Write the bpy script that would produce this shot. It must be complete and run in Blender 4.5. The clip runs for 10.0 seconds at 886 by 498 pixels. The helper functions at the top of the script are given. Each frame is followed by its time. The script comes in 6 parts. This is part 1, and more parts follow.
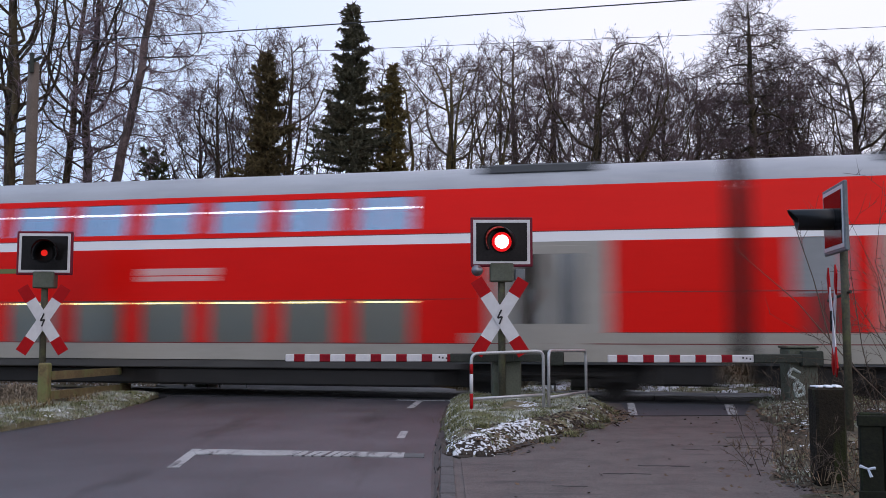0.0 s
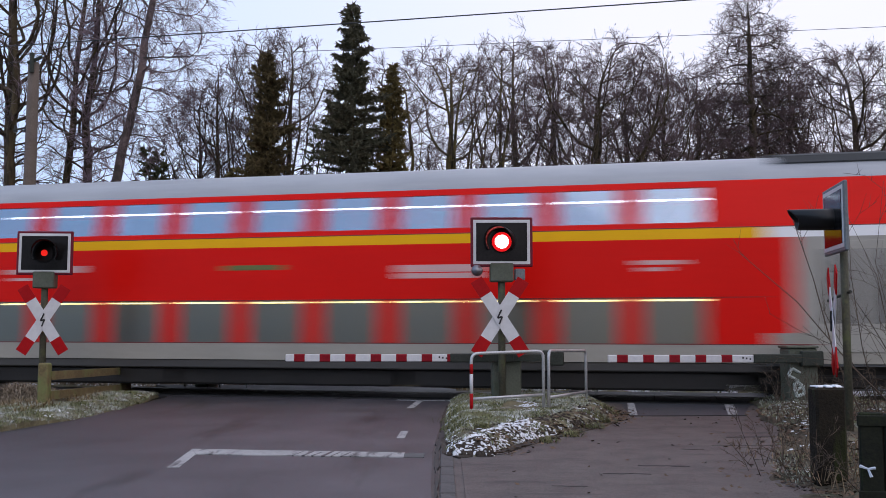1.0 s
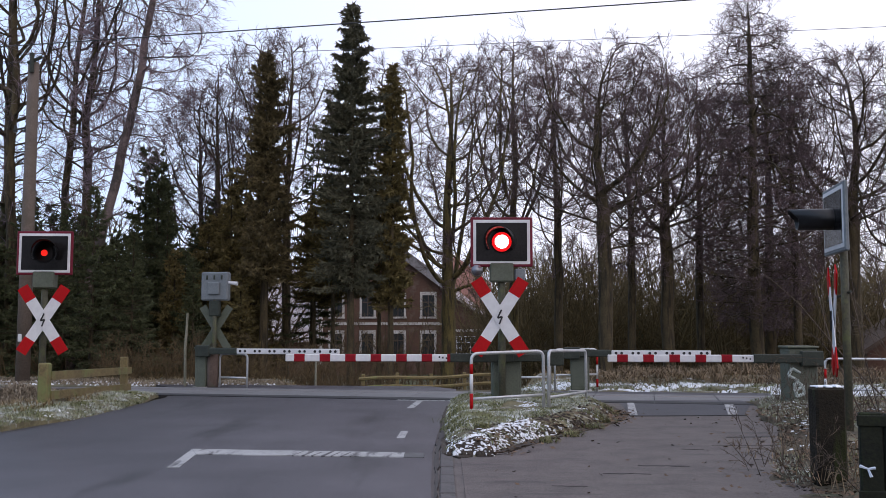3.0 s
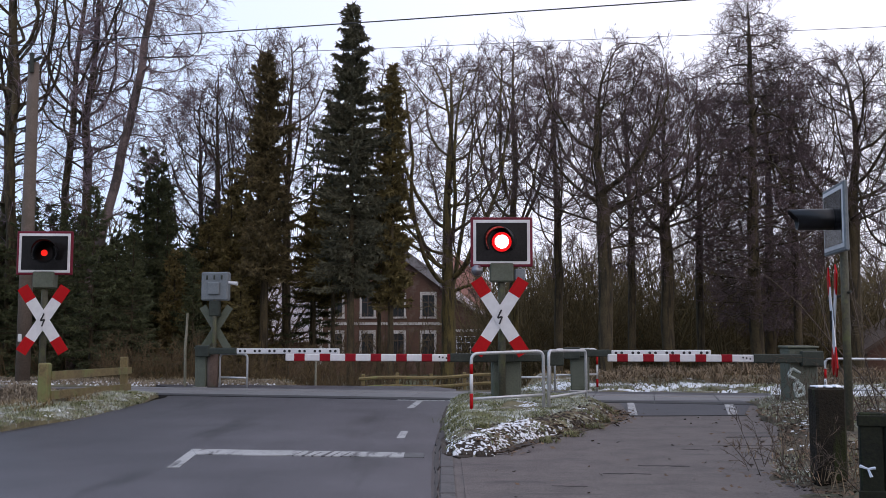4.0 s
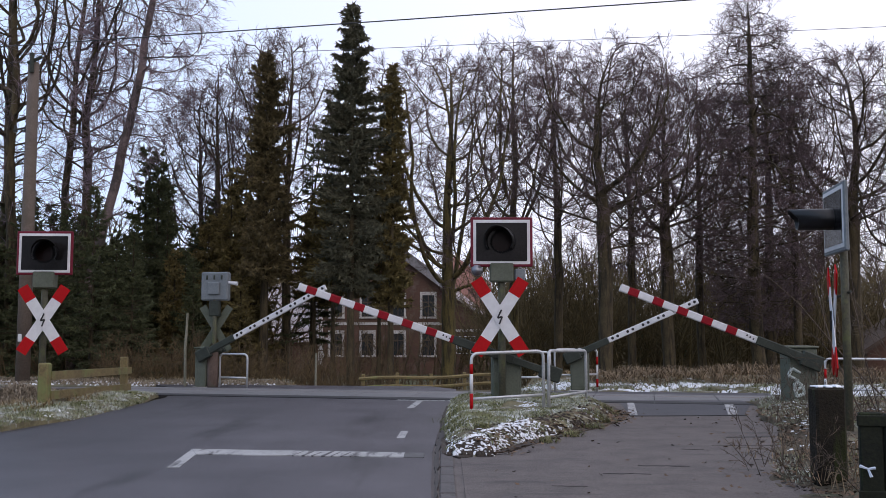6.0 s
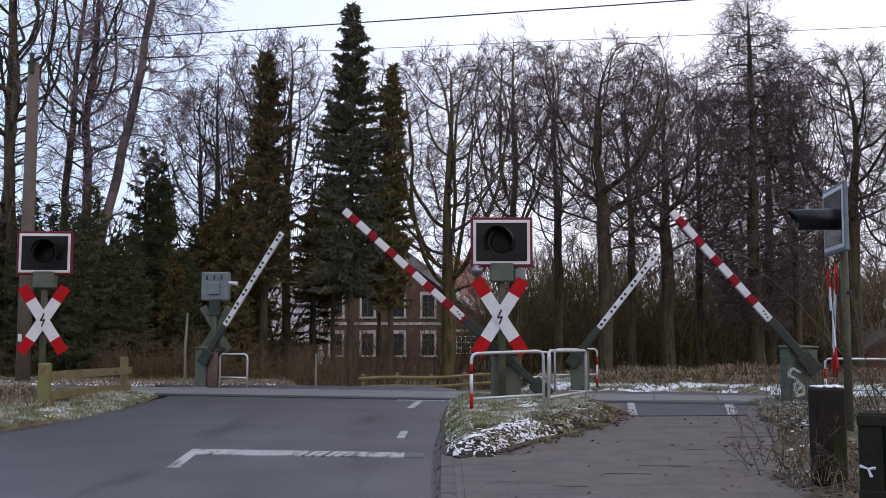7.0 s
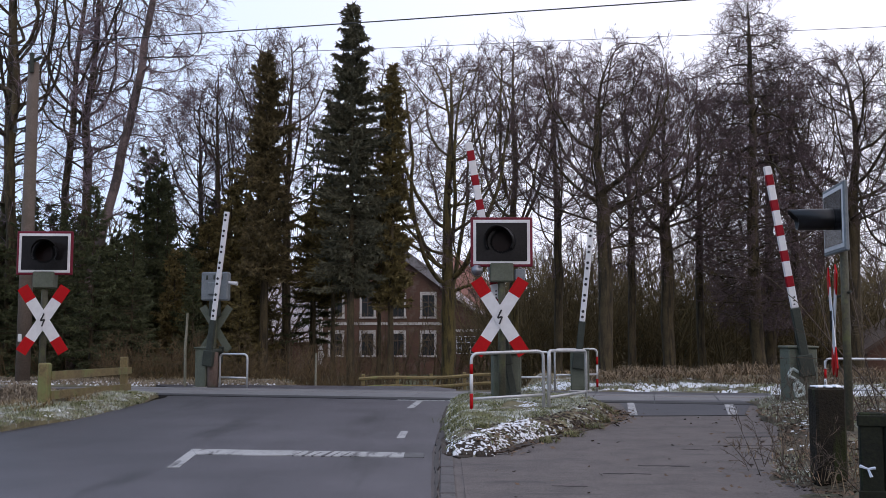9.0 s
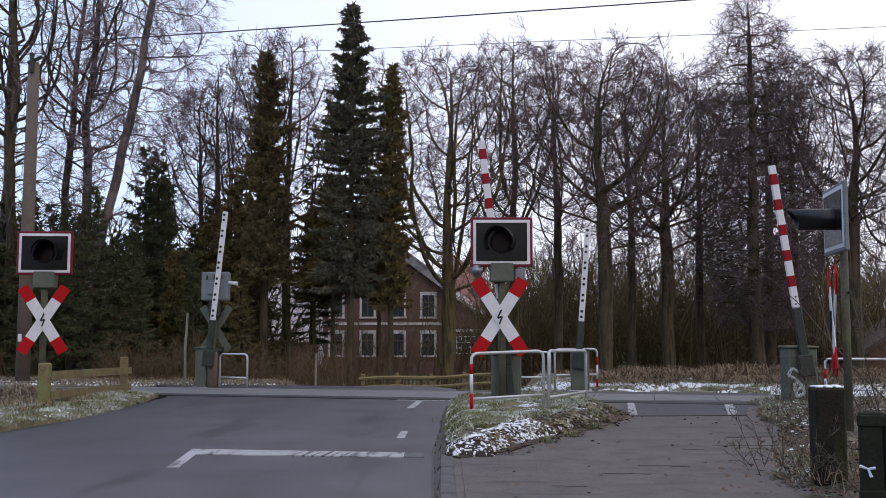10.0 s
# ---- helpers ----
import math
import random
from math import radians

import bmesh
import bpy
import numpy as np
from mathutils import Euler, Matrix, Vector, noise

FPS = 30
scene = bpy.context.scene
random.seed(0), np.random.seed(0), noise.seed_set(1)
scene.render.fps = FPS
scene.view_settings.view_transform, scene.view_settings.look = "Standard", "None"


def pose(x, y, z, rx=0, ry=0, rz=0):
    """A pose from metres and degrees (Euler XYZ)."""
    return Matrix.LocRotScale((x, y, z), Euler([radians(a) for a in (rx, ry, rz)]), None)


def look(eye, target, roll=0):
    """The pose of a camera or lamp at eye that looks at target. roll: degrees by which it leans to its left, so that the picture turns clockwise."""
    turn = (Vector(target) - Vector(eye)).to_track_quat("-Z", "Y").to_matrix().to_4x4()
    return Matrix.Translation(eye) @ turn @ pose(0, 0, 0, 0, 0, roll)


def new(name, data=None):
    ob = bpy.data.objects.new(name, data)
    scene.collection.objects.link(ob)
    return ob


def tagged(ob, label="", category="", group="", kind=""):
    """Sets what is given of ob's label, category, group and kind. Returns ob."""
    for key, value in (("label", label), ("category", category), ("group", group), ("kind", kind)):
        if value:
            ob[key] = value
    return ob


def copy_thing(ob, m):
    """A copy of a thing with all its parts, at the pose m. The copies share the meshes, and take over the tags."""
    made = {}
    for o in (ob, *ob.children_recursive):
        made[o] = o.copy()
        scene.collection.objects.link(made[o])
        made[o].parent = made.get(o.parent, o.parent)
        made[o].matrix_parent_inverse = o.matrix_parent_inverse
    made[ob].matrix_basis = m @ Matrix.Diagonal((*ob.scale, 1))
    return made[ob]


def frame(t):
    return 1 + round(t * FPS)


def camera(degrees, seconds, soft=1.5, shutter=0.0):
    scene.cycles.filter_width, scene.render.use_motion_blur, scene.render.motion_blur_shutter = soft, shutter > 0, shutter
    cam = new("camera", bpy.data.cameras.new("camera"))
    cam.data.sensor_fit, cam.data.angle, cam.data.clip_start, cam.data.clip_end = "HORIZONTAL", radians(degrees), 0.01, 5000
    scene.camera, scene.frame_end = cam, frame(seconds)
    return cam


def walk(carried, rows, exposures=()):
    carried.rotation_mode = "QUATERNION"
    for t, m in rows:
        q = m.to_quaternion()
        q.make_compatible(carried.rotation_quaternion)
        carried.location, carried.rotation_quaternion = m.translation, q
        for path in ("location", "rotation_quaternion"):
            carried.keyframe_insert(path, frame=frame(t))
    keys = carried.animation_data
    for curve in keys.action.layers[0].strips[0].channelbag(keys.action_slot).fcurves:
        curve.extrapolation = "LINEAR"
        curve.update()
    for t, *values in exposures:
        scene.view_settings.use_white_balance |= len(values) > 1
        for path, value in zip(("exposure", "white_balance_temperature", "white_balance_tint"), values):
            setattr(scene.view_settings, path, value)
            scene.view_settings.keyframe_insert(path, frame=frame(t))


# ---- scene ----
cam = camera(50.0, 10.0, soft=0.6, shutter=0.5)
walk(cam, [(0.0, pose(0, 0, 1.37, 94.76, 0, 0)), (10.0, pose(0, 0, 1.37, 94.76, 0, 0))],
     exposures=[(0.0, -0.11, 6500, 19), (1.4, -0.12, 6500, 19), (2.0, 0.0, 6500, 19), (2.5, 0.09, 6600, 19), (4.0, 0.04, 6640, 19), (10.0, 0.03, 6640, 19)])

# ---- sky and light: dull winter daylight ----
world = bpy.data.worlds.new("winter_sky")
scene.world = world
world.use_nodes = True
wn = world.node_tree
sky = wn.nodes.new("ShaderNodeTexSky")
sky.sky_type, sky.sun_disc = "NISHITA", False
sky.sun_elevation, sky.sun_rotation = radians(35), radians(170)
sky.air_density, sky.dust_density, sky.ozone_density = 1.0, 4.0, 2.0
clear, cloud, both = wn.nodes["Background"], wn.nodes.new("ShaderNodeBackground"), wn.nodes.new("ShaderNodeAddShader")
clear.inputs["Strength"].default_value = 0.02
cloud.inputs["Strength"].default_value = 1.13
# the cloud thins towards the west, where more blue shows
sky_way, part_x, thin_mix = wn.nodes.new("ShaderNodeTexCoord"), wn.nodes.new("ShaderNodeSeparateXYZ"), wn.nodes.new("ShaderNodeValToRGB")
shift = wn.nodes.new("ShaderNodeMath")
shift.operation, shift.inputs[1].default_value, shift.inputs[2].default_value = "MULTIPLY_ADD", 0.5, 0.5
thin_mix.color_ramp.elements[0].position, thin_mix.color_ramp.elements[1].position = 0.22, 0.58
thin_mix.color_ramp.elements[0].color, thin_mix.color_ramp.elements[1].color = (0.50, 0.72, 1.0, 1), (0.85, 0.895, 1.0, 1)
wn.links.new(sky_way.outputs["Generated"], part_x.inputs[0])
wn.links.new(part_x.outputs["X"], shift.inputs[0])
wn.links.new(shift.outputs[0], thin_mix.inputs["Fac"])
wn.links.new(thin_mix.outputs["Color"], cloud.inputs["Color"])
wn.links.new(sky.outputs[0], clear.inputs["Color"])
wn.links.new(clear.outputs[0], both.inputs[0])
wn.links.new(cloud.outputs[0], both.inputs[1])
wn.links.new(both.outputs[0], wn.nodes["World Output"].inputs["Surface"])
sun = new("sun", bpy.data.lights.new("sun", "SUN"))
sun.data.energy, sun.data.angle, sun.data.color = 0.3, radians(60), (1.0, 0.95, 0.9)
sun.matrix_world = look((3, -15, 22), (0, 0, 0))


# ---- materials ----
def nodes_of(name):
    m = bpy.data.materials.new(name)
    m.use_nodes = True
    return m, m.node_tree.nodes, m.node_tree.links, m.node_tree.nodes["Principled BSDF"]


def noise_node(n, l, scale, detail=4.0, coords="Object", rough=0.55):
    tc = n.new("ShaderNodeTexCoord")
    t = n.new("ShaderNodeTexNoise")
    t.inputs["Scale"].default_value, t.inputs["Detail"].default_value = scale, detail
    t.inputs["Roughness"].default_value = rough
    l.new(tc.outputs[coords], t.inputs["Vector"])
    return t


def ramp_node(n, l, src, stops):
    r = n.new("ShaderNodeValToRGB")
    r.color_ramp.elements[0].position, r.color_ramp.elements[1].position = stops[0][0], stops[-1][0]
    r.color_ramp.elements[0].color = (*stops[0][1], 1)
    r.color_ramp.elements[1].color = (*stops[-1][1], 1)
    for p, c in stops[1:-1]:
        r.color_ramp.elements.new(p).color = (*c, 1)
    l.new(src, r.inputs["Fac"])
    return r


def surface(name, dark, light, scale=3.0, fine=60.0, rough=0.8, metal=0.0, bump=0.15, stain=None, stain_scale=0.6, stain_at=0.55, spec=0.5, island=0.0, stretch=None):
    """Two scales of noise between dark and light, an optional stain colour, a fine bump."""
    m, n, l, b = nodes_of(name)
    a = noise_node(n, l, scale)
    f = noise_node(n, l, fine, 3.0)
    mix = n.new("ShaderNodeMath")
    mix.operation = "MULTIPLY_ADD"
    mix.inputs[1].default_value = 0.5
    l.new(f.outputs["Fac"], mix.inputs[0])
    half = n.new("ShaderNodeMath")
    half.operation = "MULTIPLY"
    half.inputs[1].default_value = 0.5
    l.new(a.outputs["Fac"], half.inputs[0])
    l.new(half.outputs[0], mix.inputs[2])
    r = ramp_node(n, l, mix.outputs[0], [(0.34, dark), (0.66, light)])
    out = r.outputs["Color"]
    if stain:
        s = noise_node(n, l, stain_scale, 6.0, rough=0.65)
        if stretch:
            mp, tc = n.new("ShaderNodeMapping"), n.new("ShaderNodeTexCoord")
            mp.inputs["Scale"].default_value = stretch
            l.new(tc.outputs["Object"], mp.inputs["Vector"])
            l.new(mp.outputs[0], s.inputs["Vector"])
        k = ramp_node(n, l, s.outputs["Fac"], [(stain_at - 0.04, (0, 0, 0)), (stain_at + 0.08, (1, 1, 1))])
        mx = n.new("ShaderNodeMix")
        mx.data_type = "RGBA"
        l.new(k.outputs["Color"], mx.inputs[0])
        l.new(out, mx.inputs[6])
        mx.inputs[7].default_value = (*stain, 1)
        out = mx.outputs[2]
    if island:
        g = n.new("ShaderNodeNewGeometry")
        h = n.new("ShaderNodeHueSaturation")
        mr = n.new("ShaderNodeMapRange")
        mr.inputs[3].default_value, mr.inputs[4].default_value = 1 - island, 1 + island
        l.new(g.outputs["Random Per Island"], mr.inputs[0])
        l.new(mr.outputs[0], h.inputs["Value"])
        l.new(out, h.inputs["Color"])
        out = h.outputs["Color"]
    l.new(out, b.inputs["Base Color"])
    b.inputs["Roughness"].default_value, b.inputs["Metallic"].default_value = rough, metal
    b.inputs["Specular IOR Level"].default_value = spec
    if bump:
        bp = n.new("ShaderNodeBump")
        bp.inputs["Strength"].default_value, bp.inputs["Distance"].default_value = bump, 0.02
        l.new(f.outputs["Fac"], bp.inputs["Height"])
        l.new(bp.outputs[0], b.inputs["Normal"])
    return m


def plain(name, colour, rough=0.5, metal=0.0, spec=0.5):
    v = [c * 0.86 for c in colour]
    return surface(name, v, colour, 2.0, 25.0, rough, metal, 0.03, spec=spec)


def glow(name, colour, strength):
    m, n, l, b = nodes_of(name)
    b.inputs["Base Color"].default_value = (*[c * 0.5 for c in colour], 1)
    b.inputs["Emission Color"].default_value, b.inputs["Emission Strength"].default_value = (*colour, 1), strength
    return m


def glass_mat(name, tint, gloss, rough=0.12, sheen=(0.66, 0.82, 1.0)):
    m, n, l, b = nodes_of(name)
    tr, gl, mx = n.new("ShaderNodeBsdfTransparent"), n.new("ShaderNodeBsdfGlossy"), n.new("ShaderNodeMixShader")
    tr.inputs[0].default_value, gl.inputs["Roughness"].default_value = (*tint, 1), rough
    gl.inputs[0].default_value = (*sheen, 1)
    mx.inputs[0].default_value = gloss
    l.new(tr.outputs[0], mx.inputs[1])
    l.new(gl.outputs[0], mx.inputs[2])
    l.new(mx.outputs[0], n["Material Output"].inputs["Surface"])
    return m


ASPHALT = surface("damp_asphalt", (0.032, 0.029, 0.034), (0.092, 0.084, 0.095), 0.8, 110, 0.50, bump=0.22, stain=(0.022, 0.020, 0.022), stain_scale=0.9, stain_at=0.58, stretch=(1.6, 0.28, 1), spec=0.45)
def darken_across(m, x0, x1, depth):
    """Darkens a road's colour raggedly from x1 towards x0, down to depth."""
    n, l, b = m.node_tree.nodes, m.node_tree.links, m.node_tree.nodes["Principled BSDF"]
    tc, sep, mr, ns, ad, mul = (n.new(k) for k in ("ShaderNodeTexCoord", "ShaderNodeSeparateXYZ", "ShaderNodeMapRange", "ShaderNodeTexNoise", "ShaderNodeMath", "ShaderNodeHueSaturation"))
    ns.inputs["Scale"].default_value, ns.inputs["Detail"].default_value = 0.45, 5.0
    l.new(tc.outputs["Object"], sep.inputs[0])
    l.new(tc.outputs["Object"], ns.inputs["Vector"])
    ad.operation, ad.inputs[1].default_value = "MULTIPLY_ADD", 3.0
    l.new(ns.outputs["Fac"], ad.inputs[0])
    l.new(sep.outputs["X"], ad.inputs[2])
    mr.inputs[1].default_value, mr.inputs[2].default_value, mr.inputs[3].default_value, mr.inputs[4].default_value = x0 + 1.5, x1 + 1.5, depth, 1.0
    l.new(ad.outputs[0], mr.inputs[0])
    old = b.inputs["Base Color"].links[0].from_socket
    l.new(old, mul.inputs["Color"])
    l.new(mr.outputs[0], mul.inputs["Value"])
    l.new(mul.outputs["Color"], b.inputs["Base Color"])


# base colour falls to 0.45 towards the left side of the road
darken_across(ASPHALT, -6.2, -1.8, 0.45)
PATH = surface("path_asphalt", (0.038, 0.031, 0.029), (0.118, 0.097, 0.089), 2.6, 45, 0.62, bump=0.6, stain=(0.030, 0.025, 0.024), stain_scale=1.4, stain_at=0.60, stretch=(0.45, 1.8, 1))
PANEL = surface("crossing_panel", (0.105, 0.103, 0.106), (0.17, 0.167, 0.17), 1.5, 60, 0.6, stain=(0.12, 0.12, 0.125), stain_scale=0.5, stain_at=0.6)
PATCH = surface("dark_asphalt", (0.030, 0.031, 0.037), (0.052, 0.053, 0.062), 1.5, 80, 0.6, bump=0.2)
LINE = surface("road_paint", (0.22, 0.22, 0.22), (0.42, 0.42, 0.42), 2.0, 50, 0.6, stain=(0.07, 0.068, 0.07), stain_scale=2.4, stain_at=0.56, stretch=(3.0, 0.5, 1))
SOIL = surface("winter_soil", (0.031, 0.026, 0.011), (0.088, 0.065, 0.028), 1.2, 14, 0.95, bump=0.8, stain=(0.06, 0.07, 0.03), stain_scale=0.25)
VERGE = surface("frosty_turf", (0.047, 0.040, 0.019), (0.177, 0.153, 0.081), 2.5, 22, 0.95, bump=0.9, stain=(0.42, 0.44, 0.44), stain_scale=3.2, stain_at=0.57)
ROUGH = surface("leafy_verge_soil", (0.024, 0.018, 0.010), (0.095, 0.074, 0.042), 2.5, 22, 0.95, bump=0.9, stain=(0.12, 0.125, 0.075), stain_scale=1.6, stain_at=0.58)
MUD = surface("bare_earth", (0.022, 0.016, 0.012), (0.060, 0.045, 0.034), 3.0, 24, 0.9, bump=0.7)
LITTER = surface("brown_leaf_litter", (0.05, 0.030, 0.018), (0.15, 0.095, 0.055), 1.0, 8, 0.9, bump=0, island=0.4)
SNOW = surface("old_snow", (0.62, 0.65, 0.70), (0.84, 0.86, 0.9), 3.0, 25, 0.7, bump=0.4)
GRASS = surface("frosted_grass", (0.078, 0.087, 0.027), (0.250, 0.257, 0.123), 1.2, 8, 0.9, bump=0, island=0.35, stain=(0.38, 0.40, 0.34), stain_scale=2.4, stain_at=0.50)
TUSSOCK = surface("tussock_green", (0.055, 0.070, 0.020), (0.20, 0.19, 0.085), 1.5, 8, 0.9, bump=0, island=0.4)
HEAP = surface("tan_dead_grass", (0.12, 0.092, 0.062), (0.32, 0.262, 0.19), 1.2, 8, 0.95, bump=0, island=0.45)
DRY = surface("dry_grass", (0.114, 0.079, 0.036), (0.270, 0.193, 0.093), 1.0, 8, 0.95, bump=0, island=0.4)
BRACKEN = surface("dead_bracken", (0.098, 0.068, 0.040), (0.240, 0.172, 0.105), 0.8, 8, 0.95, bump=0, island=0.4)
TWIG = surface("brown_twigs", (0.056, 0.037, 0.038), (0.128, 0.088, 0.094), 0.6, 9, 0.9, bump=0, island=0.25)
BARK = surface("dark_bark", (0.032, 0.023, 0.0105), (0.089, 0.067, 0.032), 2.5, 30, 0.95, bump=0.8, stain=(0.020, 0.015, 0.008), stain_scale=1.6, stain_at=0.52, stretch=(5, 5, 0.7))
MOSSBARK = surface("mossy_bark", (0.056, 0.045, 0.015), (0.145, 0.114, 0.038), 2.5, 30, 0.95, bump=0.8, stain=(0.030, 0.024, 0.012), stain_scale=1.6, stain_at=0.52, stretch=(5, 5, 0.7))
SKID = surface("tyre_rubber_smear", (0.026, 0.023, 0.026), (0.095, 0.088, 0.095), 3.0, 60, 0.5)
BIRCH = surface("birch_bark", (0.075, 0.052, 0.050), (0.22, 0.165, 0.155), 1.6, 16, 0.85, bump=0.4, stain=(0.05, 0.04, 0.035), stain_scale=1.2, stain_at=0.5)
BRUSH = surface("brown_brushwood", (0.046, 0.030, 0.012), (0.108, 0.071, 0.030), 0.6, 9, 0.9, bump=0, island=0.3)
FARBRUSH = surface("olive_brushwood", (0.060, 0.044, 0.016), (0.133, 0.097, 0.038), 0.3, 6, 0.9, bump=0, island=0.3)
BIRCHTWIG = surface("birch_twigs", (0.12, 0.085, 0.10), (0.24, 0.18, 0.21), 0.6, 9, 0.9, bump=0, island=0.2)
NEEDLE = surface("spruce_needles", (0.026, 0.034, 0.012), (0.082, 0.092, 0.036), 0.5, 4, 0.85, bump=0, island=0.4)
NEEDLEBLUE = surface("blue_spruce_needles", (0.044, 0.045, 0.027), (0.126, 0.122, 0.074), 0.5, 4, 0.85, bump=0, island=0.4)
OLDNEEDLE = surface("browned_needles", (0.067, 0.053, 0.017), (0.177, 0.135, 0.044), 0.4, 4, 0.9, bump=0, island=0.4)
IVY = surface("brown_ivy", (0.056, 0.044, 0.017), (0.168, 0.128, 0.056), 0.6, 5, 0.85, bump=0, island=0.45)
WOOD = surface("mossy_fence_wood", (0.088, 0.065, 0.027), (0.208, 0.158, 0.068), 3.0, 30, 0.85, bump=0.4, stain=(0.13, 0.15, 0.05), stain_scale=1.5, stain_at=0.55)
POLEWOOD = surface("weathered_pole_wood", (0.070, 0.052, 0.041), (0.150, 0.116, 0.094), 1.0, 30, 0.85, bump=0.3, stain=(0.08, 0.062, 0.045), stain_scale=0.8)
SLEEPER = surface("tarred_sleeper_wood", (0.006, 0.005, 0.004), (0.022, 0.017, 0.010), 4.0, 40, 0.85, bump=0.6, stain=(0.022, 0.027, 0.007), stain_scale=2.2, stain_at=0.56, spec=0.2, stretch=(3, 3, 0.6))
TARP = surface("black_mossy_board", (0.004, 0.005, 0.004), (0.014, 0.017, 0.008), 3.0, 40, 0.7, bump=0.2, stain=(0.020, 0.032, 0.008), stain_scale=2.5, spec=0.2)
BLUESKIN = plain("pale_ribbon", (0.55, 0.62, 0.72), 0.5)
GALV = surface("galvanised_tube", (0.36, 0.37, 0.38), (0.58, 0.59, 0.60), 4.0, 40, 0.42, 0.55, 0.05)
GREENMETAL = surface("grey_green_paint", (0.052, 0.060, 0.042), (0.100, 0.112, 0.080), 2.0, 35, 0.6, bump=0.1, stain=(0.05, 0.060, 0.035), stain_scale=2.0, stain_at=0.55)
DARKMETAL = surface("dark_green_steel", (0.014, 0.018, 0.013), (0.038, 0.045, 0.036), 3.0, 40, 0.6, bump=0.1, spec=0.3)
GREYMETAL = surface("grey_signal_back", (0.085, 0.10, 0.11), (0.16, 0.18, 0.19), 2.5, 35, 0.55, bump=0.08)
MOSSPOST = surface("lichened_steel_post", (0.030, 0.030, 0.019), (0.078, 0.075, 0.045), 3.0, 40, 0.75, bump=0.25, stain=(0.08, 0.095, 0.035), stain_scale=3.0)
CONCRETE = surface("concrete_base", (0.25, 0.24, 0.22), (0.40, 0.39, 0.36), 2.5, 45, 0.9, bump=0.3)
BLACK = surface("black_board", (0.009, 0.0085, 0.009), (0.024, 0.022, 0.023), 3.0, 30, 0.5, bump=0.05, spec=0.3)
FIELD = surface("glossy_black_field", (0.006, 0.006, 0.006), (0.014, 0.013, 0.014), 3.0, 30, 0.12, bump=0.02, spec=0.13)
BLACKHOOD = plain("black_hood", (0.007, 0.007, 0.008), 0.30, spec=0.35)
RINGBLACK = plain("black_lamp_ring", (0.006, 0.006, 0.007), 0.6, spec=0.1)
SIGNWHITE = surface("sign_white", (0.50, 0.495, 0.505), (0.60, 0.595, 0.605), 1.2, 12, 0.45, bump=0.03)
SIGNRED = surface("sign_red", (0.30, 0.004, 0.005), (0.41, 0.006, 0.008), 2.0, 30, 0.5, bump=0.03, spec=0.12)
RIMRED = surface("rim_red", (0.095, 0.003, 0.013), (0.15, 0.005, 0.020), 2.0, 30, 0.45, bump=0.03, spec=0.25)
ARMRED = surface("barrier_red", (0.17, 0.004, 0.009), (0.25, 0.006, 0.013), 2.0, 30, 0.5, bump=0.03, spec=0.15)
BELL = plain("dull_bell_metal", (0.22, 0.22, 0.24), 0.28, 0.8)
COACHRED = surface("coach_red", (0.66, 0.007, 0.003), (0.74, 0.009, 0.004), 0.7, 12, 0.32, bump=0.0, spec=0.12)
COACHDOOR = surface("coach_pale_grey", (0.27, 0.255, 0.225), (0.38, 0.36, 0.32), 0.7, 12, 0.45, bump=0.0, spec=0.3)
COACHBASE = surface("dirty_pale_sill", (0.25, 0.235, 0.20), (0.36, 0.34, 0.295), 0.6, 10, 0.5, bump=0.0, spec=0.3)
COACHWHITE = plain("coach_white_stripe", (0.75, 0.75, 0.76), 0.35)
COACHYELLOW = plain("coach_yellow_stripe", (0.82, 0.42, 0.004), 0.4, spec=0.1)
COACHROOF = surface("coach_roof_grey", (0.27, 0.285, 0.31), (0.38, 0.395, 0.42), 0.8, 10, 0.5, bump=0.0)
COACHSKIRT = surface("coach_dirty_skirt", (0.030, 0.028, 0.026), (0.070, 0.066, 0.060), 0.8, 10, 0.7, bump=0.05)
UNDER = surface("brake_dust_steel", (0.006, 0.0055, 0.005), (0.020, 0.018, 0.016), 1.5, 20, 0.8, bump=0.2)
INTERIOR = plain("coach_interior", (0.14, 0.15, 0.16), 0.7)
SEATBLUE = plain("seat_cover", (0.03, 0.05, 0.12), 0.9)
PANE = glass_mat("coach_glass", (0.36, 0.45, 0.55), 0.42, 0.05, sheen=(0.68, 0.82, 1.0))
PANELOW = glass_mat("lower_coach_glass", (0.50, 0.50, 0.42), 0.22, 0.3, sheen=(0.86, 0.84, 0.72))
PANEDARK = glass_mat("dark_door_glass", (0.10, 0.11, 0.11), 0.20, sheen=(0.80, 0.82, 0.82))
STRIPLIGHT = glow("coach_strip_light", (1.0, 0.97, 0.90), 8.0)
STRIPWARM = glow("warm_strip_light", (1.0, 0.82, 0.35), 6.0)
LOCORED = surface("locomotive_red", (0.74, 0.014, 0.003), (0.82, 0.018, 0.004), 0.7, 12, 0.36, bump=0.0, spec=0.07)
LOCOGREY = surface("locomotive_grey", (0.105, 0.115, 0.12), (0.165, 0.18, 0.185), 0.8, 12, 0.5, bump=0.0)
RAILSTEEL = surface("rail_steel", (0.05, 0.038, 0.03), (0.12, 0.09, 0.07), 4.0, 60, 0.5, 0.5, 0.2)
RAILTOP = plain("worn_rail_head", (0.20, 0.18, 0.17), 0.45, 0.6)
BALLAST = surface("track_ballast", (0.06, 0.055, 0.05), (0.19, 0.175, 0.16), 4.0, 16, 0.95, bump=1.0, stain=(0.6, 0.62, 0.66), stain_scale=1.5, stain_at=0.62)
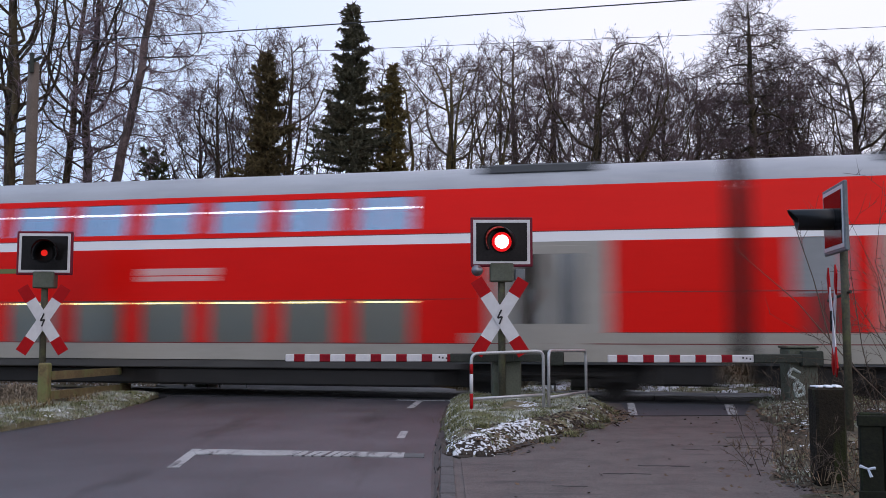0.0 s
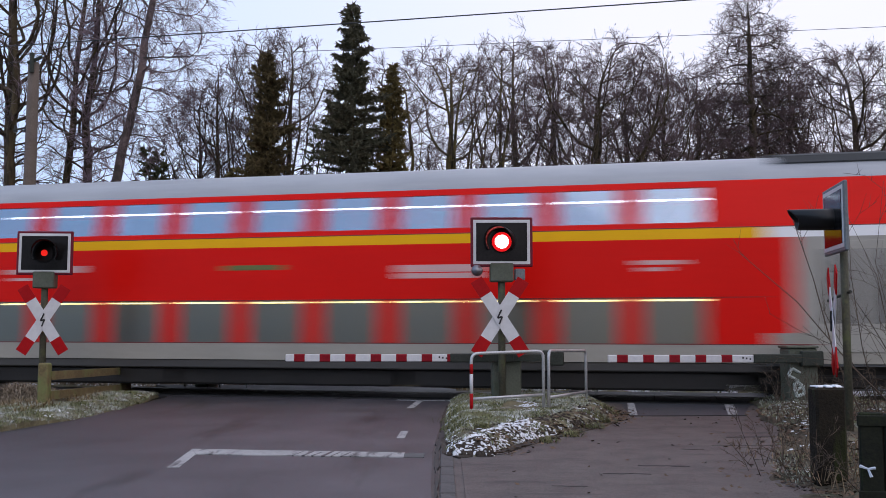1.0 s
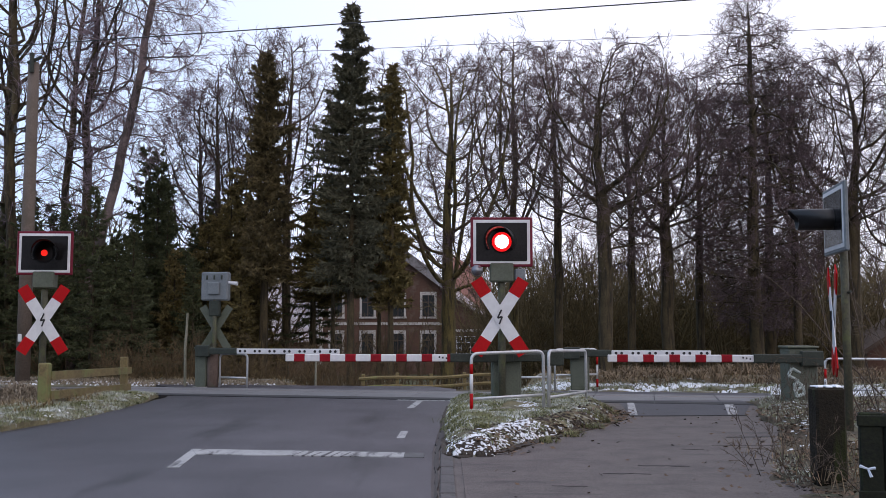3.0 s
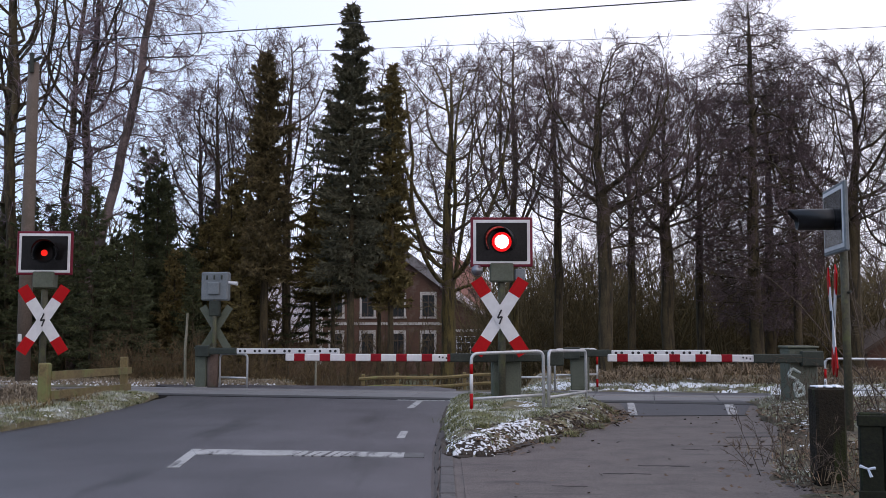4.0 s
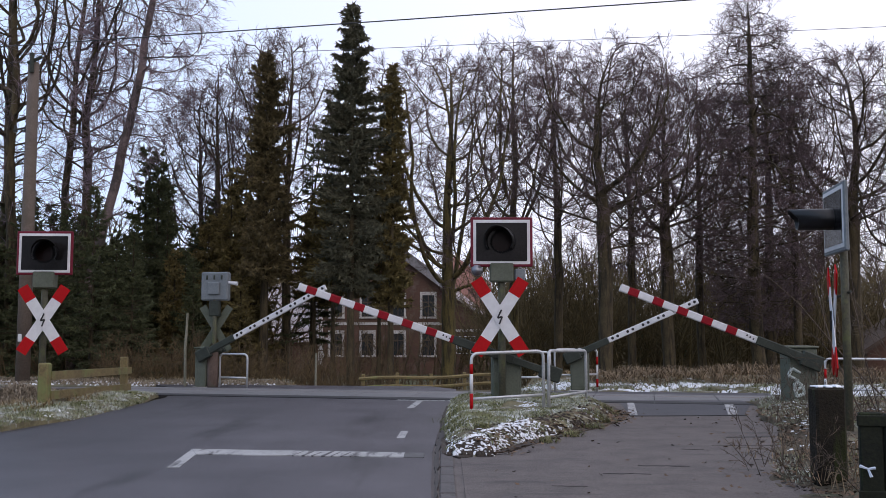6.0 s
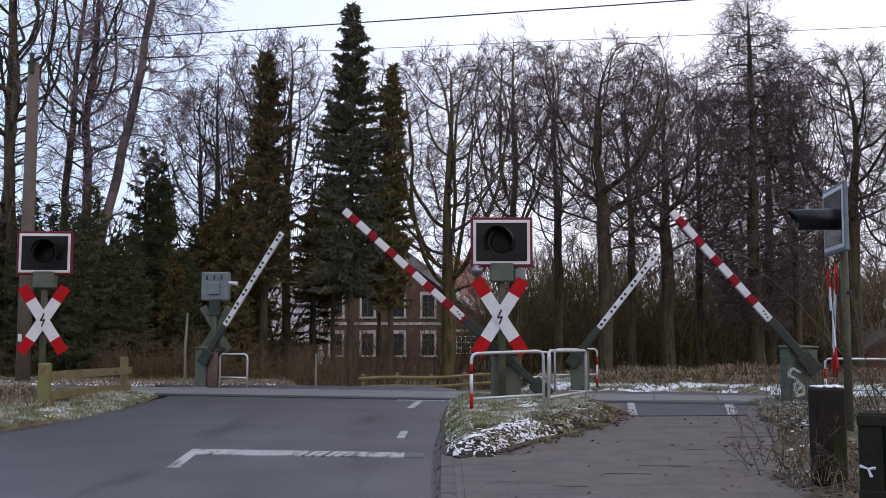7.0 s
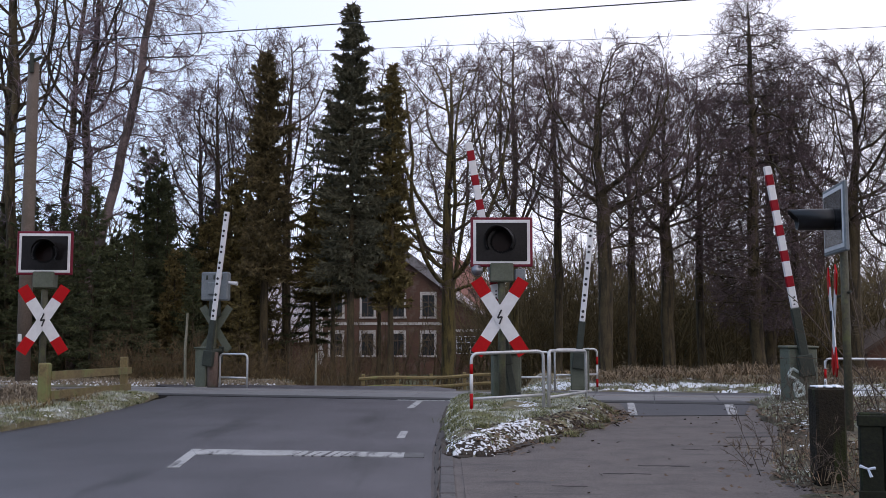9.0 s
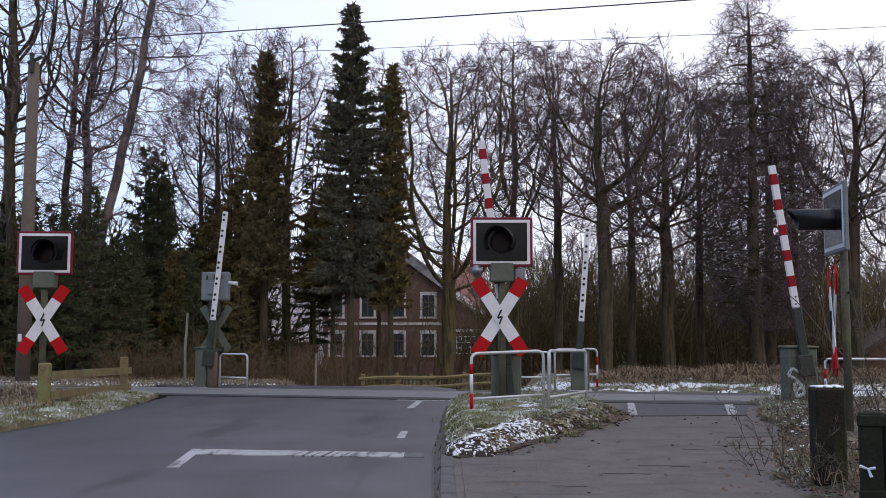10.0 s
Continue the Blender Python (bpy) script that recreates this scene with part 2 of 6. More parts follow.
BRICK = surface("red_brick", (0.054, 0.029, 0.018), (0.109, 0.053, 0.034), 0.6, 10, 0.9, bump=0.3, stain=(0.125, 0.088, 0.070), stain_scale=0.9, stain_at=0.58)
QUOIN = surface("pale_rendered_stone", (0.26, 0.235, 0.21), (0.52, 0.48, 0.44), 1.2, 12, 0.9, bump=0.3)
TILES = surface("red_roof_tiles", (0.13, 0.055, 0.042), (0.25, 0.11, 0.085), 1.0, 8, 0.85, bump=0.3, stain=(0.5, 0.5, 0.53), stain_scale=0.5, stain_at=0.66)
SLATE = surface("grey_roof_tiles", (0.12, 0.11, 0.11), (0.24, 0.22, 0.22), 1.0, 8, 0.85, bump=0.3, stain=(0.5, 0.5, 0.53), stain_scale=0.4, stain_at=0.6)
WIRE = plain("overhead_wire", (0.03, 0.032, 0.035), 0.5)
LAMPHOT = glow("lamp_core", (1.0, 0.16, 0.15), 16.0)
LAMPRED = glow("lamp_rim", (1.0, 0.012, 0.014), 0.8)
LAMPOFF = plain("lamp_dark_red", (0.008, 0.002, 0.002), 0.3, spec=0.12)
LAMPDIM = glow("lamp_afterglow", (1.0, 0.02, 0.01), 0.85)


# ---- mesh helpers ----
def link_mesh(name, verts, faces, mat, parent=None, label="", smooth=False):
    me = bpy.data.meshes.new(name)
    me.from_pydata([tuple(v) for v in verts], [], faces)
    for m in (mat if isinstance(mat, (list, tuple)) else [mat]):
        me.materials.append(m)
    if smooth:
        me.polygons.foreach_set("use_smooth", [True] * len(me.polygons))
    me.update()
    ob = new(name, me)
    ob.parent = parent
    if label:
        tagged(ob, label)
    return ob


class Shape:
    """Collects simple solids into one mesh."""

    def __init__(self):
        self.v, self.f = [], []

    def add(self, verts, faces):
        k = len(self.v)
        self.v += [tuple(p) for p in verts]
        self.f += [tuple(i + k for i in f) for f in faces]
        return self

    def box(self, x0, x1, y0, y1, z0, z1, c=0.008, m=None):
        c = min(c, (x1 - x0) / 3, (y1 - y0) / 3, (z1 - z0) / 3)
        pts, fs = [], []
        idx = {}
        for sx in (0, 1):
            for sy in (0, 1):
                for sz in (0, 1):
                    for ax in range(3):
                        p = [(x0, x1)[sx], (y0, y1)[sy], (z0, z1)[sz]]
                        s = (sx, sy, sz)
                        for o in range(3):
                            if o != ax:
                                p[o] += c if s[o] == 0 else -c
                        idx[(sx, sy, sz, ax)] = len(pts)
                        pts.append(p)
        for ax in range(3):
            a, b = [(1, 2), (2, 0), (0, 1)][ax]
            for s in (0, 1):
                quad = []
                for ca, cb in ((0, 0), (1, 0), (1, 1), (0, 1)):
                    key = [0, 0, 0]
                    key[ax], key[a], key[b] = s, ca, cb
                    quad.append(idx[(*key, ax)])
                fs.append(quad if s else quad[::-1])
            for sa in (0, 1):
                for sb in (0, 1):
                    e = []
                    for t in (0, 1):
                        key = [0, 0, 0]
                        key[ax], key[a], key[b] = t, sa, sb
                        e.append((idx[(*key, a)], idx[(*key, b)]))
                    q = [e[0][0], e[0][1], e[1][1], e[1][0]]
                    fs.append(q if (sa == sb) else q[::-1])
        for sx in (0, 1):
            for sy in (0, 1):
                for sz in (0, 1):
                    t = [idx[(sx, sy, sz, k)] for k in range(3)]
                    fs.append(t if (sx + sy + sz) % 2 else t[::-1])
        if m is not None:
            pts = [m @ Vector(p) for p in pts]
        return self.add(pts, fs)

    def tube(self, pts, r, n=10, caps=True):
        pts = [Vector(p) for p in pts]
        rs = r if isinstance(r, (list, tuple)) else [r] * len(pts)
        ring, up = [], None
        for i, p in enumerate(pts):
            t = (pts[min(i + 1, len(pts) - 1)] - pts[max(i - 1, 0)]).normalized()
            if up is None:
                up = t.orthogonal().normalized()
            up = (up - t * up.dot(t)).normalized()
            s = t.cross(up)
            ring += [p + (up * math.cos(6.28319 * k / n) + s * math.sin(6.28319 * k / n)) * rs[i] for k in range(n)]
        fs = [(i * n + k, i * n + (k + 1) % n, (i + 1) * n + (k + 1) % n, (i + 1) * n + k) for i in range(len(pts) - 1) for k in range(n)]
        if caps:
            fs += [tuple(range(n))[::-1], tuple(range((len(pts) - 1) * n, len(pts) * n))]
        return self.add(ring, fs)

    def prism(self, outline, y0, y1):
        """An outline of (x, z) points swept from y0 to y1."""
        n = len(outline)
        v = [(x, y0, z) for x, z in outline] + [(x, y1, z) for x, z in outline]
        return self.add(v, [tuple(range(n)), tuple(range(n, 2 * n))[::-1]] + [(i, i + n, (i + 1) % n + n, (i + 1) % n) for i in range(n)])

    def done(self, name, mat, parent=None, label="", smooth=False):
        return link_mesh(name, self.v, self.f, mat, parent, label, smooth)


def holder(name, m, label, category, group="", kind=""):
    ob = new(name)
    ob.empty_display_size = 0.2
    ob.matrix_world = m
    return tagged(ob, label, category, group, kind)


def rounded(p, q, r, corner, n=5):
    """Points of a bend of radius r about corner, coming from p and going to q."""
    p, q, c = Vector(p), Vector(q), Vector(corner)
    a, b = c + (p - c).normalized() * r, c + (q - c).normalized() * r
    return [(1 - t) ** 2 * a + 2 * t * (1 - t) * c + t * t * b for t in [i / n for i in range(n + 1)]]


# ---- the lie of the land ----
TURN = 12.4                       # the track runs at this angle to the road
COS, SIN = math.cos(radians(TURN)), math.sin(radians(TURN))
TRACK0 = 19.53                    # track centre beyond the camera, on the road's axis


def across(x, y):
    """Signed distance beyond the track's centre line."""
    return (y - TRACK0) * COS + x * SIN


def smooth(a, b, v):
    t = min(max((v - a) / (b - a), 0.0), 1.0)
    return t * t * (3 - 2 * t)


def land(x, y):
    w = across(x, y)
    z = -2.3 * smooth(2.6, 13.0, w) - 0.06 + (5.4 + 2.2 * noise.noise((x * 0.06, y * 0.03, 5))) * smooth(50, 92, w)
    z += 0.35 * smooth(7.0, 12.0, abs(x)) * smooth(-3.2, -6.0, w) * (0.5 + noise.noise((x * 0.3, y * 0.3, 0)))
    z += 0.25 * noise.noise((x * 0.15, y * 0.15, 3)) * smooth(4, 12, w)
    z -= 0.5 * smooth(2.0, 3.2, abs(w)) * smooth(9.0, 12.0, abs(x + 1)) * (1 - smooth(3.6, 5.0, abs(w)))
    return z


def on_track(s, w=0.0, z=0.0, rz=0.0):
    return Matrix.Translation((s * COS + w * SIN, TRACK0 - s * SIN + w * COS, z)) @ pose(0, 0, 0, 0, 0, rz - TURN)


def ground():
    near = [i * 0.5 for i in range(-44, 45)]
    xs = [-1500, -500, -200, -100, -60, -40, -30] + near + [30, 40, 60, 100, 200, 500, 1500]
    ys = [-60, -20, -8] + [i * 0.5 for i in range(-8, 90)] + [48, 52, 58, 66, 80, 110, 160, 300, 700, 2500]
    v = [(x, y, land(x, y)) for y in ys for x in xs]
    n = len(xs)
    f = [(j * n + i, j * n + i + 1, (j + 1) * n + i + 1, (j + 1) * n + i) for j in range(len(ys) - 1) for i in range(n - 1)]
    ob = link_mesh("ground", v, f, SOIL, smooth=True)
    return tagged(ob, "brown winter soil with leaf litter around the crossing", "ground", kind="structure")


def sheet(name, outline, z0, z1, mat, label, category, kind="structure"):
    s = Shape()
    n = len(outline)
    s.add([(x, y, z1) for x, y in outline] + [(x, y, z0) for x, y in outline],
          [tuple(range(n))] + [(i, i + n, (i + 1) % n + n, (i + 1) % n) for i in range(n)])
    return tagged(s.done(name, mat), label, category, kind=kind)


# ---- road, path and track bed ----
def roads():
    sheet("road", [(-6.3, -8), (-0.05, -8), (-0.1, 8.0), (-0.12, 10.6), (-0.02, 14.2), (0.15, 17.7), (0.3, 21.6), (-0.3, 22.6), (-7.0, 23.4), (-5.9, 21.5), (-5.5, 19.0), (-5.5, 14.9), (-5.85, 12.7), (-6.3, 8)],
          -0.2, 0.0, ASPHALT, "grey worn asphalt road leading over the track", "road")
    sheet("pavement", [(0.14, -8), (5.8, -8), (3.6, 6.5), (3.8, 8.6), (4.8, 12.0), (5.3, 14.4), (5.9, 17.8), (0.3, 18.2), (0.2, 14.0)],
          -0.2, 0.004, PATH, "brownish asphalt cycle path beside the road", "path")
    sheet("path_patch", [(2.95, 14.98), (4.72, 15.08), (5.70, 17.7), (5.6, 18.1), (3.3, 18.2)], -0.1, 0.009, PATCH, "dark resurfaced strip of cycle path", "path patch")
    sheet("path_beyond", [(2.2, 19.6), (6.5, 18.6), (6.9, 20.3), (2.3, 21.0)], -0.1, -0.004, PATCH, "dark asphalt of the path beyond the track", "path")
    sheet("kerb_bed", [(-0.2, -8), (0.4, -8), (0.5, 18.0), (-0.2, 18.2)], -0.2, -0.006, PATH, "dark grit between the kerb stones", "kerb bed")
    # kerb of flush setts between road and path
    kerb = holder("kerb", pose(0, 0, 0), "row of flush worn concrete kerb stones", "kerb", kind="structure")
    mesh = None
    for i in range(26):
        y = 1.0 + i * 0.5
        if mesh is None:
            s = Shape().box(-0.07, 0.07, 0.012, 0.488, -0.1, 0.0, 0.012)
            ob = s.done("kerb_stone", KERB, kerb)
            mesh = ob.data
        else:
            ob = new("kerb_stone", mesh)
            ob.parent = kerb
        off = -0.02 + 0.1 * smooth(10.5, 14.2, y)
        ob.matrix_basis = pose(off + 0.06, y, 0.012 + 0.004 * math.sin(i * 2.3))
    # painted lines
    def line(pts, label="worn white painted line on the asphalt", z=0.005):
        sheet("road_marking", pts, -0.02, z, LINE, label, "road marking", "structure")
    line([(-2.84, 10.9), (-2.68, 10.46), (-0.42, 10.23), (-0.42, 10.58)], "worn white stop line across the lane", 0.010)
    line([(-2.72, 10.88), (-2.84, 10.88), (-2.72, 9.5), (-2.60, 9.5)], "white lane line meeting the stop line")
    line([(-0.62, 16.5), (-0.50, 16.5), (-0.36, 18.3), (-0.48, 18.3)])
    line([(-0.58, 12.0), (-0.48, 12.0), (-0.46, 12.8), (-0.56, 12.8)])
    line([(2.92, 15.1), (3.06, 15.1), (3.50, 17.6), (3.38, 17.6)], "white edge mark of the cycle path", 0.014)
    line([(4.50, 15.15), (4.66, 15.15), (5.28, 17.5), (5.12, 17.5)], "white edge mark of the cycle path", 0.014)
    sheet("joint", [(2.9, 14.9), (4.74, 15.0), (4.74, 15.1), (2.9, 15.0)], -0.02, 0.013, GAPBLACK, "dark joint across the cycle path", "joint")
    sheet("joint", [(3.55, 12.05), (4.2, 12.1), (4.2, 12.14), (3.55, 12.1)], -0.02, 0.009, GAPBLACK, "dark crack across the cycle path", "joint")
    sheet("road_marking", [(-0.42, 10.24), (-0.2, 10.22), (-0.2, 10.55), (-0.42, 10.57)], -0.02, 0.007, CONCRETE_DARK, "worn-off end of the stop line", "road marking")
    # tyre smears across the stop line
    for k in range(7):
        x0 = -1.62 + k * 0.105
        w = (0.012, 0.03, 0.016, 0.04, 0.014, 0.022, 0.012)[k]
        y0 = 10.33 - 0.1 * (x0 + 1.62)
        y1 = y0 + (0.34, 0.36, 0.30, 0.36, 0.35, 0.3, 0.34)[k]
        x1 = x0 + 0.07
        sheet("tyre_mark", [(x0, y0), (x0 + w, y0), (x1 + w * 0.8, y1), (x1, y1)], -0.01, 0.0125, SKID, "dark tyre smear across the stop line", "tyre mark")
    rc = random.Random(14)
    for x0, y0, x1, y1, wd in ((3.15, 11.25, 3.9, 11.25, 0.025), (1.95, 9.62, 2.45, 9.56, 0.045), (1.5, 9.12, 1.95, 9.06, 0.03), (2.7, 10.9, 2.95, 10.85, 0.012), (0.95, 8.4, 1.25, 8.35, 0.014), (3.24, 10.05, 3.45, 10.0, 0.014)):
        n = 7
        mid = [(x0 + (x1 - x0) * i / n + rc.uniform(-0.01, 0.01), y0 + (y1 - y0) * i / n + rc.uniform(-0.02, 0.02)) for i in range(n + 1)]
        hw = [wd * rc.uniform(0.25, 1.0) * (0.3 if i in (0, n) else 1) for i in range(n + 1)]
        sheet("joint", [(x, y + w) for (x, y), w in zip(mid, hw)][::-1] + [(x, y - w) for (x, y), w in zip(mid, hw)], -0.01, 0.008, TAR, "dark ragged crack in the path's asphalt", "crack")
    # ragged line of dirt washed along the kerb
    n = 46
    mid = [(-0.06 + 0.1 * smooth(10.5, 14.2, 4.0 + i * 0.23) + rc.uniform(-0.008, 0.008), 4.0 + i * 0.23) for i in range(n)]
    hw = [rc.uniform(0.008, 0.026) * (0.5 + smooth(8.0, 11.0, y)) for _, y in mid]
    sheet("dirt_line", [(x + w, y) for (x, y), w in zip(mid, hw)] + [(x - w * 1.4, y) for (x, y), w in zip(mid, hw)][::-1], -0.01, 0.018, TAR, "dark dirt washed along the kerb", "dirt")
    line([(-0.9, 18.25), (1.3, 17.85), (1.25, 17.95), (-0.85, 18.4)])


def track():
    bed = holder("track", on_track(0), "single railway track with rusty rails and ballast", "railway track", kind="structure")
    s = Shape()
    s.add([(-420, -2.3, -0.4), (-420, -1.5, -0.16), (-420, 1.5, -0.16), (-420, 2.3, -0.4), (420, -2.3, -0.4), (420, -1.5, -0.16), (420, 1.5, -0.16), (420, 2.3, -0.4)],
          [(0, 4, 5, 1), (1, 5, 6, 2), (2, 6, 7, 3)])
    s.done("ballast_bed", BALLAST, bed, "grey stone ballast dusted with snow")
    for w in (-0.7535, 0.7535):
        r = Shape().box(-420, 420, w - 0.07, w + 0.07, -0.17, -0.15, 0.003)
        r.box(-420, 420, w - 0.012, w + 0.012, -0.15, -0.03, 0.002)
        r.done("rail", RAILSTEEL, bed)
        Shape().box(-420, 420, w - 0.035, w + 0.035, -0.035, 0.006, 0.006).done("rail_head", RAILTOP, bed, "polished running surface")
    sl = Shape().box(-0.13, 0.13, -1.3, 1.3, -0.22, -0.145, 0.01).done("sleeper", CONCRETE_DARK, bed)
    i = 0
    for k in range(-50, 51):
        x = k * 0.62
        if -7 < x < 9.5:
            continue
        if i:
            ob = new("sleeper", sl.data)
            ob.parent = bed
        else:
            ob = sl
        ob.matrix_basis = pose(x, 0, 0)
        i += 1
    # crossing panels between and beside the rails
    for k in range(-6, 8):
        x0, x1 = k * 1.2 - 0.595, k * 1.2 + 0.595
        Shape().box(x0, x1, -0.66, 0.66, -0.15, 0.004, 0.012).done("crossing_panel", PANEL, bed, "pale concrete panel between the rails" if k == 0 else "")
        # level black strip that paints in the shade of the rail groove
        Shape().box(x0, x1, -1.26, -0.80, -0.15, 0.018, 0.006).done("gap_strip", GAPBLACK, bed, "flat dark strip for the shaded gap beside the rail" if k == 0 else "")
        Shape().box(x0, x1, 0.82, 1.35, -0.15, 0.002, 0.012).done("crossing_panel", PANEL, bed)


KERB = surface("dirty_kerb_stone", (0.050, 0.046, 0.047), (0.120, 0.110, 0.110), 2.0, 40, 0.85, bump=0.4, stain=(0.030, 0.027, 0.024), stain_scale=1.8, stain_at=0.55)
TAR = surface("tarred_crack", (0.020, 0.018, 0.018), (0.048, 0.042, 0.041), 3.0, 60, 0.8)
# black of the joints and of the painted shade beside the rail
GAPBLACK = plain("gap_black", (0.012, 0.012, 0.014), 0.7)
CONCRETE_DARK = surface("worn_concrete", (0.065, 0.064, 0.066), (0.125, 0.122, 0.122), 2.5, 45, 0.9, bump=0.3)


# ---- verges ----
def tri_blades(rng, pts, h, w, lean):
    """Thin grass blades, one bent triangle pair each, at (n, 3) points."""
    n = len(pts)
    a = rng.uniform(0, 6.283, n)
    hh = h * rng.uniform(0.5, 1.3, n)
    d = np.stack([np.cos(a), np.sin(a), np.zeros(n)], 1)
    s = np.stack([-np.sin(a), np.cos(a), np.zeros(n)], 1) * (w * rng.uniform(0.6, 1.3, n))[:, None]
    le = lean * rng.uniform(0.2, 1.2, n) * hh
    up = np.array([0, 0, 1.0])
    m = pts + d * (le * 0.35)[:, None] + up * (hh * 0.6)[:, None]
    t = pts + d * le[:, None] + up * (hh * (1 - 0.35 * np.minimum(le / hh, 1)))[:, None]
    v = np.stack([pts - s, pts + s, m + s * 0.7, m - s * 0.7, t], 1).reshape(-1, 3)
    k = np.arange(n)[:, None] * 5
    q = (k + np.array([[0, 1, 2, 3]])).tolist()
    tr = (k + np.array([[3, 2, 4]])).tolist()
    return v, q + tr


def stuff(name, v, f, mat, label, category):
    return tagged(link_mesh(name, v, f, mat), label, category, kind="stuff")


def scatter(rng, n, x0, x1, y0, y1, keep, height):
    p = np.stack([rng.uniform(x0, x1, n), rng.uniform(y0, y1, n)], 1)
    p = np.array([q for q in p if keep(q[0], q[1])])
    return np.array([(x, y, height(x, y)) for x, y in p])


def verges():
    rng = np.random.default_rng(3)
    # island round the signal: a tongue of turf, widest towards the track
    def island_h(x, y):
        left = 0.02 + 0.1 * smooth(14, 18, y)
        right = 0.55 + 2.25 * smooth(10.3, 15.6, y) ** 0.8
        if not left < x < right or not 10.25 < y < 17.9:
            return None
        e = min((x - left) / 0.35, (right - x) / 0.45, (y - 10.25) / 0.5, (17.9 - y) / 0.5, 1.0)
        return 0.19 * (1 - (1 - max(e, 0)) ** 2) + 0.035 * noise.noise((x * 2.2, y * 2.2, 1)) * e
    v, f, nx, ny = [], [], 34, 84
    for j in range(ny):
        y = 10.25 + 7.65 * (j / (ny - 1)) ** 1.15
        wob = 0.05 * noise.noise((y * 3, 0, 11))
        left = 0.02 + 0.1 * smooth(14, 18, y) + wob * 0.6
        right = 0.55 + 2.25 * smooth(10.3, 15.6, y) ** 0.8 + wob + 0.05 * noise.noise((y * 6, 3, 1))
        cap = min((y - 10.25) / 0.5, (17.9 - y) / 0.5, 1.0)
        if y < 10.9:
            mid, q = (left + right) / 2, math.sqrt(max(0.0, 1 - ((10.9 - y) / 0.66) ** 2))
            left, right = mid + (left - mid) * q, mid + (right - mid) * q
        for i in range(nx):
            x = left + (right - left) * i / (nx - 1)
            e = max(0.0, min((x - left) / 0.3, (right - x) / 0.42, cap, 1.0))
            v.append((x, y, -0.02 + 0.2 * (1 - (1 - e) ** 2) + 0.04 * noise.noise((x * 2.2, y * 2.2, 1)) * e + 0.03 * noise.noise((x * 9, y * 9, 1)) * e))
    f = [(j * nx + i, j * nx + i + 1, (j + 1) * nx + i + 1, (j + 1) * nx + i) for j in range(ny - 1) for i in range(nx - 1)]
    tagged(link_mesh("traffic_island", v, f, VERGE, smooth=True), "turf island with frosted grass and patches of old snow", "traffic island", kind="structure")
    ring = []
    for k in range(40):
        y = 10.2 + 6.5 * k / 39
        ring.append((0.55 + 2.25 * smooth(10.3, 15.6, y) ** 0.8 + 0.15 + 0.05 * noise.noise((y * 2.5, 6, 2)) - 0.42 * smooth(10.8, 10.2, y), y))
    left = [(-0.02 + 0.1 * smooth(14, 18, y) + 0.02 * noise.noise((y * 3, 1, 2)) + 0.18 * smooth(10.6, 10.2, y), y) for y in [16.7 - 6.5 * k / 39 for k in range(40)]]
    sheet("earth_rim", ring + left, -0.05, 0.016, MUD, "dark bare earth round the turf island", "earth")
    hz = lambda x, y: island_h(x, y)
    ok = lambda x, y: island_h(x, y) is not None and (noise.noise((x * 3, y * 3, 15)) > 0.15 if y < 11.7 or 0.55 + 2.25 * smooth(10.3, 15.6, y) ** 0.8 - x < 0.45 else noise.noise((x * 1.3, y * 1.3, 5)) > -0.3)
    p = scatter(rng, 26000, 0, 2.9, 10.3, 17.9, ok, hz)
    bv, bf = tri_blades(rng, p, 0.042, 0.0055, 1.7)
    stuff("island_grass", bv, bf, GRASS, "short frosted grass on the traffic island", "grass")
    # left verge
    lz = lambda x, y: land(x, y) + 0.13 * smooth(-5.35, -6.0, x) * smooth(-8.2, -6.6, x) * smooth(12.0, 13.5, y) * smooth(20.2, 18.3, y) + 0.05
    xs, ys = [-12 + i * 0.1 for i in range(67)], [10.5 + i * 0.12 for i in range(76)]
    def left_edge(y):
        return -5.85 + 0.36 * smooth(12.5, 15, y) - 0.30 * smooth(17.2, 19.6, y) + 0.06 * noise.noise((y * 1.5, 0, 0))
    v, f, ix = [], [], {}
    for j, y in enumerate(ys):
        e = left_edge(y)
        for i in range(60):
            x = e - (i / 59) ** 1.5 * 7
            ix[i, j] = len(v)
            v.append((x, y, lz(x, y) * (1 if i else 0) + 0.04 * noise.noise((x * 2, y * 2, 4)) * (1 if i > 1 else 0) - (0.0 if i else 0.03)))
    for j in range(len(ys) - 1):
        for i in range(59):
            f.append([ix[i, j], ix[i + 1, j], ix[i + 1, j + 1], ix[i, j + 1]])
    tagged(link_mesh("verge", v, f, VERGE, smooth=True), "grassy roadside verge with frost and stones", "verge", kind="structure")
    p = scatter(rng, 30000, -9.5, -5.2, 11.5, 19.4, lambda x, y: x < left_edge(y) + 0.02 and (noise.noise((x, y, 9)) > -0.3 or x > left_edge(y) - 0.25), lz)
    bv, bf = tri_blades(rng, p, 0.065, 0.006, 1.8)
    stuff("verge_grass", bv, bf, GRASS, "frosted roadside grass", "grass")
    p = scatter(rng, 5000, -10.5, -6.2, 13, 17.5, lambda x, y: noise.noise((x * 1.4, y * 1.4, 19)) > 0.0, lz)
    bv, bf = tri_blades(rng, p, 0.14, 0.007, 1.8)
    stuff("dry_grass", bv, bf, DRY, "tufts of pale dry grass on the verge", "grass")
    # right verge below the box and the posts
    rz = lambda x, y: land(x, y) + 0.06 + 0.12 * smooth(4.4, 5.4, x - 0.25 * (y - 14)) + 0.06 * noise.noise((x * 2, y * 2, 7))
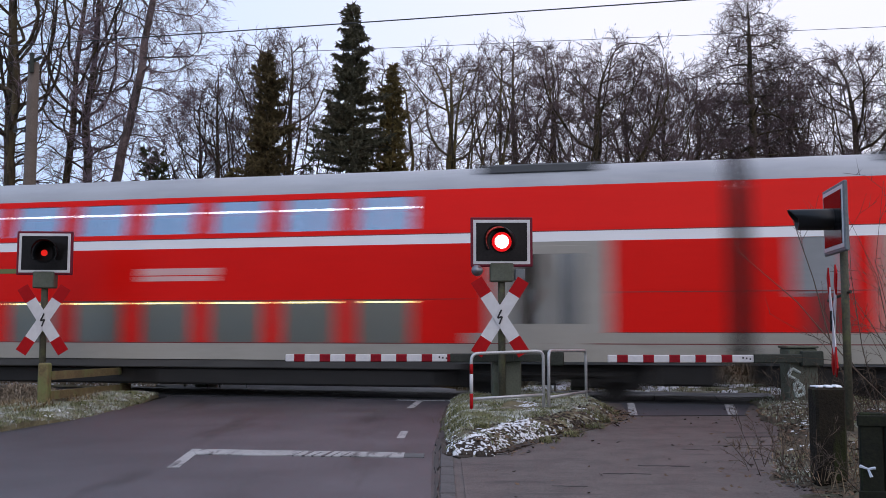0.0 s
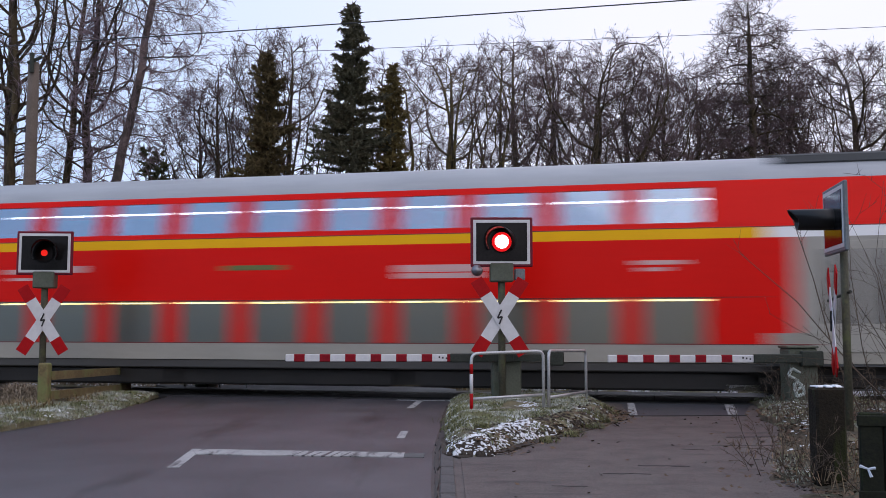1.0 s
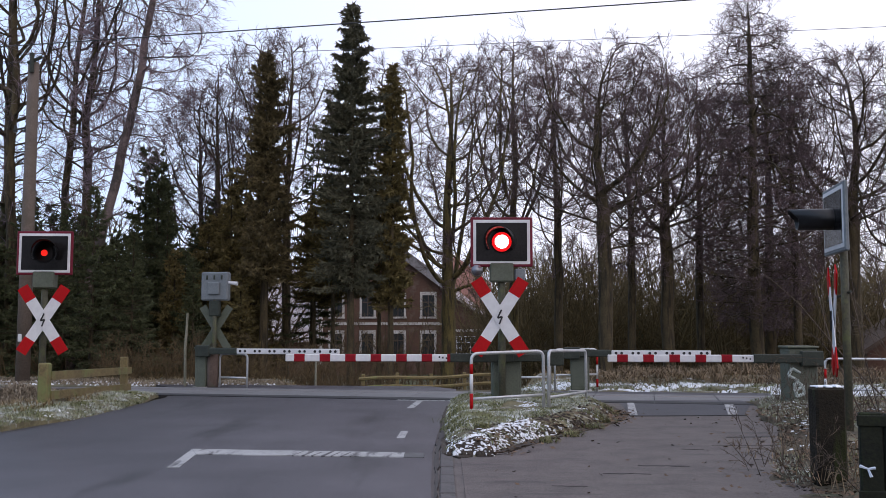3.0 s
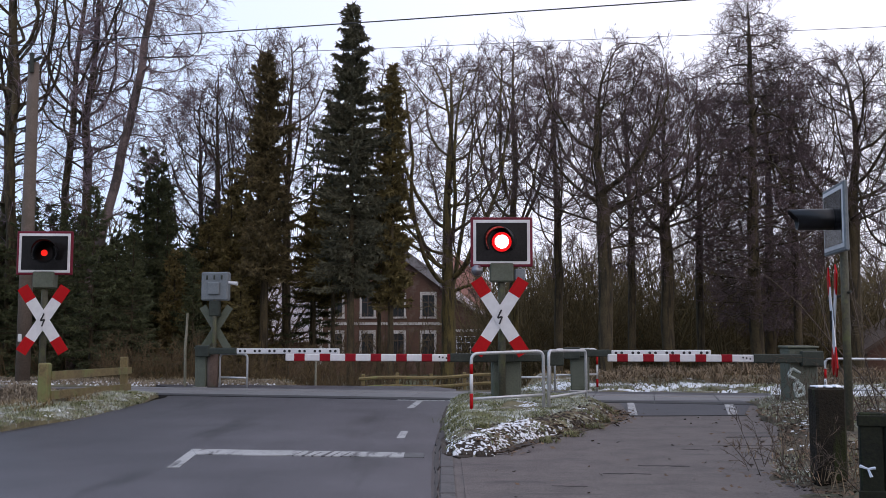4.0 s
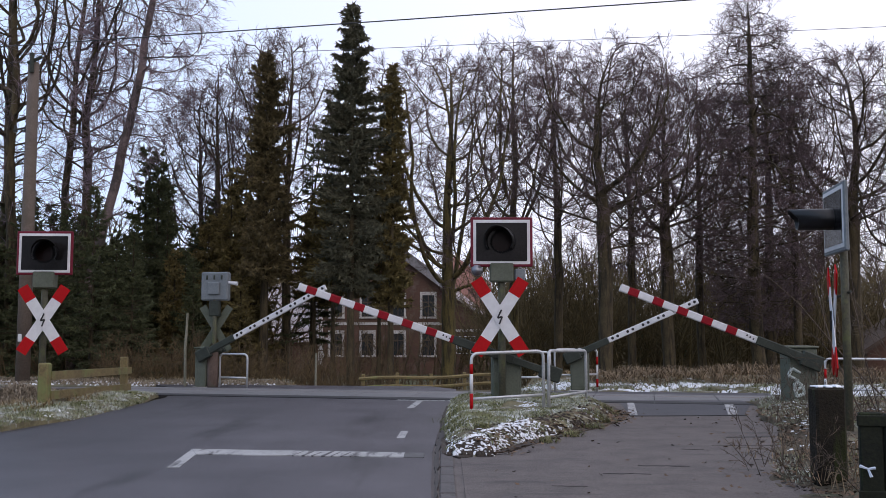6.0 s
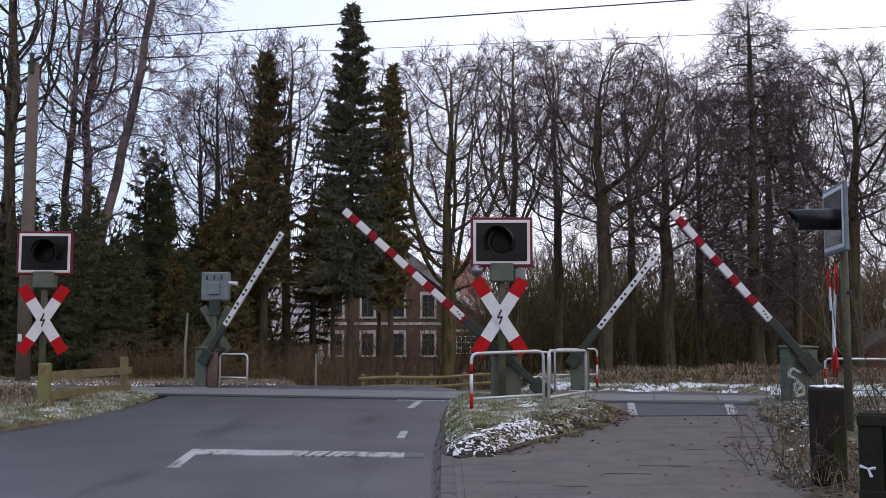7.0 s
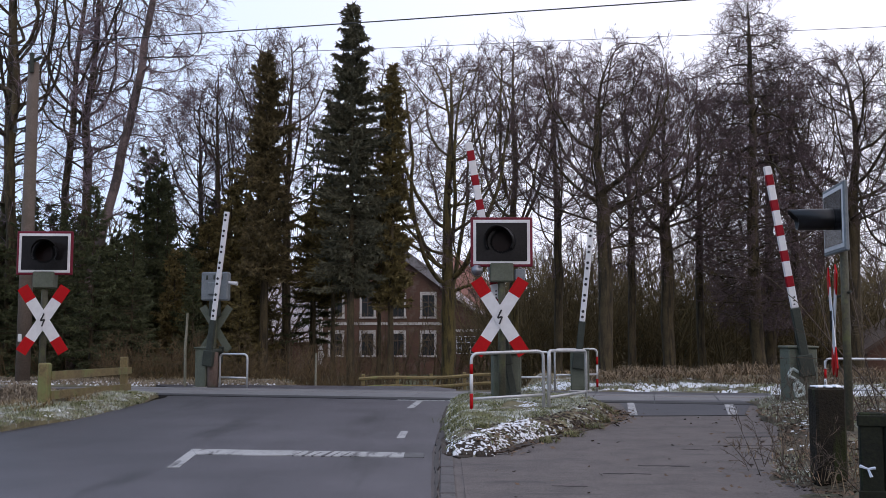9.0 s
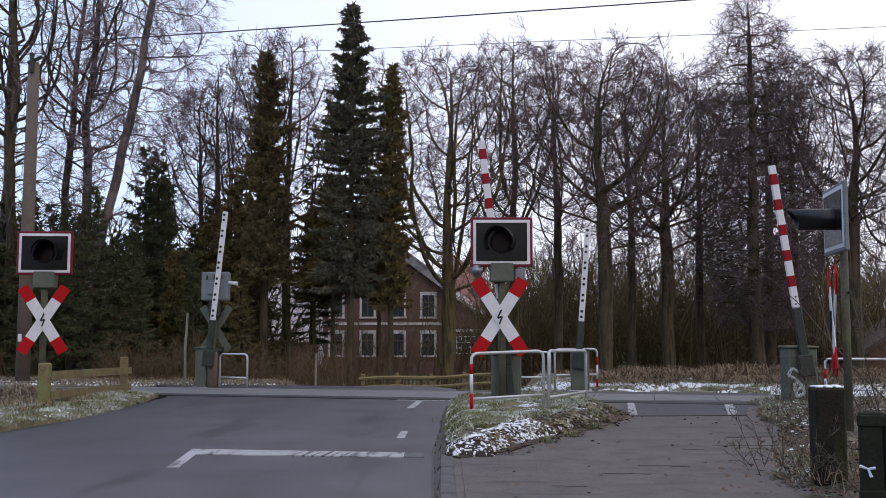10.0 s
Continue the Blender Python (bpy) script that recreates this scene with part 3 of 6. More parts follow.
    def right_edge(y):
        return 2.75 + 0.05 + 1.95 * smooth(7.5, 14.5, y) + 0.80 * smooth(14, 17.5, y) + 0.08 * noise.noise((y * 2, 1, 0))
    v, f, ix = [], [], {}
    ys = [5.0 + i * 0.12 for i in range(107)]
    for j, y in enumerate(ys):
        e = right_edge(y)
        for i in range(50):
            x = e + (i / 49) ** 1.5 * 8
            ix[i, j] = len(v)
            v.append((x, y, rz(x, y) if i else -0.03))
    for j in range(len(ys) - 1):
        for i in range(49):
            f.append([ix[i, j], ix[i, j + 1], ix[i + 1, j + 1], ix[i + 1, j]])
    tagged(link_mesh("verge", v, f, ROUGH, smooth=True), "rough verge with frosted grass and brown leaves", "verge", kind="structure")
    p = scatter(rng, 26000, 3, 9, 7, 17.6, lambda x, y: x > right_edge(y) + 0.05 and noise.noise((x, y, 29)) > (-0.25 if y > 14 else 0.18), rz)
    bv, bf = tri_blades(rng, p, 0.06, 0.005, 1.4)
    stuff("verge_grass", bv, bf, GRASS, "frosted grass on the rough verge", "grass")
    # low bank beyond the track: frosted grass in front, collapsed bracken behind
    def fz(x, y):
        w = across(x, y)
        side = smooth(1.6, 2.6, x) + smooth(-3.4, -4.4, x)
        edge = 2.25 + 0.9 * smooth(7.2, 6.2, x) * smooth(1.8, 2.6, x)
        lift = (0.11 if x > 0 else 0.03) * smooth(edge, edge + 0.8, w) + (0.13 * smooth(4.0, 5.4, w) if x > 0 else 0)
        top = -0.06 + lift + 0.04 * noise.noise((x * 1.3, y * 1.3, 8))
        k = side * smooth(9.5, 6.0, w)
        return top * k + (land(x, y) - 0.03) * (1 - k)
    for x0, x1, text in ((1.6, 30.0, "low bank of frosted grass and soil beyond the track"), (-22.0, -3.4, "frosted verge beyond the track by the far barrier")):
        v, f, nx, ny = [], [], 150, 34
        for i in range(nx):
            x = x0 + (x1 - x0) * i / (nx - 1)
            for j in range(ny):
                w = 2.05 + 8.0 * (j / (ny - 1)) ** 1.4
                y = TRACK0 + (w - x * SIN) / COS
                v.append((x, y, fz(x, y) - (0.08 if j == 0 else 0)))
        f = [(i * ny + j, (i + 1) * ny + j, (i + 1) * ny + j + 1, i * ny + j + 1) for i in range(nx - 1) for j in range(ny - 1)]
        tagged(link_mesh("verge", v, f, VERGE, smooth=True), text, "verge", kind="structure")
    p = scatter(rng, 90000, -12, 20, 16.5, 27, lambda x, y: 2.3 < across(x, y) < 4.2 and x > 1.8 and not (2.3 < x < 6.7 and across(x, y) < 3.1), fz)
    bv, bf = tri_blades(rng, p, 0.10, 0.008, 1.8)
    stuff("verge_grass", bv, bf, GRASS, "frosted grass along the far side of the track", "grass")
    p = scatter(rng, 30000, -13, -3.4, 20, 27, lambda x, y: 2.3 < across(x, y) < 4.4 and noise.noise((x * 1.1, y * 1.1, 31)) > -0.2, fz)
    bv, bf = tri_blades(rng, p, 0.10, 0.008, 2.2)
    stuff("dead_grass", bv, bf, HEAP, "tan dead grass by the far barrier", "dead grass")
    p = scatter(rng, 22000, -16, 22, 18, 29, lambda x, y: 3.9 < across(x, y) < 6.5, fz)
    bv, bf = tri_blades(rng, p, 0.12, 0.008, 1.8)
    stuff("dry_grass", bv, bf, DRY, "pale dry grass below the trees", "grass")
    p = scatter(rng, 60000, 3.4, 27, 17, 29, lambda x, y: 3.7 + 0.5 * noise.noise((x * 0.6, 0, 2)) < across(x, y) < 7.5 and noise.noise((x * 0.5, y * 0.5, 40)) > -0.45, fz)
    p[:, 2] += [0.30 * noise.noise((a * 0.9, b * 0.9, 77)) + 0.1 * noise.noise((a * 3, b * 3, 7)) for a, b, _ in p]
    bv, bf = tri_blades(rng, p, 0.25, 0.010, 2.6)
    stuff("bracken", bv, bf, BRACKEN, "collapsed brown bracken below the wood", "bracken")
    # snow lumps beside the track and on the island
    def lumps(n, place, size, label, name="snow", mat=SNOW):
        v, f = [], []
        for _ in range(n):
            x, y, z = place()
            s = size * rng.uniform(0.4, 1.3)
            k = len(v)
            a0 = rng.uniform(0, 6.28)
            v.append((x, y, z + s * 0.5))
            for r, hh in ((0.6, 0.38), (1.0, 0.0)):
                for i in range(6):
                    a = a0 + i * 1.0472
                    q = s * r * rng.uniform(0.7, 1.2)
                    v.append((x + q * math.cos(a) * 1.3, y + q * math.sin(a), z + s * hh - 0.02 * (r == 1.0)))
            for i in range(6):
                j = (i + 1) % 6
                f += [(k, k + 1 + i, k + 1 + j), (k + 1 + i, k + 7 + i, k + 7 + j, k + 1 + j)]
        stuff(name, v, f, mat, label, name.replace("_", " "))
    def beyond():
        while True:
            x, w = rng.uniform(1.9, 20), rng.uniform(2.3, 4.0)
            y = TRACK0 + (w - x * SIN) / COS
            if noise.noise((x * 1.7, y * 1.6, 33)) > -0.05 and not (2.3 < x < 6.7 and w < 3.1):
                return x, y, fz(x, y) + 0.02
    lumps(2600, beyond, 0.045, "clumps of old snow in the grass beyond the track")
    def beyond_left():
        x, w = rng.uniform(-12, -3.9), rng.uniform(2.3, 3.3)
        y = TRACK0 + (w - x * SIN) / COS
        return x, y, fz(x, y) + 0.02
    lumps(300, beyond_left, 0.026, "thin clumps of old snow beside the track")
    def isl():
        while True:
            x, y = rng.uniform(0.05, 2.6), 10.4 + 5 * rng.uniform(0, 1) ** 1.6
            z = island_h(x, y)
            if z is not None and noise.noise((x * 2.6, y * 1.7, 60)) > 0.08 and noise.noise((x * 14, y * 11, 62)) > -0.1:
                return x, y, z - 0.005
    lumps(1500, isl, 0.017, "clumps of old snow on the turf island")
    def isl_front():
        while True:
            x, y = rng.uniform(0.05, 1.9), rng.uniform(10.3, 12.4)
            z = island_h(x, y)
            right = 0.55 + 2.25 * smooth(10.3, 15.6, y) ** 0.8
            if z is not None and (y < 10.9 or right - x < 0.45) and noise.noise((x * 12, y * 10, 61)) > -0.1:
                return x, y, z - 0.005
    lumps(1000, isl_front, 0.022, "rim of old snow on the island's front edge")
    def isl_clod():
        while True:
            y = 10.3 + 5.6 * rng.uniform(0, 1) ** 1.3
            right = 0.55 + 2.25 * smooth(10.3, 15.6, y) ** 0.8
            x = right - abs(rng.normal()) * 0.28 if rng.random() < 0.6 else rng.uniform(0.05, right)
            z = island_h(x, y)
            if z is not None and (y < 11.4 or right - x < 0.7):
                return x, y, z - 0.008
    lumps(1500, isl_clod, 0.026, "dark crumbled clods along the island's rim", "soil_clods", MUD)
    # tussocks on the island's rim
    t = []
    for cx, cy, rr, n in ((0.44, 11.35, 0.10, 260), (0.14, 11.9, 0.10, 160), (0.12, 12.8, 0.13, 200), (0.16, 14.0, 0.2, 260), (1.25, 11.55, 0.12, 160), (1.62, 12.2, 0.12, 180), (2.05, 13.1, 0.14, 200), (2.3, 13.9, 0.16, 220), (2.55, 14.9, 0.16, 200)):
        for q in rng.normal(size=(n // 2, 2)) * rr * 0.55:
            z = island_h(cx + q[0], cy + q[1])
            t.append((cx + q[0], cy + q[1], 0.0 if z is None else z))
    bv, bf = tri_blades(rng, np.array(t), 0.10, 0.005, 1.8)
    stuff("tussock_grass", bv, bf, TUSSOCK, "green and straw tussocks round the island's rim", "grass")
    # heap of dead grass and leaves by the fence
    h = rng.normal(size=(6500, 2)) * np.array([0.5, 0.7]) + np.array([-7.75, 17.3])
    h = np.array([(x, y, lz(x, y) + 0.30 * math.exp(-((x + 7.75) / 0.6) ** 2 - ((y - 17.3) / 0.8) ** 2) * rng.uniform(0.2, 1.0)) for x, y in h])
    bv, bf = tri_blades(rng, h, 0.13, 0.008, 2.2)
    stuff("dead_grass", bv, bf, HEAP, "heap of tan dead grass and leaves beside the fence", "dead grass")
    # fallen leaves and an earth rim
    def leaves(n, place, label):
        pts = np.array([place() for _ in range(n)])
        a, t = rng.uniform(0, 6.283, n), rng.uniform(-0.5, 0.5, (n, 2))
        s = rng.uniform(0.018, 0.042, n)
        d = np.stack([np.cos(a), np.sin(a), t[:, 0]], 1) * s[:, None]
        e = np.stack([-np.sin(a), np.cos(a), t[:, 1]], 1) * s[:, None] * 0.6
        pts[:, 2] += 0.02
        v = np.stack([pts - d, pts + e, pts + d, pts - e], 1).reshape(-1, 3)
        stuff("fallen_leaves", v, np.arange(n * 4).reshape(-1, 4).tolist(), LITTER, label, "fallen leaves")
    def isl_edge():
        while True:
            y = rng.uniform(10.4, 16)
            x = 0.55 + 2.25 * smooth(10.3, 15.6, y) ** 0.8 + rng.normal() * 0.16
            z = island_h(x, y)
            return x, y, 0.0 if z is None else z
    leaves(800, isl_edge, "brown fallen leaves along the island's edge")
    def rv_leaf():
        while True:
            x, y = rng.uniform(3, 7.5), rng.uniform(7, 16.5)
            if x > right_edge(y) and noise.noise((x * 0.9, y * 0.7, 90)) > -0.15:
                return x, y, rz(x, y)
    def path_leaf():
        y = rng.uniform(6.5, 16.5)
        return rng.uniform(0.4, right_edge(y)) if rng.random() < 0.4 else right_edge(y) - abs(rng.normal()) * 0.4, y, -0.012
    leaves(220, path_leaf, "scattered dark leaves on the cycle path")
    leaves(6000, rv_leaf, "brown fallen leaves on the rough verge")
    def rv():
        while True:
            x, y = rng.uniform(3.4, 7), rng.uniform(9, 16.5)
            if x > right_edge(y) + 0.15 and noise.noise((x * 1.5, y, 70)) > 0.1:
                return x, y, rz(x, y) - 0.005
    lumps(700, rv, 0.026, "clumps of old snow on the verge")
    def lv():
        while True:
            x, y = rng.uniform(-9, -5.6), rng.uniform(12.5, 18.5)
            if x < left_edge(y) - 0.15 and noise.noise((x * 1.5, y, 80)) > 0.15:
                return x, y, lz(x, y) - 0.005
    lumps(1500, lv, 0.026, "clumps of old snow on the roadside verge")


# ---- trees ----
def tubes(P, R, n):
    """Tapered tubes along N polylines of K points: P (N, K, 3), R (N, K)."""
    N, K, _ = P.shape
    T = np.gradient(P, axis=1)
    T /= np.linalg.norm(T, axis=2, keepdims=True) + 1e-9
    ref = np.where(np.abs(T[:, :1, 2:3]) > 0.8, np.array([[[1.0, 0, 0]]]), np.array([[[0, 0, 1.0]]]))
    A = np.cross(T, np.broadcast_to(ref, T.shape))
    A /= np.linalg.norm(A, axis=2, keepdims=True) + 1e-9
    B = np.cross(T, A)
    ang = np.arange(n) * 2 * np.pi / n
    V = P[:, :, None] + R[:, :, None, None] * (A[:, :, None] * np.cos(ang)[:, None] + B[:, :, None] * np.sin(ang)[:, None])
    base = (np.arange(N)[:, None, None] * K + np.arange(K - 1)[None, :, None]) * n
    k, k2 = np.arange(n), (np.arange(n) + 1) % n
    F = np.stack([base + k, base + k2, base + n + k2, base + n + k], -1).reshape(-1, 4)
    return V.reshape(-1, 3), F


def spikes(P, R):
    """Straight pointed twigs along N two-point lines."""
    d = P[:, 1] - P[:, 0]
    d /= np.linalg.norm(d, axis=1, keepdims=True) + 1e-9
    a = np.cross(d, np.array([0.31, 0.52, 0.79]))
    a /= np.linalg.norm(a, axis=1, keepdims=True) + 1e-9
    b = np.cross(d, a)
    r = R[:, :1] * 1.15
    V = np.stack([P[:, 0] + a * r, P[:, 0] + (b * 0.87 - a * 0.5) * r, P[:, 0] - (b * 0.87 + a * 0.5) * r, P[:, 1]], 1)
    F = np.arange(len(P))[:, None, None] * 4 + np.array([[0, 1, 3], [1, 2, 3], [2, 0, 3]])
    return V.reshape(-1, 3), F.reshape(-1, 3)


def sprout(rng, P, R, count, t0, t1, length, spread, K, ratio=0.6, up=0.15, wander=0.12, tip=0.25, rmin=0.004, taper=0.5):
    """Child branches from N parents: positions between t0 and t1 along them."""
    N, KP, _ = P.shape
    par = np.repeat(np.arange(N), count)
    n = len(par)
    t = rng.uniform(t0, t1, n)
    g = t * (KP - 1)
    i = np.minimum(g.astype(int), KP - 2)
    fr = (g - i)[:, None]
    start = P[par, i] * (1 - fr) + P[par, i + 1] * fr
    tang = P[par, i + 1] - P[par, i]
    tang /= np.linalg.norm(tang, axis=1, keepdims=True) + 1e-9
    rad = (R[par, i] * (1 - fr[:, 0]) + R[par, i + 1] * fr[:, 0])
    q = rng.normal(size=(n, 3))
    q -= tang * (q * tang).sum(1, keepdims=True)
    q /= np.linalg.norm(q, axis=1, keepdims=True) + 1e-9
    sp = spread * rng.uniform(0.75, 1.25, n)[:, None]
    d = tang * np.cos(sp) + q * np.sin(sp)
    L = length * rng.uniform(0.6, 1.25, n) * (1 - taper * (t - t0) / max(t1 - t0, 1e-6))
    seg = (L / (K - 1))[:, None]
    pts = [start]
    curl = rng.normal(size=(n, 3)) * wander * 1.1
    for _ in range(K - 1):
        d = d + curl + rng.normal(size=(n, 3)) * wander * 0.8 + np.array([0, 0, up])
        d /= np.linalg.norm(d, axis=1, keepdims=True)
        pts.append(pts[-1] + d * seg)
    r0 = np.maximum(rad * ratio, rmin)
    prof = np.linspace(1, tip, K)
    return np.stack(pts, 1), np.maximum(r0[:, None] * prof[None], rmin * 0.75)


def merge(chunks):
    v, f, k = [], [], 0
    for a, b in chunks:
        v.append(a)
        f += (b + k).tolist()
        k += len(a)
    return np.concatenate(v), f


def stem(rng, h, r, K, bend=0.02, lean=(0, 0), tip=0.12):
    z = np.linspace(0, h, K)
    w = np.cumsum(rng.normal(size=(K, 2)) * bend * h / K, axis=0)
    w -= w[0]
    p = np.stack([w[:, 0] + lean[0] * z, w[:, 1] + lean[1] * z, z - 0.2], 1)
    rad = r * (1 - (1 - tip) * np.linspace(0, 1, K) ** 0.9)
    rad[0] *= 1.35
    return p[None], rad[None]


def crown_shape(P, h, mid, rx, rz, taper=0.35):
    """Draws in what grows beyond a rounded crown round (0, 0, mid * h)."""
    up = np.clip((P[:, :, 2:3] - mid * h) / (rz * h), 0, 1)
    d = P - np.array([0, 0, mid * h])
    d = d / np.concatenate([rx * (1 - taper * up), rx * (1 - taper * up), np.full_like(up, rz * h)], 2)
    rho = np.linalg.norm(d, axis=2, keepdims=True)
    k = np.where(rho > 0.85, (0.85 + (rho - 0.85) * 0.6) / np.maximum(rho, 1e-6), 1.0)
    return np.array([0, 0, mid * h]) + (P - np.array([0, 0, mid * h])) * k


def bare_tree(name, m, seed, h, r, fork=0.3, limbs=14, limb_len=0.42, spread=0.8, droop=0.0, dens=(6, 7, 7), bark=None, twig=None, label="", bend=0.5, lean=(0, 0), up=0.05, rmin=0.0065, crown=None, fine=2):
    """A leafless broadleaf tree: trunk with limbs, and a crown of branches and fine twigs."""
    rng = np.random.default_rng(seed)
    tree = holder(name, m, label or "tall leafless broadleaf tree with dense brown twigs", "tree", "trees behind the track")
    P0, R0 = stem(rng, h * 0.84, r, 12, bend * 0.1, lean, 0.10)
    fit = (lambda P: crown_shape(P, h, *crown)) if crown else (lambda P: P)
    chunks = [tubes(P0, R0, 9)]
    P1, R1 = sprout(rng, P0, R0, limbs, fork, 1.0, h * limb_len, spread, 9, 0.5, up, 0.15, 0.2, taper=0.5)
    P1 = fit(P1)
    chunks.append(tubes(P1, R1, 6))
    L = h * limb_len
    P2, R2 = sprout(rng, P1, R1, dens[0], 0.15, 0.98, L * 0.5, 0.85, 6, 0.62, up * 0.6 - droop * 0.4, 0.2, 0.3, rmin * 1.7)
    P2 = fit(P2)
    chunks.append(tubes(P2, R2, 4))
    v, f = merge(chunks)
    link_mesh("trunk", v, f, bark or BARK, tree, smooth=True)
    P3, R3 = sprout(rng, P2, R2, dens[1], 0.25, 1.0, L * 0.26, 0.75, 4, 0.62, up * 0.5 - droop, 0.2, 0.4, rmin * 1.15)
    P3 = fit(P3)
    P4, R4 = sprout(rng, P3, R3, dens[2], 0.1, 1.0, L * 0.16, 0.7, fine, 0.75, up * 0.5 - droop * 1.5, 0.24, 0.5, rmin * 0.8)
    P4b, R4b = sprout(rng, P2, R2, 2, 0.1, 1.0, L * 0.15, 0.8, 2, 0.4, up * 0.5 - droop, 0.2, 0.5, rmin * 0.8)
    v, f = merge([tubes(P3, R3, 3), tubes(P4, R4, 3), tubes(P4b, R4b, 3)])
    link_mesh("crown", v, f, twig or TWIG, tree)
    return tree


def grow(rng, goals, nodes, parent, step, reach, kill, gnarl, inertia=0.75, lift=0.0):
    """Branches grow towards free space: every goal pulls the nearest node until one comes close."""
    nodes, parent = [np.array(p, float) for p in nodes], list(parent)
    pts = np.array(nodes)
    d2 = ((goals[:, None] - pts[None]) ** 2).sum(2)
    near, dist = d2.argmin(1), np.sqrt(d2.min(1))
    used = {}
    for _ in range(140):
        live = dist < reach
        if not live.any():
            break
        pull = {}
        for g in np.nonzero(live)[0]:
            pull.setdefault(int(near[g]), []).append(g)
        fresh = []
        for k, gs in pull.items():
            if used.get(k, 0) >= 3:
                continue
            used[k] = used.get(k, 0) + 1
            d = goals[gs] - nodes[k]
            d = (d / (np.linalg.norm(d, axis=1, keepdims=True) + 1e-9)).sum(0) + rng.normal(size=3) * gnarl * len(gs) ** 0.5
            if parent[k] >= 0:
                b = nodes[k] - nodes[parent[k]]
                d = d / (np.linalg.norm(d) + 1e-9) + inertia * b / (np.linalg.norm(b) + 1e-9) + np.array([0, 0, lift])
            fresh.append((k, nodes[k] + d / (np.linalg.norm(d) + 1e-9) * step))
        if not fresh:
            break
        base = len(nodes)
        for k, p in fresh:
            nodes.append(p)
            parent.append(k)
        new_pts = np.array([p for _, p in fresh])
        dd = np.sqrt(((goals[:, None] - new_pts[None]) ** 2).sum(2))
        m = dd.min(1)
        closer = m < dist
        near[closer] = base + dd.argmin(1)[closer]
        dist = np.minimum(dist, m)
        keep = dist > kill
        goals, near, dist = goals[keep], near[keep], dist[keep]
        if len(goals) == 0:
            break
    return np.array(nodes), parent


def crown_tree(name, m, seed, h, r, low, rx, fork, goals, label, cone=0.0, bark=None, twig=None, lean=(0.0, 0.0), twigs=(4, 3), tip=0.013, step=0.30, long=0.55, kill=0.34, droop=0.0, lift=0.05, gnarl=0.22, inertia=0.55, flat=0.0, bushy=0.35, cones=0, thick=1.12, dome=0.0):
    """A leafless tree whose limbs fork towards the free space of a lumpy crown between low * h and h."""
    rng = np.random.default_rng(seed)
    tree = holder(name, m, label, "tree", "trees behind the track")
    # free space of the crown, denser towards its outside
    g = []
    while len(g) < goals:
        q = rng.uniform(-1, 1, 3)
        l = np.linalg.norm(q)
        if l > 1 or l < 0.25 or rng.random() > 0.3 + 0.7 * l * l:
            continue
        lump = 0.95 + 0.40 * noise.noise((q[0] / l * 1.9 + seed, q[1] / l * 1.9, q[2] / l * 1.9))
        q = q * min(lump, 1.1)
        t = max(0.0, (q[2] + 1) / 2)
        wide = rx * (1 - flat * (1 - t))
        t = 1 - (1 - min(t, 1.0)) ** (1 + dome)
        if cone:
            t = 1 - rng.uniform(0, 1) ** 0.85
            wide = rx * (1 - t) ** cone * min(1.0, 0.35 + 2.2 * t)
            q[:2] /= max(1e-6, np.hypot(q[0], q[1])) / rng.uniform(0.1, 1) ** 0.5
        z = h * (low + (1 - low) * min(max(t, 0.0), 1.0))
        g.append((q[0] * wide + lean[0] * z, q[1] * wide + lean[1] * z, z))
    top = h * (0.93 if cone else fork)
    count = int(top / 0.4)
    bend = np.cumsum(rng.normal(size=(count + 1, 2)) * 0.022, axis=0)
    nodes = [(bend[i, 0] + lean[0] * top * i / count, bend[i, 1] + lean[1] * top * i / count, top * i / count - 0.25) for i in range(count + 1)]
    N, parent = grow(rng, np.array(g), nodes, [i - 1 for i in range(count + 1)], step, 3.2 if not cone else 2.2, kill, gnarl, inertia, lift)
    n = len(N)
    kids = [[] for _ in range(n)]
    for i, p in enumerate(parent):
        if p >= 0:
            kids[p].append(i)
    area = np.zeros(n)
    for i in range(n - 1, -1, -1):
        area[i] = sum(area[k] for k in kids[i]) if kids[i] else tip ** 2.35
    R = area ** (1 / 2.35)
    R = tip + (r - tip) * np.clip((R - tip) / (R[0] - tip), 0.0, 1.0) ** thick
    flare = np.array([1 + 0.25 * max(0.0, 1 - (p[2] + 0.25) / 0.8) if i <= count else 1.0 for i, p in enumerate(N)])
    R = R * flare
    # one tube for each run from a fork to a tip
    v, f, k = [], [], 0
    starts = [(0, None)]
    while starts:
        a, before = starts.pop()
        run = [a]
        while kids[run[-1]]:
            c = sorted(kids[run[-1]], key=lambda j: -area[j])
            starts += [(j, run[-1]) for j in c[1:]]
            run.append(c[0])
        if before is not None:
            run = [before] + run
        if len(run) < 2:
            continue
        rad = R[run].copy()
        if before is not None:
            rad[0] = min(rad[0], rad[1] * 1.25)
        rad[-1] *= 0.6
        sides = 8 if rad[1] > 0.09 else 5 if rad[1] > 0.03 else 3
        vv, ff = tubes(N[run][None], rad[None], sides)
        v.append(vv)
        f.append((ff + k).tolist())
        k += len(vv)
    link_mesh("trunk", np.concatenate(v), [q for part_f in f for q in part_f], bark or BARK, tree, smooth=True)
    # fine straight twigs on the thin wood
    thin = [i for i in range(n) if R[i] < tip * 1.9 and i > count and parent[i] >= 0]
    P = np.array([(N[parent[i]], (N[i] + N[parent[i]]) / 2, N[i]) for i in thin])
    RR = np.full(P.shape[:2], tip * 0.6)
    some = rng.random(len(P)) < bushy
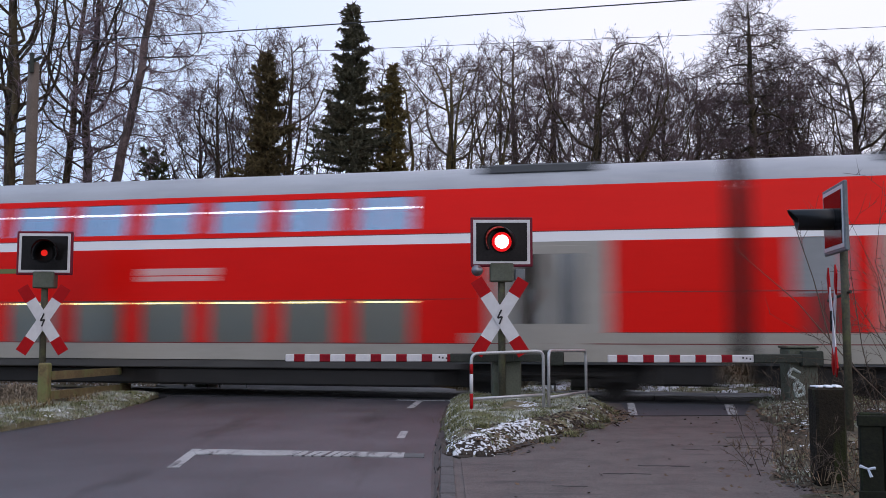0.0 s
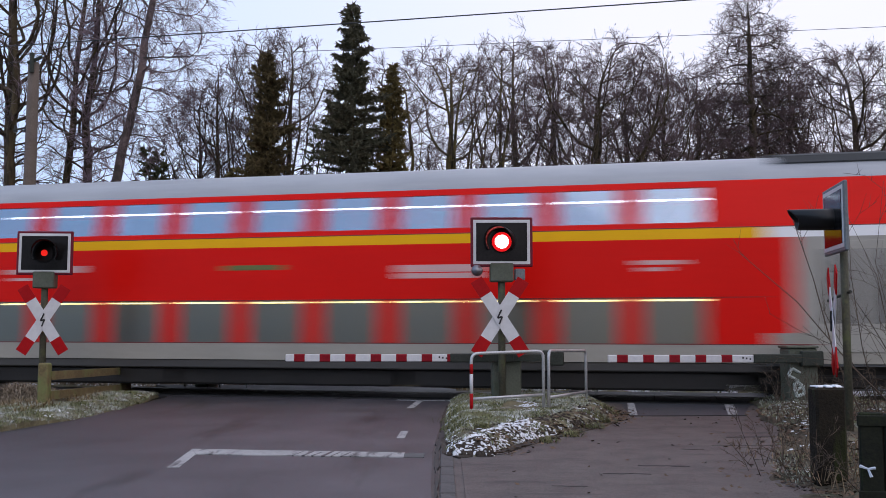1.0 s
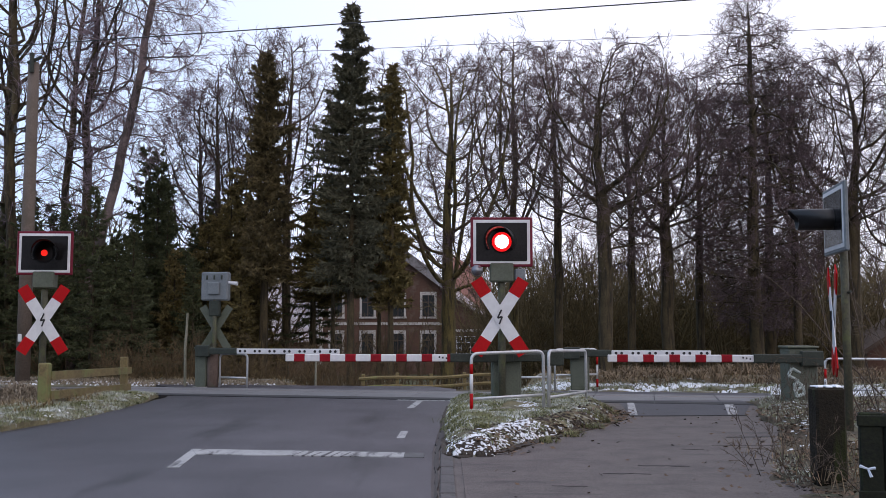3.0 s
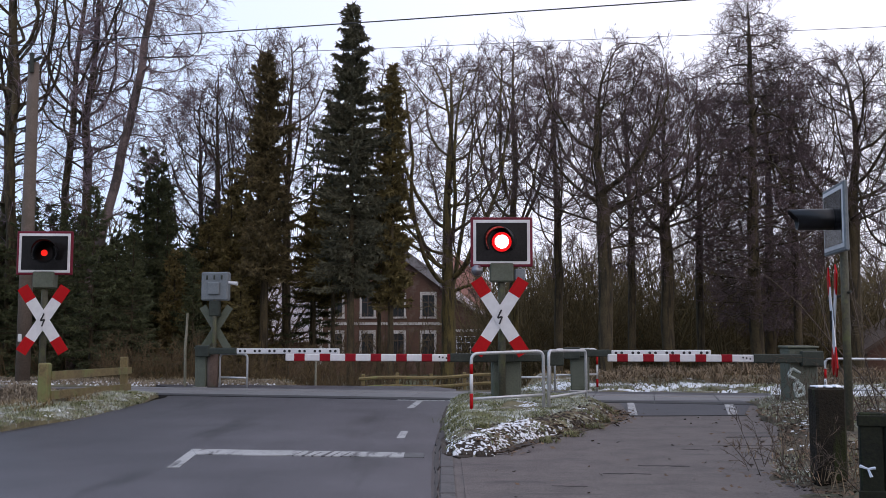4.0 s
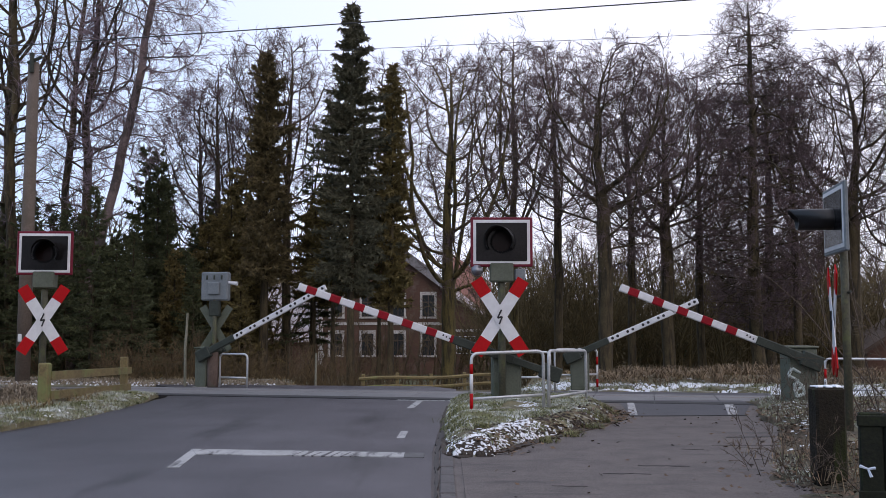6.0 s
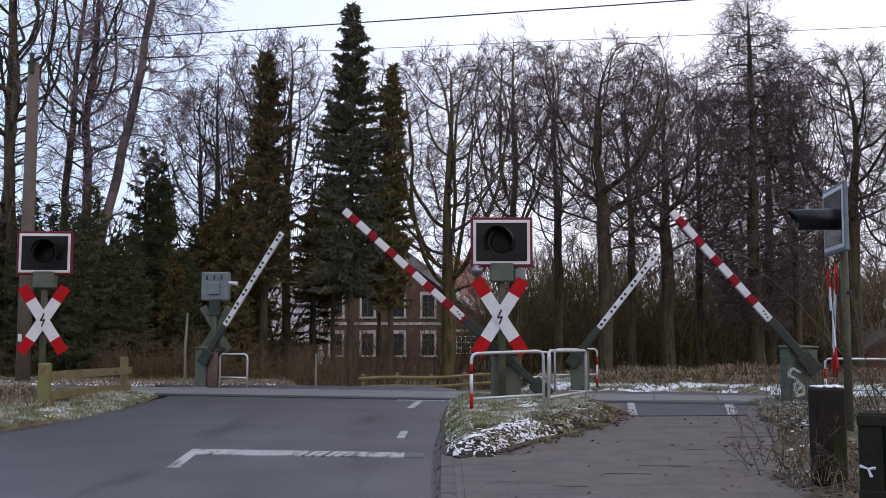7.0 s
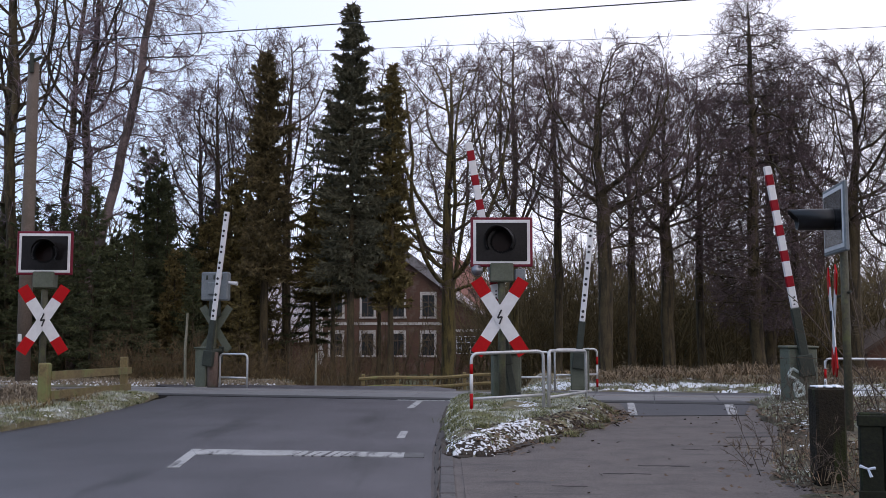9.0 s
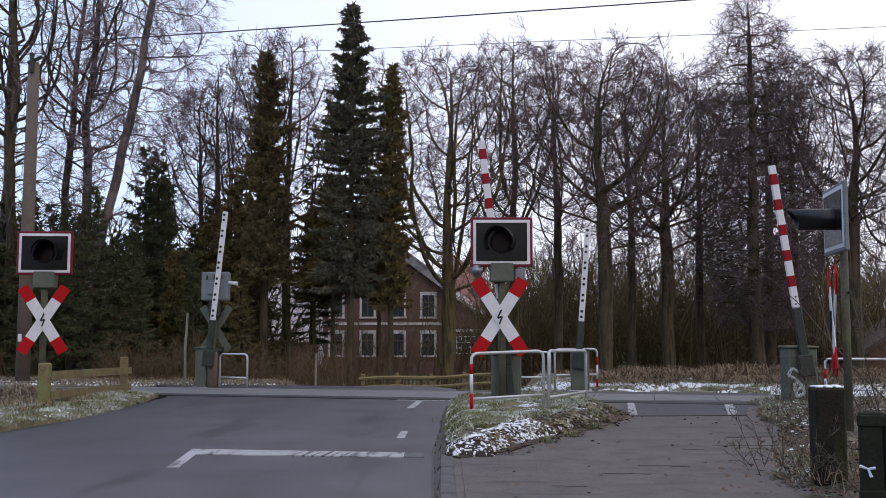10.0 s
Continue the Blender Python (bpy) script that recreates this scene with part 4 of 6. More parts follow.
    P3, R3 = sprout(rng, P[some], RR[some], 1, 0.0, 1.0, long * 0.9, 0.75, 3, 0.8, 0.06 - droop, 0.07, 0.5, 0.0066, taper=0.1)
    ends = [q for q, i in enumerate(thin) if not kids[i]]
    P3b, R3b = sprout(rng, P[ends], RR[ends], twigs[0], 0.3, 1.0, long, 0.6, 3, 0.8, 0.06 - droop, 0.07, 0.5, 0.0066, taper=0.1)
    P3, R3 = np.concatenate([P3, P3b]), np.concatenate([R3, R3b])
    P4, R4 = sprout(rng, P3, R3, twigs[1], 0.15, 1.0, long * 0.5, 0.65, 2, 0.8, 0.04 - droop, 0.1, 0.6, 0.0056, taper=0.3)
    vv, ff = merge([tubes(P3, R3, 3), spikes(P4, R4)])
    link_mesh("crown", vv, ff, twig or TWIG, tree)
    if cones:
        # small dark cones at the tips
        c = P4[rng.choice(len(P4), min(cones, len(P4)), replace=False), 1]
        u = np.array([(1, 0, -0.6), (-0.5, 0.87, -0.6), (-0.5, -0.87, -0.6), (0, 0, 0.9)])
        vv = (c[:, None] + u[None] * rng.uniform(0.018, 0.036, (len(c), 1, 1))).reshape(-1, 3)
        ff = (np.arange(len(c))[:, None, None] * 4 + np.array([[0, 1, 3], [1, 2, 3], [2, 0, 3], [0, 2, 1]])).reshape(-1, 3)
        tagged(link_mesh("cone_cluster", vv, ff.tolist(), TWIG, tree), "clusters of small dark cones", kind="stuff")
    return tree


def tufts(rng, base, direc, length, width):
    """Needle sprays: three narrow leaf-shaped blades round an axis, at N points."""
    n = len(base)
    d = direc / (np.linalg.norm(direc, axis=1, keepdims=True) + 1e-9)
    s = np.cross(d, rng.normal(size=(n, 3)))
    s /= np.linalg.norm(s, axis=1, keepdims=True) + 1e-9
    u = np.cross(d, s)
    L = (length * rng.uniform(0.6, 1.3, n))[:, None]
    W = (width * rng.uniform(0.7, 1.3, n))[:, None]
    V, F = [], []
    for k in range(2):
        a = k * 1.57
        side = s * math.cos(a) + u * math.sin(a)
        V.append(np.stack([base + side * W * 1.2, base - side * W * 1.2, base + d * L], 1))
    v = np.concatenate(V).reshape(-1, 3)
    f = np.arange(len(v)).reshape(-1, 3)
    return v, f


def conifer(name, m, seed, h, r, width, mat, label, bare=0.12, whorls=46, per=9, shape=1.0, droop=0.25, dens=18, column=False, spray=0.25, ragged=0.45, full=1.0):
    """A spruce: straight trunk, drooping branches in whorls, needle sprays along them."""
    rng = np.random.default_rng(seed)
    tree = holder(name, m, label, "conifer", "trees behind the track")
    P0, R0 = stem(rng, h, r, 14, 0.01, (0, 0), 0.06)
    n = whorls * per
    t = np.repeat(np.linspace(bare, 0.985, whorls), per) + rng.normal(size=n) * 0.006
    t = np.clip(t, bare * 0.8, 0.99)
    g = t * 13
    i = np.minimum(g.astype(int), 12)
    st = P0[0, i] * (1 - (g - i))[:, None] + P0[0, i + 1] * (g - i)[:, None]
    a = rng.uniform(0, 6.283, n)
    q = (t - bare) / (1 - bare)
    if column:
        L = width * (0.3 + 0.7 * (1 - q) ** 0.7) * rng.uniform(0.35, 1.25, n) * (1 - np.clip((q - 0.85) / 0.15, 0, 1) * 0.75)
    else:
        L = width * np.minimum((1 - q) * full, 1.0) ** shape * rng.uniform(0.4, 1.2, n) + 0.10
    lump = np.array([0.95 + ragged * noise.noise((math.cos(x) * 1.6, math.sin(x) * 1.6, z * 14)) for x, z in zip(a, q)])
    L = L * lump
    K = 4
    tt = np.linspace(0, 1, K)
    out = np.stack([np.cos(a), np.sin(a), np.zeros(n)], 1)
    dz = (-droop * (1 - q) + 0.28 * q)[:, None]
    P = st[:, None] + out[:, None] * (L[:, None] * tt)[:, :, None]
    P[:, :, 2] += L[:, None] * (dz * tt + 0.14 * tt ** 3)
    R = np.maximum(0.02 * L[:, None] * (1 - 0.8 * tt), 0.006)
    v, f = merge([tubes(P0, R0, 8), spikes(P[:, ::3], R)])
    link_mesh("trunk", v, f, BARK, tree)
    cnt = np.maximum((L * dens * 2.4).astype(int), 2)
    par = np.repeat(np.arange(n), cnt)
    k = len(par)
    tq = rng.uniform(0.12, 1.0, k) ** 0.8
    base = st[par] + out[par] * (L[par] * tq)[:, None]
    base[:, 2] += L[par] * (dz[par, 0] * tq + 0.14 * tq ** 3)
    sd = rng.normal(size=(k, 3)) * 0.6
    direc = out[par] * 0.6 + sd + np.array([0, 0, -0.25])
    v, f = tufts(rng, base, direc, spray * 0.66, spray * 0.118)
    link_mesh("crown", v, f.tolist(), mat, tree)
    return tree


def thicket(name, seed, n, x0, x1, y0, y1, h, mat, label, zfun, dens=(5, 4), r=0.012, lean=0.25, thin=0.004, category="shrubs"):
    """Many thin bare stems with side twigs: undergrowth that nobody could count."""
    rng = np.random.default_rng(seed)
    x, y = rng.uniform(x0, x1, n), rng.uniform(y0, y1, n)
    z = np.array([zfun(a, b) for a, b in zip(x, y)])
    K = 4
    hh = h * rng.uniform(0.5, 1.15, n)
    d = rng.normal(size=(n, 3)) * lean
    d[:, 2] = 1
    pts = [np.stack([x, y, z - 0.05], 1)]
    for _ in range(K - 1):
        d = d + rng.normal(size=(n, 3)) * 0.14
        d[:, 2] = np.maximum(d[:, 2], 0.3)
        pts.append(pts[-1] + d / np.linalg.norm(d, axis=1, keepdims=True) * (hh / (K - 1))[:, None])
    P = np.stack(pts, 1)
    R = np.linspace(1, 0.35, K)[None] * r * rng.uniform(0.7, 1.4, n)[:, None]
    P2, R2 = sprout(rng, P, R, dens[0], 0.2, 1.0, h * 0.38, 0.7, 3, 0.6, 0.06, 0.18, 0.4, thin)
    P3, R3 = sprout(rng, P2, R2, dens[1], 0.2, 1.0, h * 0.17, 0.7, 2, 0.7, 0.03, 0.2, 0.5, thin * 0.9)
    v, f = merge([tubes(P, R, 4), tubes(P2, R2, 3), spikes(P3, R3)])
    return stuff(name, v, f, mat, label, category)


def base_at(x, y, dz=0.0, rz=0.0):
    return pose(x, y, land(x, y) + dz, 0, 0, rz)


def place_copy(ob, x, y, rz=0.0, s=1.0):
    c = copy_thing(ob, pose(x, y, land(x, y), 0, 0, rz))
    c.scale = (s, s, s)
    return c


def wood():
    # slender trees and a leaning birch at the far side of the track
    slim = dict(twig=BIRCHTWIG, twigs=(4, 3), long=0.6, bushy=0.2, gnarl=0.26, lift=0.12, flat=0.3, thick=0.85)
    b1 = crown_tree("alder_tree", base_at(-13.2, 29.0), 11, 17.5, 0.16, 0.24, 2.1, 0.55, 620, "tall leafless tree with a straight dark trunk", **slim)
    b2 = crown_tree("alder_tree", base_at(-12.6, 29.5), 12, 18.0, 0.12, 0.28, 1.7, 0.50, 560, "tall leafless tree with a forked dark trunk", lean=(0.10, 0.0), **slim)
    crown_tree("birch_tree", base_at(-11.6, 29.0), 13, 18.0, 0.15, 0.34, 1.9, 0.80, 700, "leaning silver birch with drooping fine twigs", bark=BIRCH, twig=BIRCHTWIG, lean=(0.20, 0.0), twigs=(6, 7), long=0.85, droop=0.20, bushy=0.7, gnarl=0.2)
    for thing, x, y, a, s in ((b1, -11.4, 30.0, 130, 0.96), (b1, -14.5, 31.0, 220, 1.0)):
        place_copy(thing, x, y, a, s)
    # broad oak by the house, another behind it
    crown_tree("oak_tree", base_at(0.15, 34.0), 35, 13.5, 0.25, 0.36, 3.5, 0.36, 2100, "broad leafless oak with spreading dark limbs", bark=MOSSBARK, twigs=(6, 6), tip=0.010, lift=0.0, gnarl=0.40, inertia=0.30, thick=1.0, bushy=0.35, dome=0.45, flat=0.1)
    crown_tree("oak_tree", base_at(2.95, 39.0), 32, 15.8, 0.18, 0.42, 2.6, 0.46, 760, "leafless oak with spreading limbs behind the house's annexe", bark=MOSSBARK, twigs=(6, 6), tip=0.011, lift=0.10, thick=0.98, dome=0.6)
    # wood on the far side of the path
    o1 = crown_tree("ash_tree", base_at(5.5, 32.0), 41, 13.5, 0.24, 0.40, 3.0, 0.60, 1900, "thick leafless tree with a dense brown crown", twigs=(6, 6), gnarl=0.34, lift=0.03, bushy=0.5, cones=2200, thick=1.08, tip=0.011, dome=0.35)
    o2 = crown_tree("ash_tree", base_at(4.3, 36.0), 42, 14.2, 0.16, 0.40, 2.1, 0.55, 820, "slender leafless tree with a dense brown crown", twigs=(6, 5), lift=0.08, bushy=0.45, cones=1000, tip=0.011, dome=0.35)
    o3 = crown_tree("alder_tree", base_at(11.9, 36.0), 43, 16.8, 0.26, 0.24, 3.5, 0.3, 3900, "tall leafless alder with a pointed dense crown", cone=0.50, twigs=(5, 6), tip=0.012, kill=0.28, gnarl=0.26, lift=0.02, cones=5000)
    for x, y, a, s in ((8.5, 36, 70, 1.0), (16.4, 38, 160, 1.13)):
        place_copy(o1, x, y, a, s)
    for x, y, a, s in ((7.3, 37, 40, 0.98), (10.6, 39, 130, 1.02), (13.9, 37.5, 310, 1.02), (18.0, 38, 280, 0.92)):
        place_copy(o2, x, y, a, s)
    place_copy(o3, 13.6, 40.0, 90, 0.90)
    # open crowns between the conifers
    for x, y, a, s in ((-9.1, 38, 30, 1.0), (-7.4, 38, 120, 1.10), (-6.4, 39, 250, 1.12), (-10.3, 40, 80, 0.98)):
        place_copy(o2, x, y, a, s)
    # second line, farther off
    rng = random.Random(5)
    for k in range(10):
        x = -24 + k * 6.2 + rng.uniform(-1.5, 1.5)
        y = rng.uniform(74, 96)
        if k == 0:
            far = bare_tree("far_tree", base_at(x, y), 45, 11, 0.2, 0.25, 18, 0.28, 0.9, 0.0, (4, 4, 2), BARK, TWIG, "leafless tree in the distance behind the wood", rmin=0.014, crown=(0.6, 2.8, 0.42))
            continue
        place_copy(far, x, y, rng.uniform(0, 360), rng.uniform(0.8, 1.15))
    # bare trees behind the spruces
    for x, y, a, s in ((-17.6, 44, 20, 0.95), (-15.6, 43, 110, 0.90), (-13.8, 44.5, 200, 0.95), (-12.1, 43.5, 290, 0.88), (-10.6, 45, 60, 0.92)):
        place_copy(far, x, y, a, s)
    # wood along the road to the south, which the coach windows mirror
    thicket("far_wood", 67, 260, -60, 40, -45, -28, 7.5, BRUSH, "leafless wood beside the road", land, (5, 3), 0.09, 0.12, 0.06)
    # conifers
    conifer("spruce_tree", base_at(-2.90, 30.0), 51, 13.9, 0.16, 1.08, NEEDLEBLUE, "tall narrow dark spruce with bare lower trunk", 0.34, 58, 8, 0.85, 0.30, 30, spray=0.27, full=2.0)
    conifer("spruce_tree", base_at(-1.68, 30.6), 52, 12.3, 0.14, 0.80, OLDNEEDLE, "narrow ivy-brown conifer with bare lower trunk", 0.36, 54, 8, 1.0, 0.2, 28, True, 0.26)
    cb = conifer("spruce_tree", base_at(-3.75, 32.5), 57, 9.2, 0.13, 1.3, OLDNEEDLE, "browned conifer with a long bare trunk", 0.60, 30, 7, 0.8, 0.25, 20, True, 0.27)
    place_copy(cb, -2.2, 33.0, 100, 0.95)
    place_copy(cb, -4.6, 34.0, 220, 0.9)
    conifer("ivy_tree", base_at(-5.85, 31.0), 53, 12.8, 0.20, 0.92, IVY, "tree trunk thickly wrapped in brown ivy", 0.40, 60, 9, 1.0, 0.1, 30, True, 0.26, 0.9)
    conifer("spruce_tree", base_at(-5.0, 36.0), 54, 11.8, 0.10, 1.25, NEEDLE, "thin sparse young spruce behind the track", 0.3, 26, 6, 0.8, 0.2, 12)
    s1 = conifer("spruce_tree", base_at(-10.3, 34.0), 55, 10.2, 0.13, 1.9, NEEDLE, "dark green spruce behind the track", 0.06, 42, 6, 0.75, 0.3, 13, spray=0.32)
    for x, y, a, s in ((-11.6, 30.5, 50, 0.64), (-12.8, 29.5, 150, 0.66), (-14.3, 31, 250, 0.72), (-9.6, 33, 90, 0.76), (-8.7, 32, 10, 0.60), (-10.2, 31.5, 310, 0.58),
                       (-16.2, 33, 120, 0.85), (-14.2, 30.0, 140, 0.6), (-12.4, 28.2, 230, 0.60), (-13.5, 32.5, 30, 0.75), (-12.2, 33.5, 200, 0.72), (-11.3, 28.4, 270, 0.58), (-8.0, 30.5, 120, 0.52), (-8.6, 37.5, 20, 0.70), (-11.3, 35.0, 330, 0.62), (-12.0, 38.0, 20, 1.10), (-9.0, 34.5, 100, 0.74), (-14.6, 38.0, 40, 0.80), (-13.2, 39.0, 290, 0.76), (-13.9, 34.0, 15, 0.70), (-10.9, 32.5, 60, 0.52), (-12.6, 35.0, 75, 0.70), (-9.3, 36.5, 210, 0.72), (-10.9, 37.0, 140, 0.95), (-9.4, 38.5, 260, 0.9), (-10.1, 27.4, 50, 0.60), (-9.1, 27.9, 170, 0.52), (-13.6, 28.0, 20, 0.6), (-10.2, 29.6, 200, 0.56), (-11.8, 34.2, 190, 0.68), (-14.8, 33.5, 250, 0.72), (-9.9, 35.5, 300, 0.66), (11.8, 50, 40, 0.55), (13.0, 52, 120, 0.55), (10.4, 51, 210, 0.5)):
        place_copy(s1, x, y, a, s)
    c2 = conifer("spruce_tree", base_at(-7.4, 33.0), 56, 8.2, 0.13, 1.4, OLDNEEDLE, "low browned conifer behind the track", 0.06, 40, 7, 0.7, 0.3, 17, spray=0.30)
    for x, y, a, s in ((-6.9, 34.2, 60, 1.05), (-8.9, 31.5, 130, 0.72), (-6.5, 30.5, 220, 0.66), (-8.4, 34, 170, 0.95), (-7.7, 35.0, 300, 1.2)):
        place_copy(c2, x, y, a, s)
    # dense wood behind the spruces
    thicket("far_wood", 68, 170, -26, -8, 41, 50, 8.6, BRUSH, "leafless wood behind the spruces", land, (6, 4), 0.06, 0.12, 0.022)
    # undergrowth
    thicket("undergrowth", 61, 330, -18, -1.5, 26.5, 31, 1.7, BRUSH, "brown leafless undergrowth below the conifers", land, (5, 4))
    thicket("undergrowth", 68, 260, -9.5, -2.6, 25.2, 28.5, 1.5, BRUSH, "brown leafless bushes beside the crossing", land, (6, 5))
    thicket("undergrowth", 62, 420, -3, 5, 26, 33, 1.4, BRUSH, "low brown brushwood in front of the house", land, (5, 4))
    thicket("undergrowth", 63, 330, 4, 24, 29, 41, 2.2, BRUSH, "brown leafless undergrowth in the wood", land, (5, 4))
    thicket("undergrowth", 65, 980, 2.0, 30, 43, 58, 7.7, FARBRUSH, "tall brown brushwood in the wood", land, (6, 5), 0.04, 0.20, 0.014)
    thicket("undergrowth", 66, 200, -22, 1, 44, 58, 4.6, BRUSH, "tall brown brushwood behind the house", land, (6, 4), 0.03, 0.2, 0.009)
    thicket("far_wood", 64, 760, -30, 60, 72, 104, 6.5, FARBRUSH, "distant leafless wood", land, (6, 4), 0.07, 0.15, 0.028)


# ---- house behind the trees ----
def house():
    Y = 72.0
    hs = holder("house", pose(-3.7, Y, -1.65, 0, 0, -4), "two-storey red brick house with pale window surrounds", "house")
    body = Shape().prism([(-5.75, -1.0), (4.5, -1.0), (4.5, 6.05), (-0.63, 9.75), (-5.75, 6.05)], 0, 8)
    body.done("wall", BRICK, hs)
    # steep roof with its gable towards the track
    for sx, text in ((1, "grey tiled roof slope with snow"), (-1, "grey tiled roof slope with snow")):
        e, r0 = -0.63 + sx * 5.55, -0.63
        v = [(r0, -0.45, 10.0), (e, -0.45, 5.85), (e, 8.4, 5.85), (r0, 8.4, 10.0), (r0, -0.45, 9.75), (e, -0.45, 5.6), (e, 8.4, 5.6), (r0, 8.4, 9.75)]
        Shape().add(v, [(0, 1, 2, 3), (4, 7, 6, 5), (0, 4, 5, 1), (1, 5, 6, 2), (2, 6, 7, 3)]).done("roof", SLATE, hs, text)
        Shape().add([(r0, -0.5, 10.05), (e, -0.5, 5.9), (e, -0.5, 5.05), (r0, -0.5, 9.2), (r0, -0.44, 10.05), (e, -0.44, 5.9), (e, -0.44, 5.05), (r0, -0.44, 9.2)],
                    [(0, 1, 2, 3), (4, 7, 6, 5), (0, 4, 5, 1), (3, 2, 6, 7), (1, 5, 6, 2)]).done("roof_verge", SLATE, hs, "broad grey tiled roof verge with snow")
    q = Shape().box(-5.8, 4.55, -0.06, 0.0, 3.25, 3.45, 0.01)
    q.done("string_course", QUOIN, hs)
    for x in (-5.8, 4.05):
        for k in range(10):
            Shape().box(x, x + (0.5 if k % 2 else 0.36), -0.05, 0.02, 0.2 + k * 0.58, 0.72 + k * 0.58, 0.01).done("quoin", QUOIN, hs)
    for z in (1.0, 3.9):
        for x in (-4.4, -2.0, 0.3, 2.6):
            w = Shape().box(x - 0.62, x - 0.45, -0.07, 0.03, z - 0.1, z + 1.8, 0.01)
            w.box(x + 0.45, x + 0.62, -0.07, 0.03, z - 0.1, z + 1.8, 0.01).box(x - 0.62, x + 0.62, -0.08, 0.03, z + 1.6, z + 1.85, 0.01).box(x - 0.66, x + 0.66, -0.12, 0.03, z - 0.16, z - 0.02, 0.01)
            win = w.done("window", QUOIN, hs, "pale stone window surround")
            Shape().box(x - 0.45, x + 0.45, -0.03, 0.03, z, z + 1.6, 0.01).done("pane", HOUSEPANE_SOLID, win, "dark window pane")
            fr = Shape().box(x - 0.03, x + 0.03, -0.05, -0.03, z, z + 1.6, 0.005).box(x - 0.45, x + 0.45, -0.05, -0.03, z + 1.05, z + 1.11, 0.005)
            fr.done("frame", SHEDWOOD, win, "dark wooden window frame")
    ch = Shape().box(-1.0, -0.3, 4.6, 5.3, 9.4, 10.7, 0.02)
    ch.done("chimney", BRICK, hs)
    # low extension with a paned window
    ex = holder("annexe", pose(1.6, 71.0, -1.65, 0, 0, -4), "low brick annexe with a snow-dusted lean-to roof", "outbuilding")
    Shape().prism([(-0.9, -1), (2.2, -1), (2.2, 3.25), (-0.9, 5.5)], 0, 5).done("wall", BRICK, ex)
    Shape().box(-0.95, 2.25, -0.06, 0.02, 2.75, 2.95, 0.01).done("string_course", QUOIN, ex)
    r = Shape()
    r.add([(-1.1, -0.5, 5.75), (2.6, -0.5, 3.1), (2.4, 0.2, 3.55), (-1.1, 0.2, 6.3), (-1.1, -0.5, 5.55), (2.6, -0.5, 2.9)], [(0, 1, 2, 3), (4, 5, 1, 0), (0, 3, 4), (1, 5, 2)])
    r.done("snowy_eave", SNOWROOF, ex, "eave under a layer of snow")
    r = Shape()
    r.add([(-1.1, 0.2, 6.3), (2.4, 0.2, 3.55), (1.9, 5, 6.6), (-1.1, 5, 8.9)], [(0, 1, 2, 3)])
    r.done("roof", TILES, ex, "red tiled roof")
    w = Shape()
    for i in range(5):
        w.box(-0.6 + i * 0.34, -0.55 + i * 0.34, -0.06, 0.02, 1.1, 2.4, 0.005)
    for k in range(4):
        w.box(-0.6, 0.81, -0.06, 0.02, 1.1 + k * 0.42, 1.16 + k * 0.42, 0.005)
    w.done("window_frame", SIGNWHITE, ex)
    Shape().box(-0.6, 0.8, -0.02, 0.02, 1.1, 2.4, 0.005).done("pane", HOUSEPANE_SOLID, ex, "dark window pane")
    # barn with a long snowy roof beside the house
    bn = holder("barn", pose(-12.6, 73.0, -1.8, 0, 0, -4), "long barn with a snow-covered roof beside the house", "barn")
    Shape().box(-4.2, 4.0, 0, 9, -1.0, 2.6, 0.02).done("wall", BRICK, bn)
    r = Shape()
    r.add([(-4.6, -0.5, 2.3), (4.3, -0.5, 2.3), (4.3, 4.5, 8.2), (-4.6, 4.5, 8.2), (-4.6, 9.5, 2.3), (4.3, 9.5, 2.3), (-4.6, -0.5, 2.1), (4.3, -0.5, 2.1)], [(0, 1, 2, 3), (3, 2, 5, 4), (6, 7, 1, 0), (0, 3, 4), (1, 5, 2)])
    r.done("roof", SNOWROOF, bn, "tiled roof under thin snow")
    # shed at the wood's edge
    sh = holder("shed", pose(20.1, 40.0, -2.3, 0, 0, -10), "dark wooden shed with a steep roof", "shed")
    Shape().prism([(-2.2, 0), (4.2, 0), (4.2, 2.85), (1.0, 4.9), (-2.2, 2.85)], 0, 4).done("wall", BRICK, sh, "dark brick gable wall")
    r = Shape()
    r.add([(-2.5, -0.3, 2.7), (1.0, -0.3, 5.0), (4.5, -0.3, 2.7), (-2.5, 4.3, 2.7), (1.0, 4.3, 5.0), (4.5, 4.3, 2.7), (-2.5, -0.3, 2.5), (1.0, -0.3, 4.8), (4.5, -0.3, 2.5)],
          [(0, 1, 4, 3), (1, 2, 5, 4), (6, 7, 1, 0), (7, 8, 2, 1)])
    r.done("roof", SHEDWOOD, sh, "dark weathered roof")


FROSTED = surface("frosted_pale_glass", (0.18, 0.195, 0.20), (0.27, 0.285, 0.30), 1.0, 12, 0.25, bump=0.0)
SNOWROOF = surface("snowy_tiles", (0.20, 0.15, 0.145), (0.46, 0.43, 0.43), 1.5, 8, 0.85, bump=0.3)
HOUSEPANE_SOLID = plain("dark_window", (0.03, 0.033, 0.035), 0.08)
SHEDWOOD = surface("dark_shed_boards", (0.05, 0.034, 0.026), (0.11, 0.075, 0.055), 1.5, 20, 0.9)


# ---- train ----
def coach_profile(z):
    """Half width of a double-deck coach at height z."""
    if z <= 3.0:
        return 1.40
    if z <= 4.06:
        return 1.40 - 0.22 * ((z - 3.0) / 1.06) ** 1.3
    return 1.18



